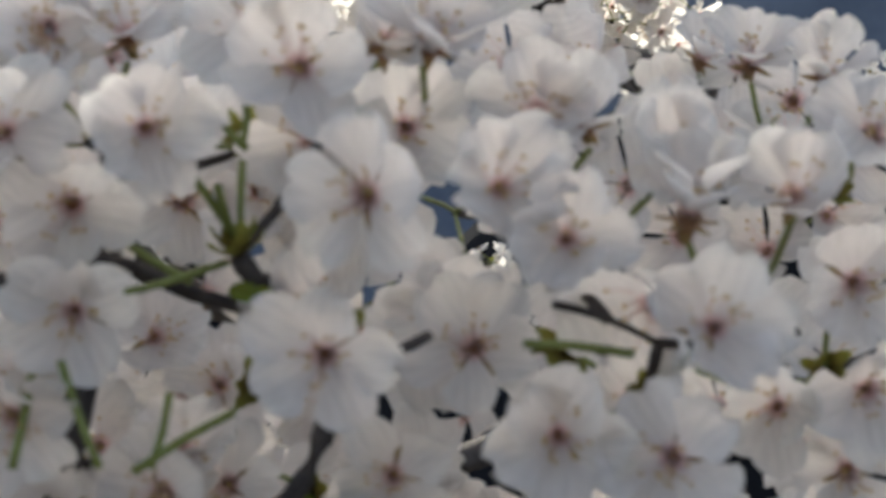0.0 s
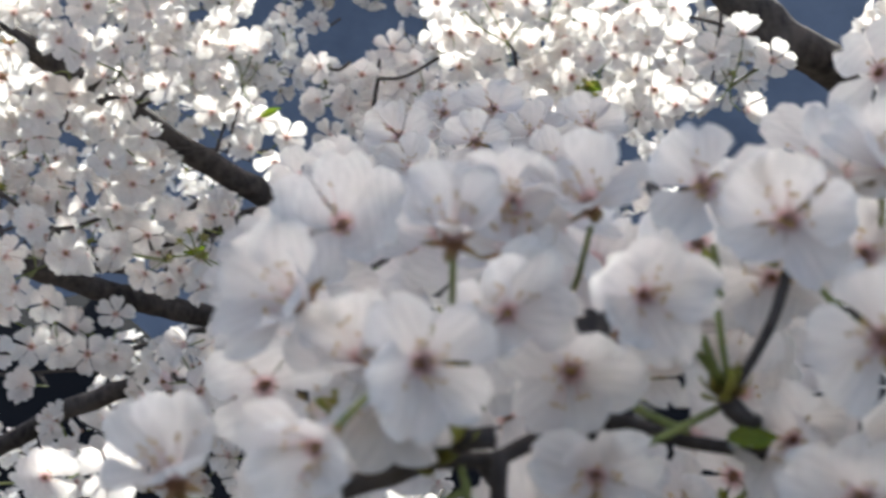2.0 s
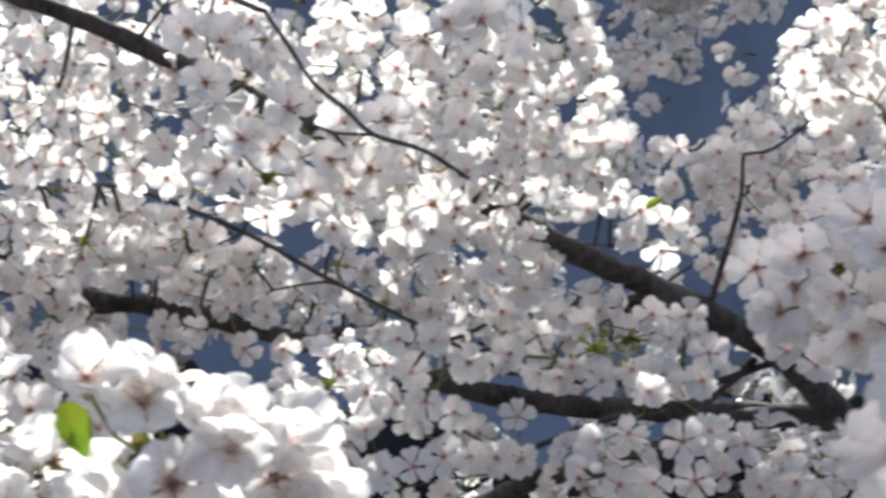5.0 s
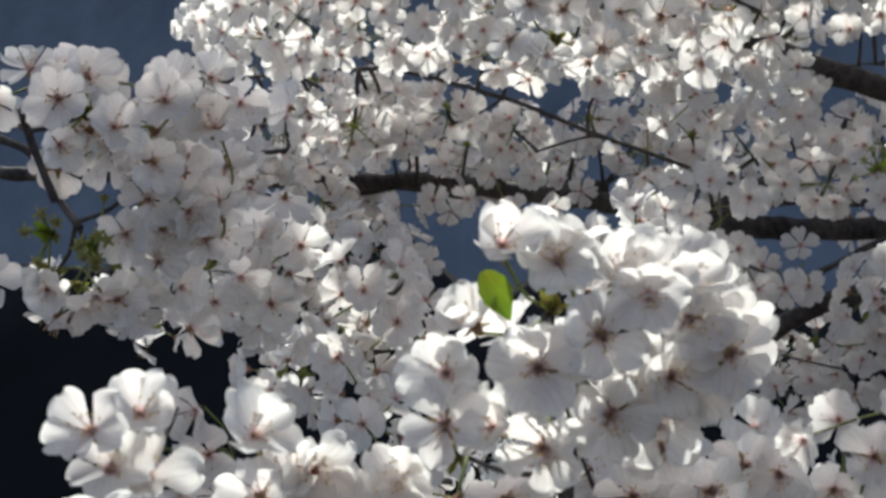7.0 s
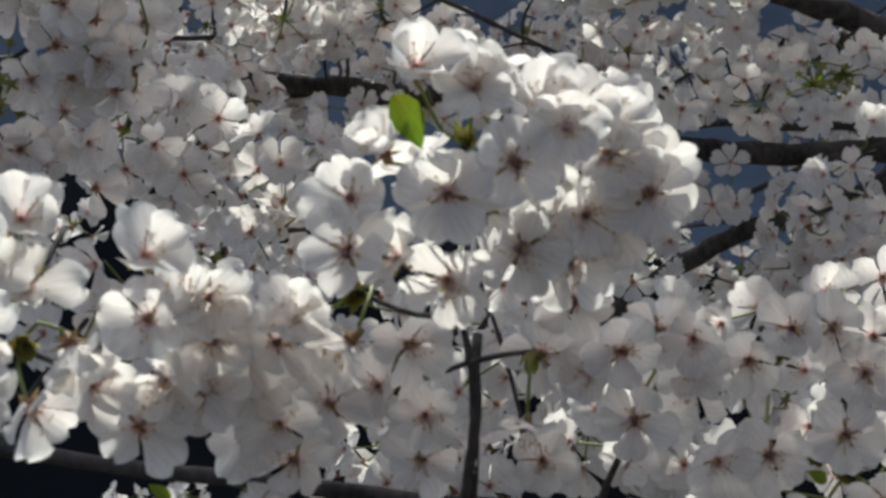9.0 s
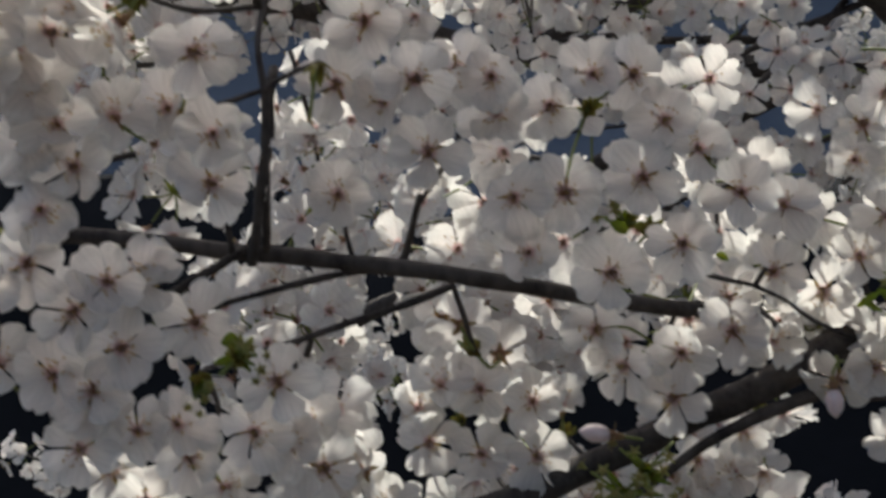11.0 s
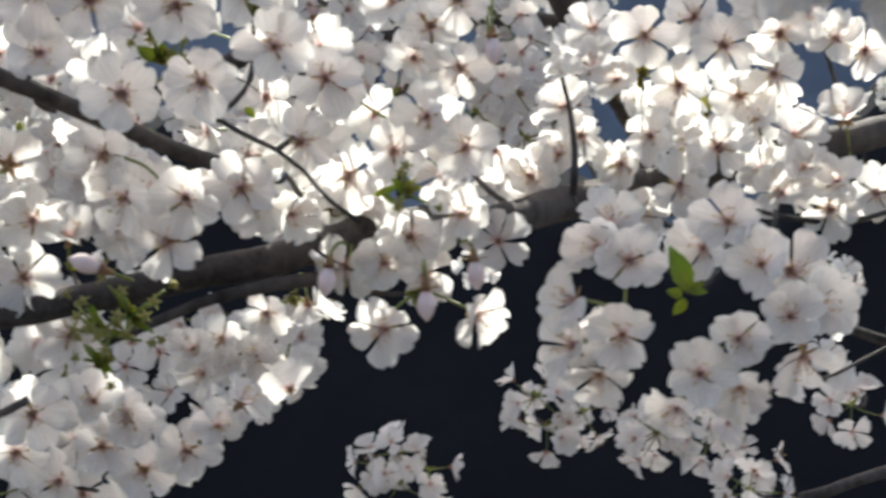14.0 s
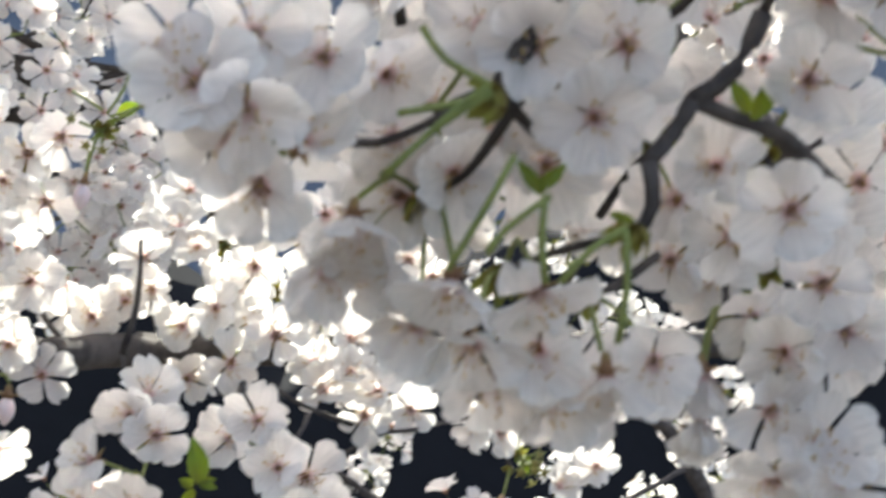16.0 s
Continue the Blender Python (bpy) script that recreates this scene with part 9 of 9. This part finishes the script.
fork.stalk([(-0.254, 0.791, 1.653), (-0.250, 0.789, 1.668), (-0.250, 0.787, 1.677)])
fork.stalk([(-0.257, 0.791, 1.654), (-0.268, 0.790, 1.657), (-0.275, 0.790, 1.658)])
fork.stalk([(-0.254, 0.793, 1.643), (-0.256, 0.795, 1.630), (-0.254, 0.798, 1.619)])
closing.bud_scales(Vector((-0.073, 0.307, 1.573)), Vector((-0.6, -0.3, -0.6)))
closing.bud_scales(Vector((-0.036, 0.311, 1.556)), Vector((0.0, -0.3, -0.9)))

# ---- the trunk beside the path of view ----
tree.stick("trunk", [(1.52, 1.56, -0.05), (1.50, 1.55, 0.15), (1.47, 1.57, 0.6), (1.50, 1.58, 1.1), (1.46, 1.56, 1.6), (1.42, 1.50, 2.0)], 0.17, 0.10)
tree.stick("limb", [(1.43, 1.51, 1.95), (1.25, 1.25, 2.35), (0.95, 0.85, 2.62), (0.6, 0.5, 2.75)], 0.075, 0.031)
tree.stick("limb", [(1.45, 1.56, 1.75), (1.05, 1.66, 1.98), (0.6, 1.68, 2.06), (0.23, 1.611, 2.053)], 0.06, 0.024)
tree.stick("limb", [(1.47, 1.57, 1.35), (1.0, 1.35, 1.6), (0.6, 1.10, 1.70), (0.237, 0.957, 1.712)], 0.045, 0.0085)
tree.stick("limb", [(1.48, 1.57, 1.15), (1.0, 1.62, 1.40), (0.6, 1.60, 1.52), (0.231, 1.570, 1.516)], 0.035, 0.0075)
tree.stick("limb", [(1.42, 1.50, 1.98), (1.5, 1.75, 2.5), (1.35, 2.1, 3.0), (1.0, 2.4, 3.3)], 0.07, 0.02)

# ---- spent umbels ----
lower.tuft((-0.458, 1.306, 1.869), (0.23, -0.99, -0.02), 9, 1.0)
back.tuft((-0.463, 1.212, 1.846), (0.49, -0.89, 0.09), 10, 1.1)
main.tuft((-0.386, 0.666, 1.446), (0.34, -0.96, 0.09), 8, 0.9)
main.tuft((-0.377, 0.674, 1.456), (0.34, -0.96, 0.09), 8, 0.9)
main.tuft((-0.382, 0.658, 1.433), (0.34, -0.96, 0.09), 6, 0.8)
fork.tuft((-0.230, 0.679, 1.619), (-0.00, -1.02, 0.02), 4, 0.8)
right.tuft((-0.147, 1.177, 1.969), (0.23, -0.99, -0.02), 5, 0.8)
fork.tuft((0.013, 0.883, 1.561), (-0.00, -1.02, 0.02), 7, 1.0)
main.tuft((-0.458, 0.461, 1.511), (0.42, -0.93, 0.06), 4, 0.7)
lower.tuft((-0.347, 1.356, 1.901), (0.23, -0.99, -0.02), 6, 0.8)
main.tuft((-0.259, 0.671, 1.519), (0.34, -0.96, 0.09), 5, 0.8)
main.tuft((-0.363, 0.637, 1.564), (0.12, -1.01, 0.08), 5, 0.8)
leftside.tuft((-0.760, 0.549, 1.799), (0.40, -0.87, -0.42), 7, 1.2)
leftside.tuft((-0.738, 0.562, 1.791), (0.40, -0.87, -0.42), 8, 1.2)
leftside.tuft((-0.718, 0.560, 1.874), (0.40, -0.87, -0.42), 4, 0.9)
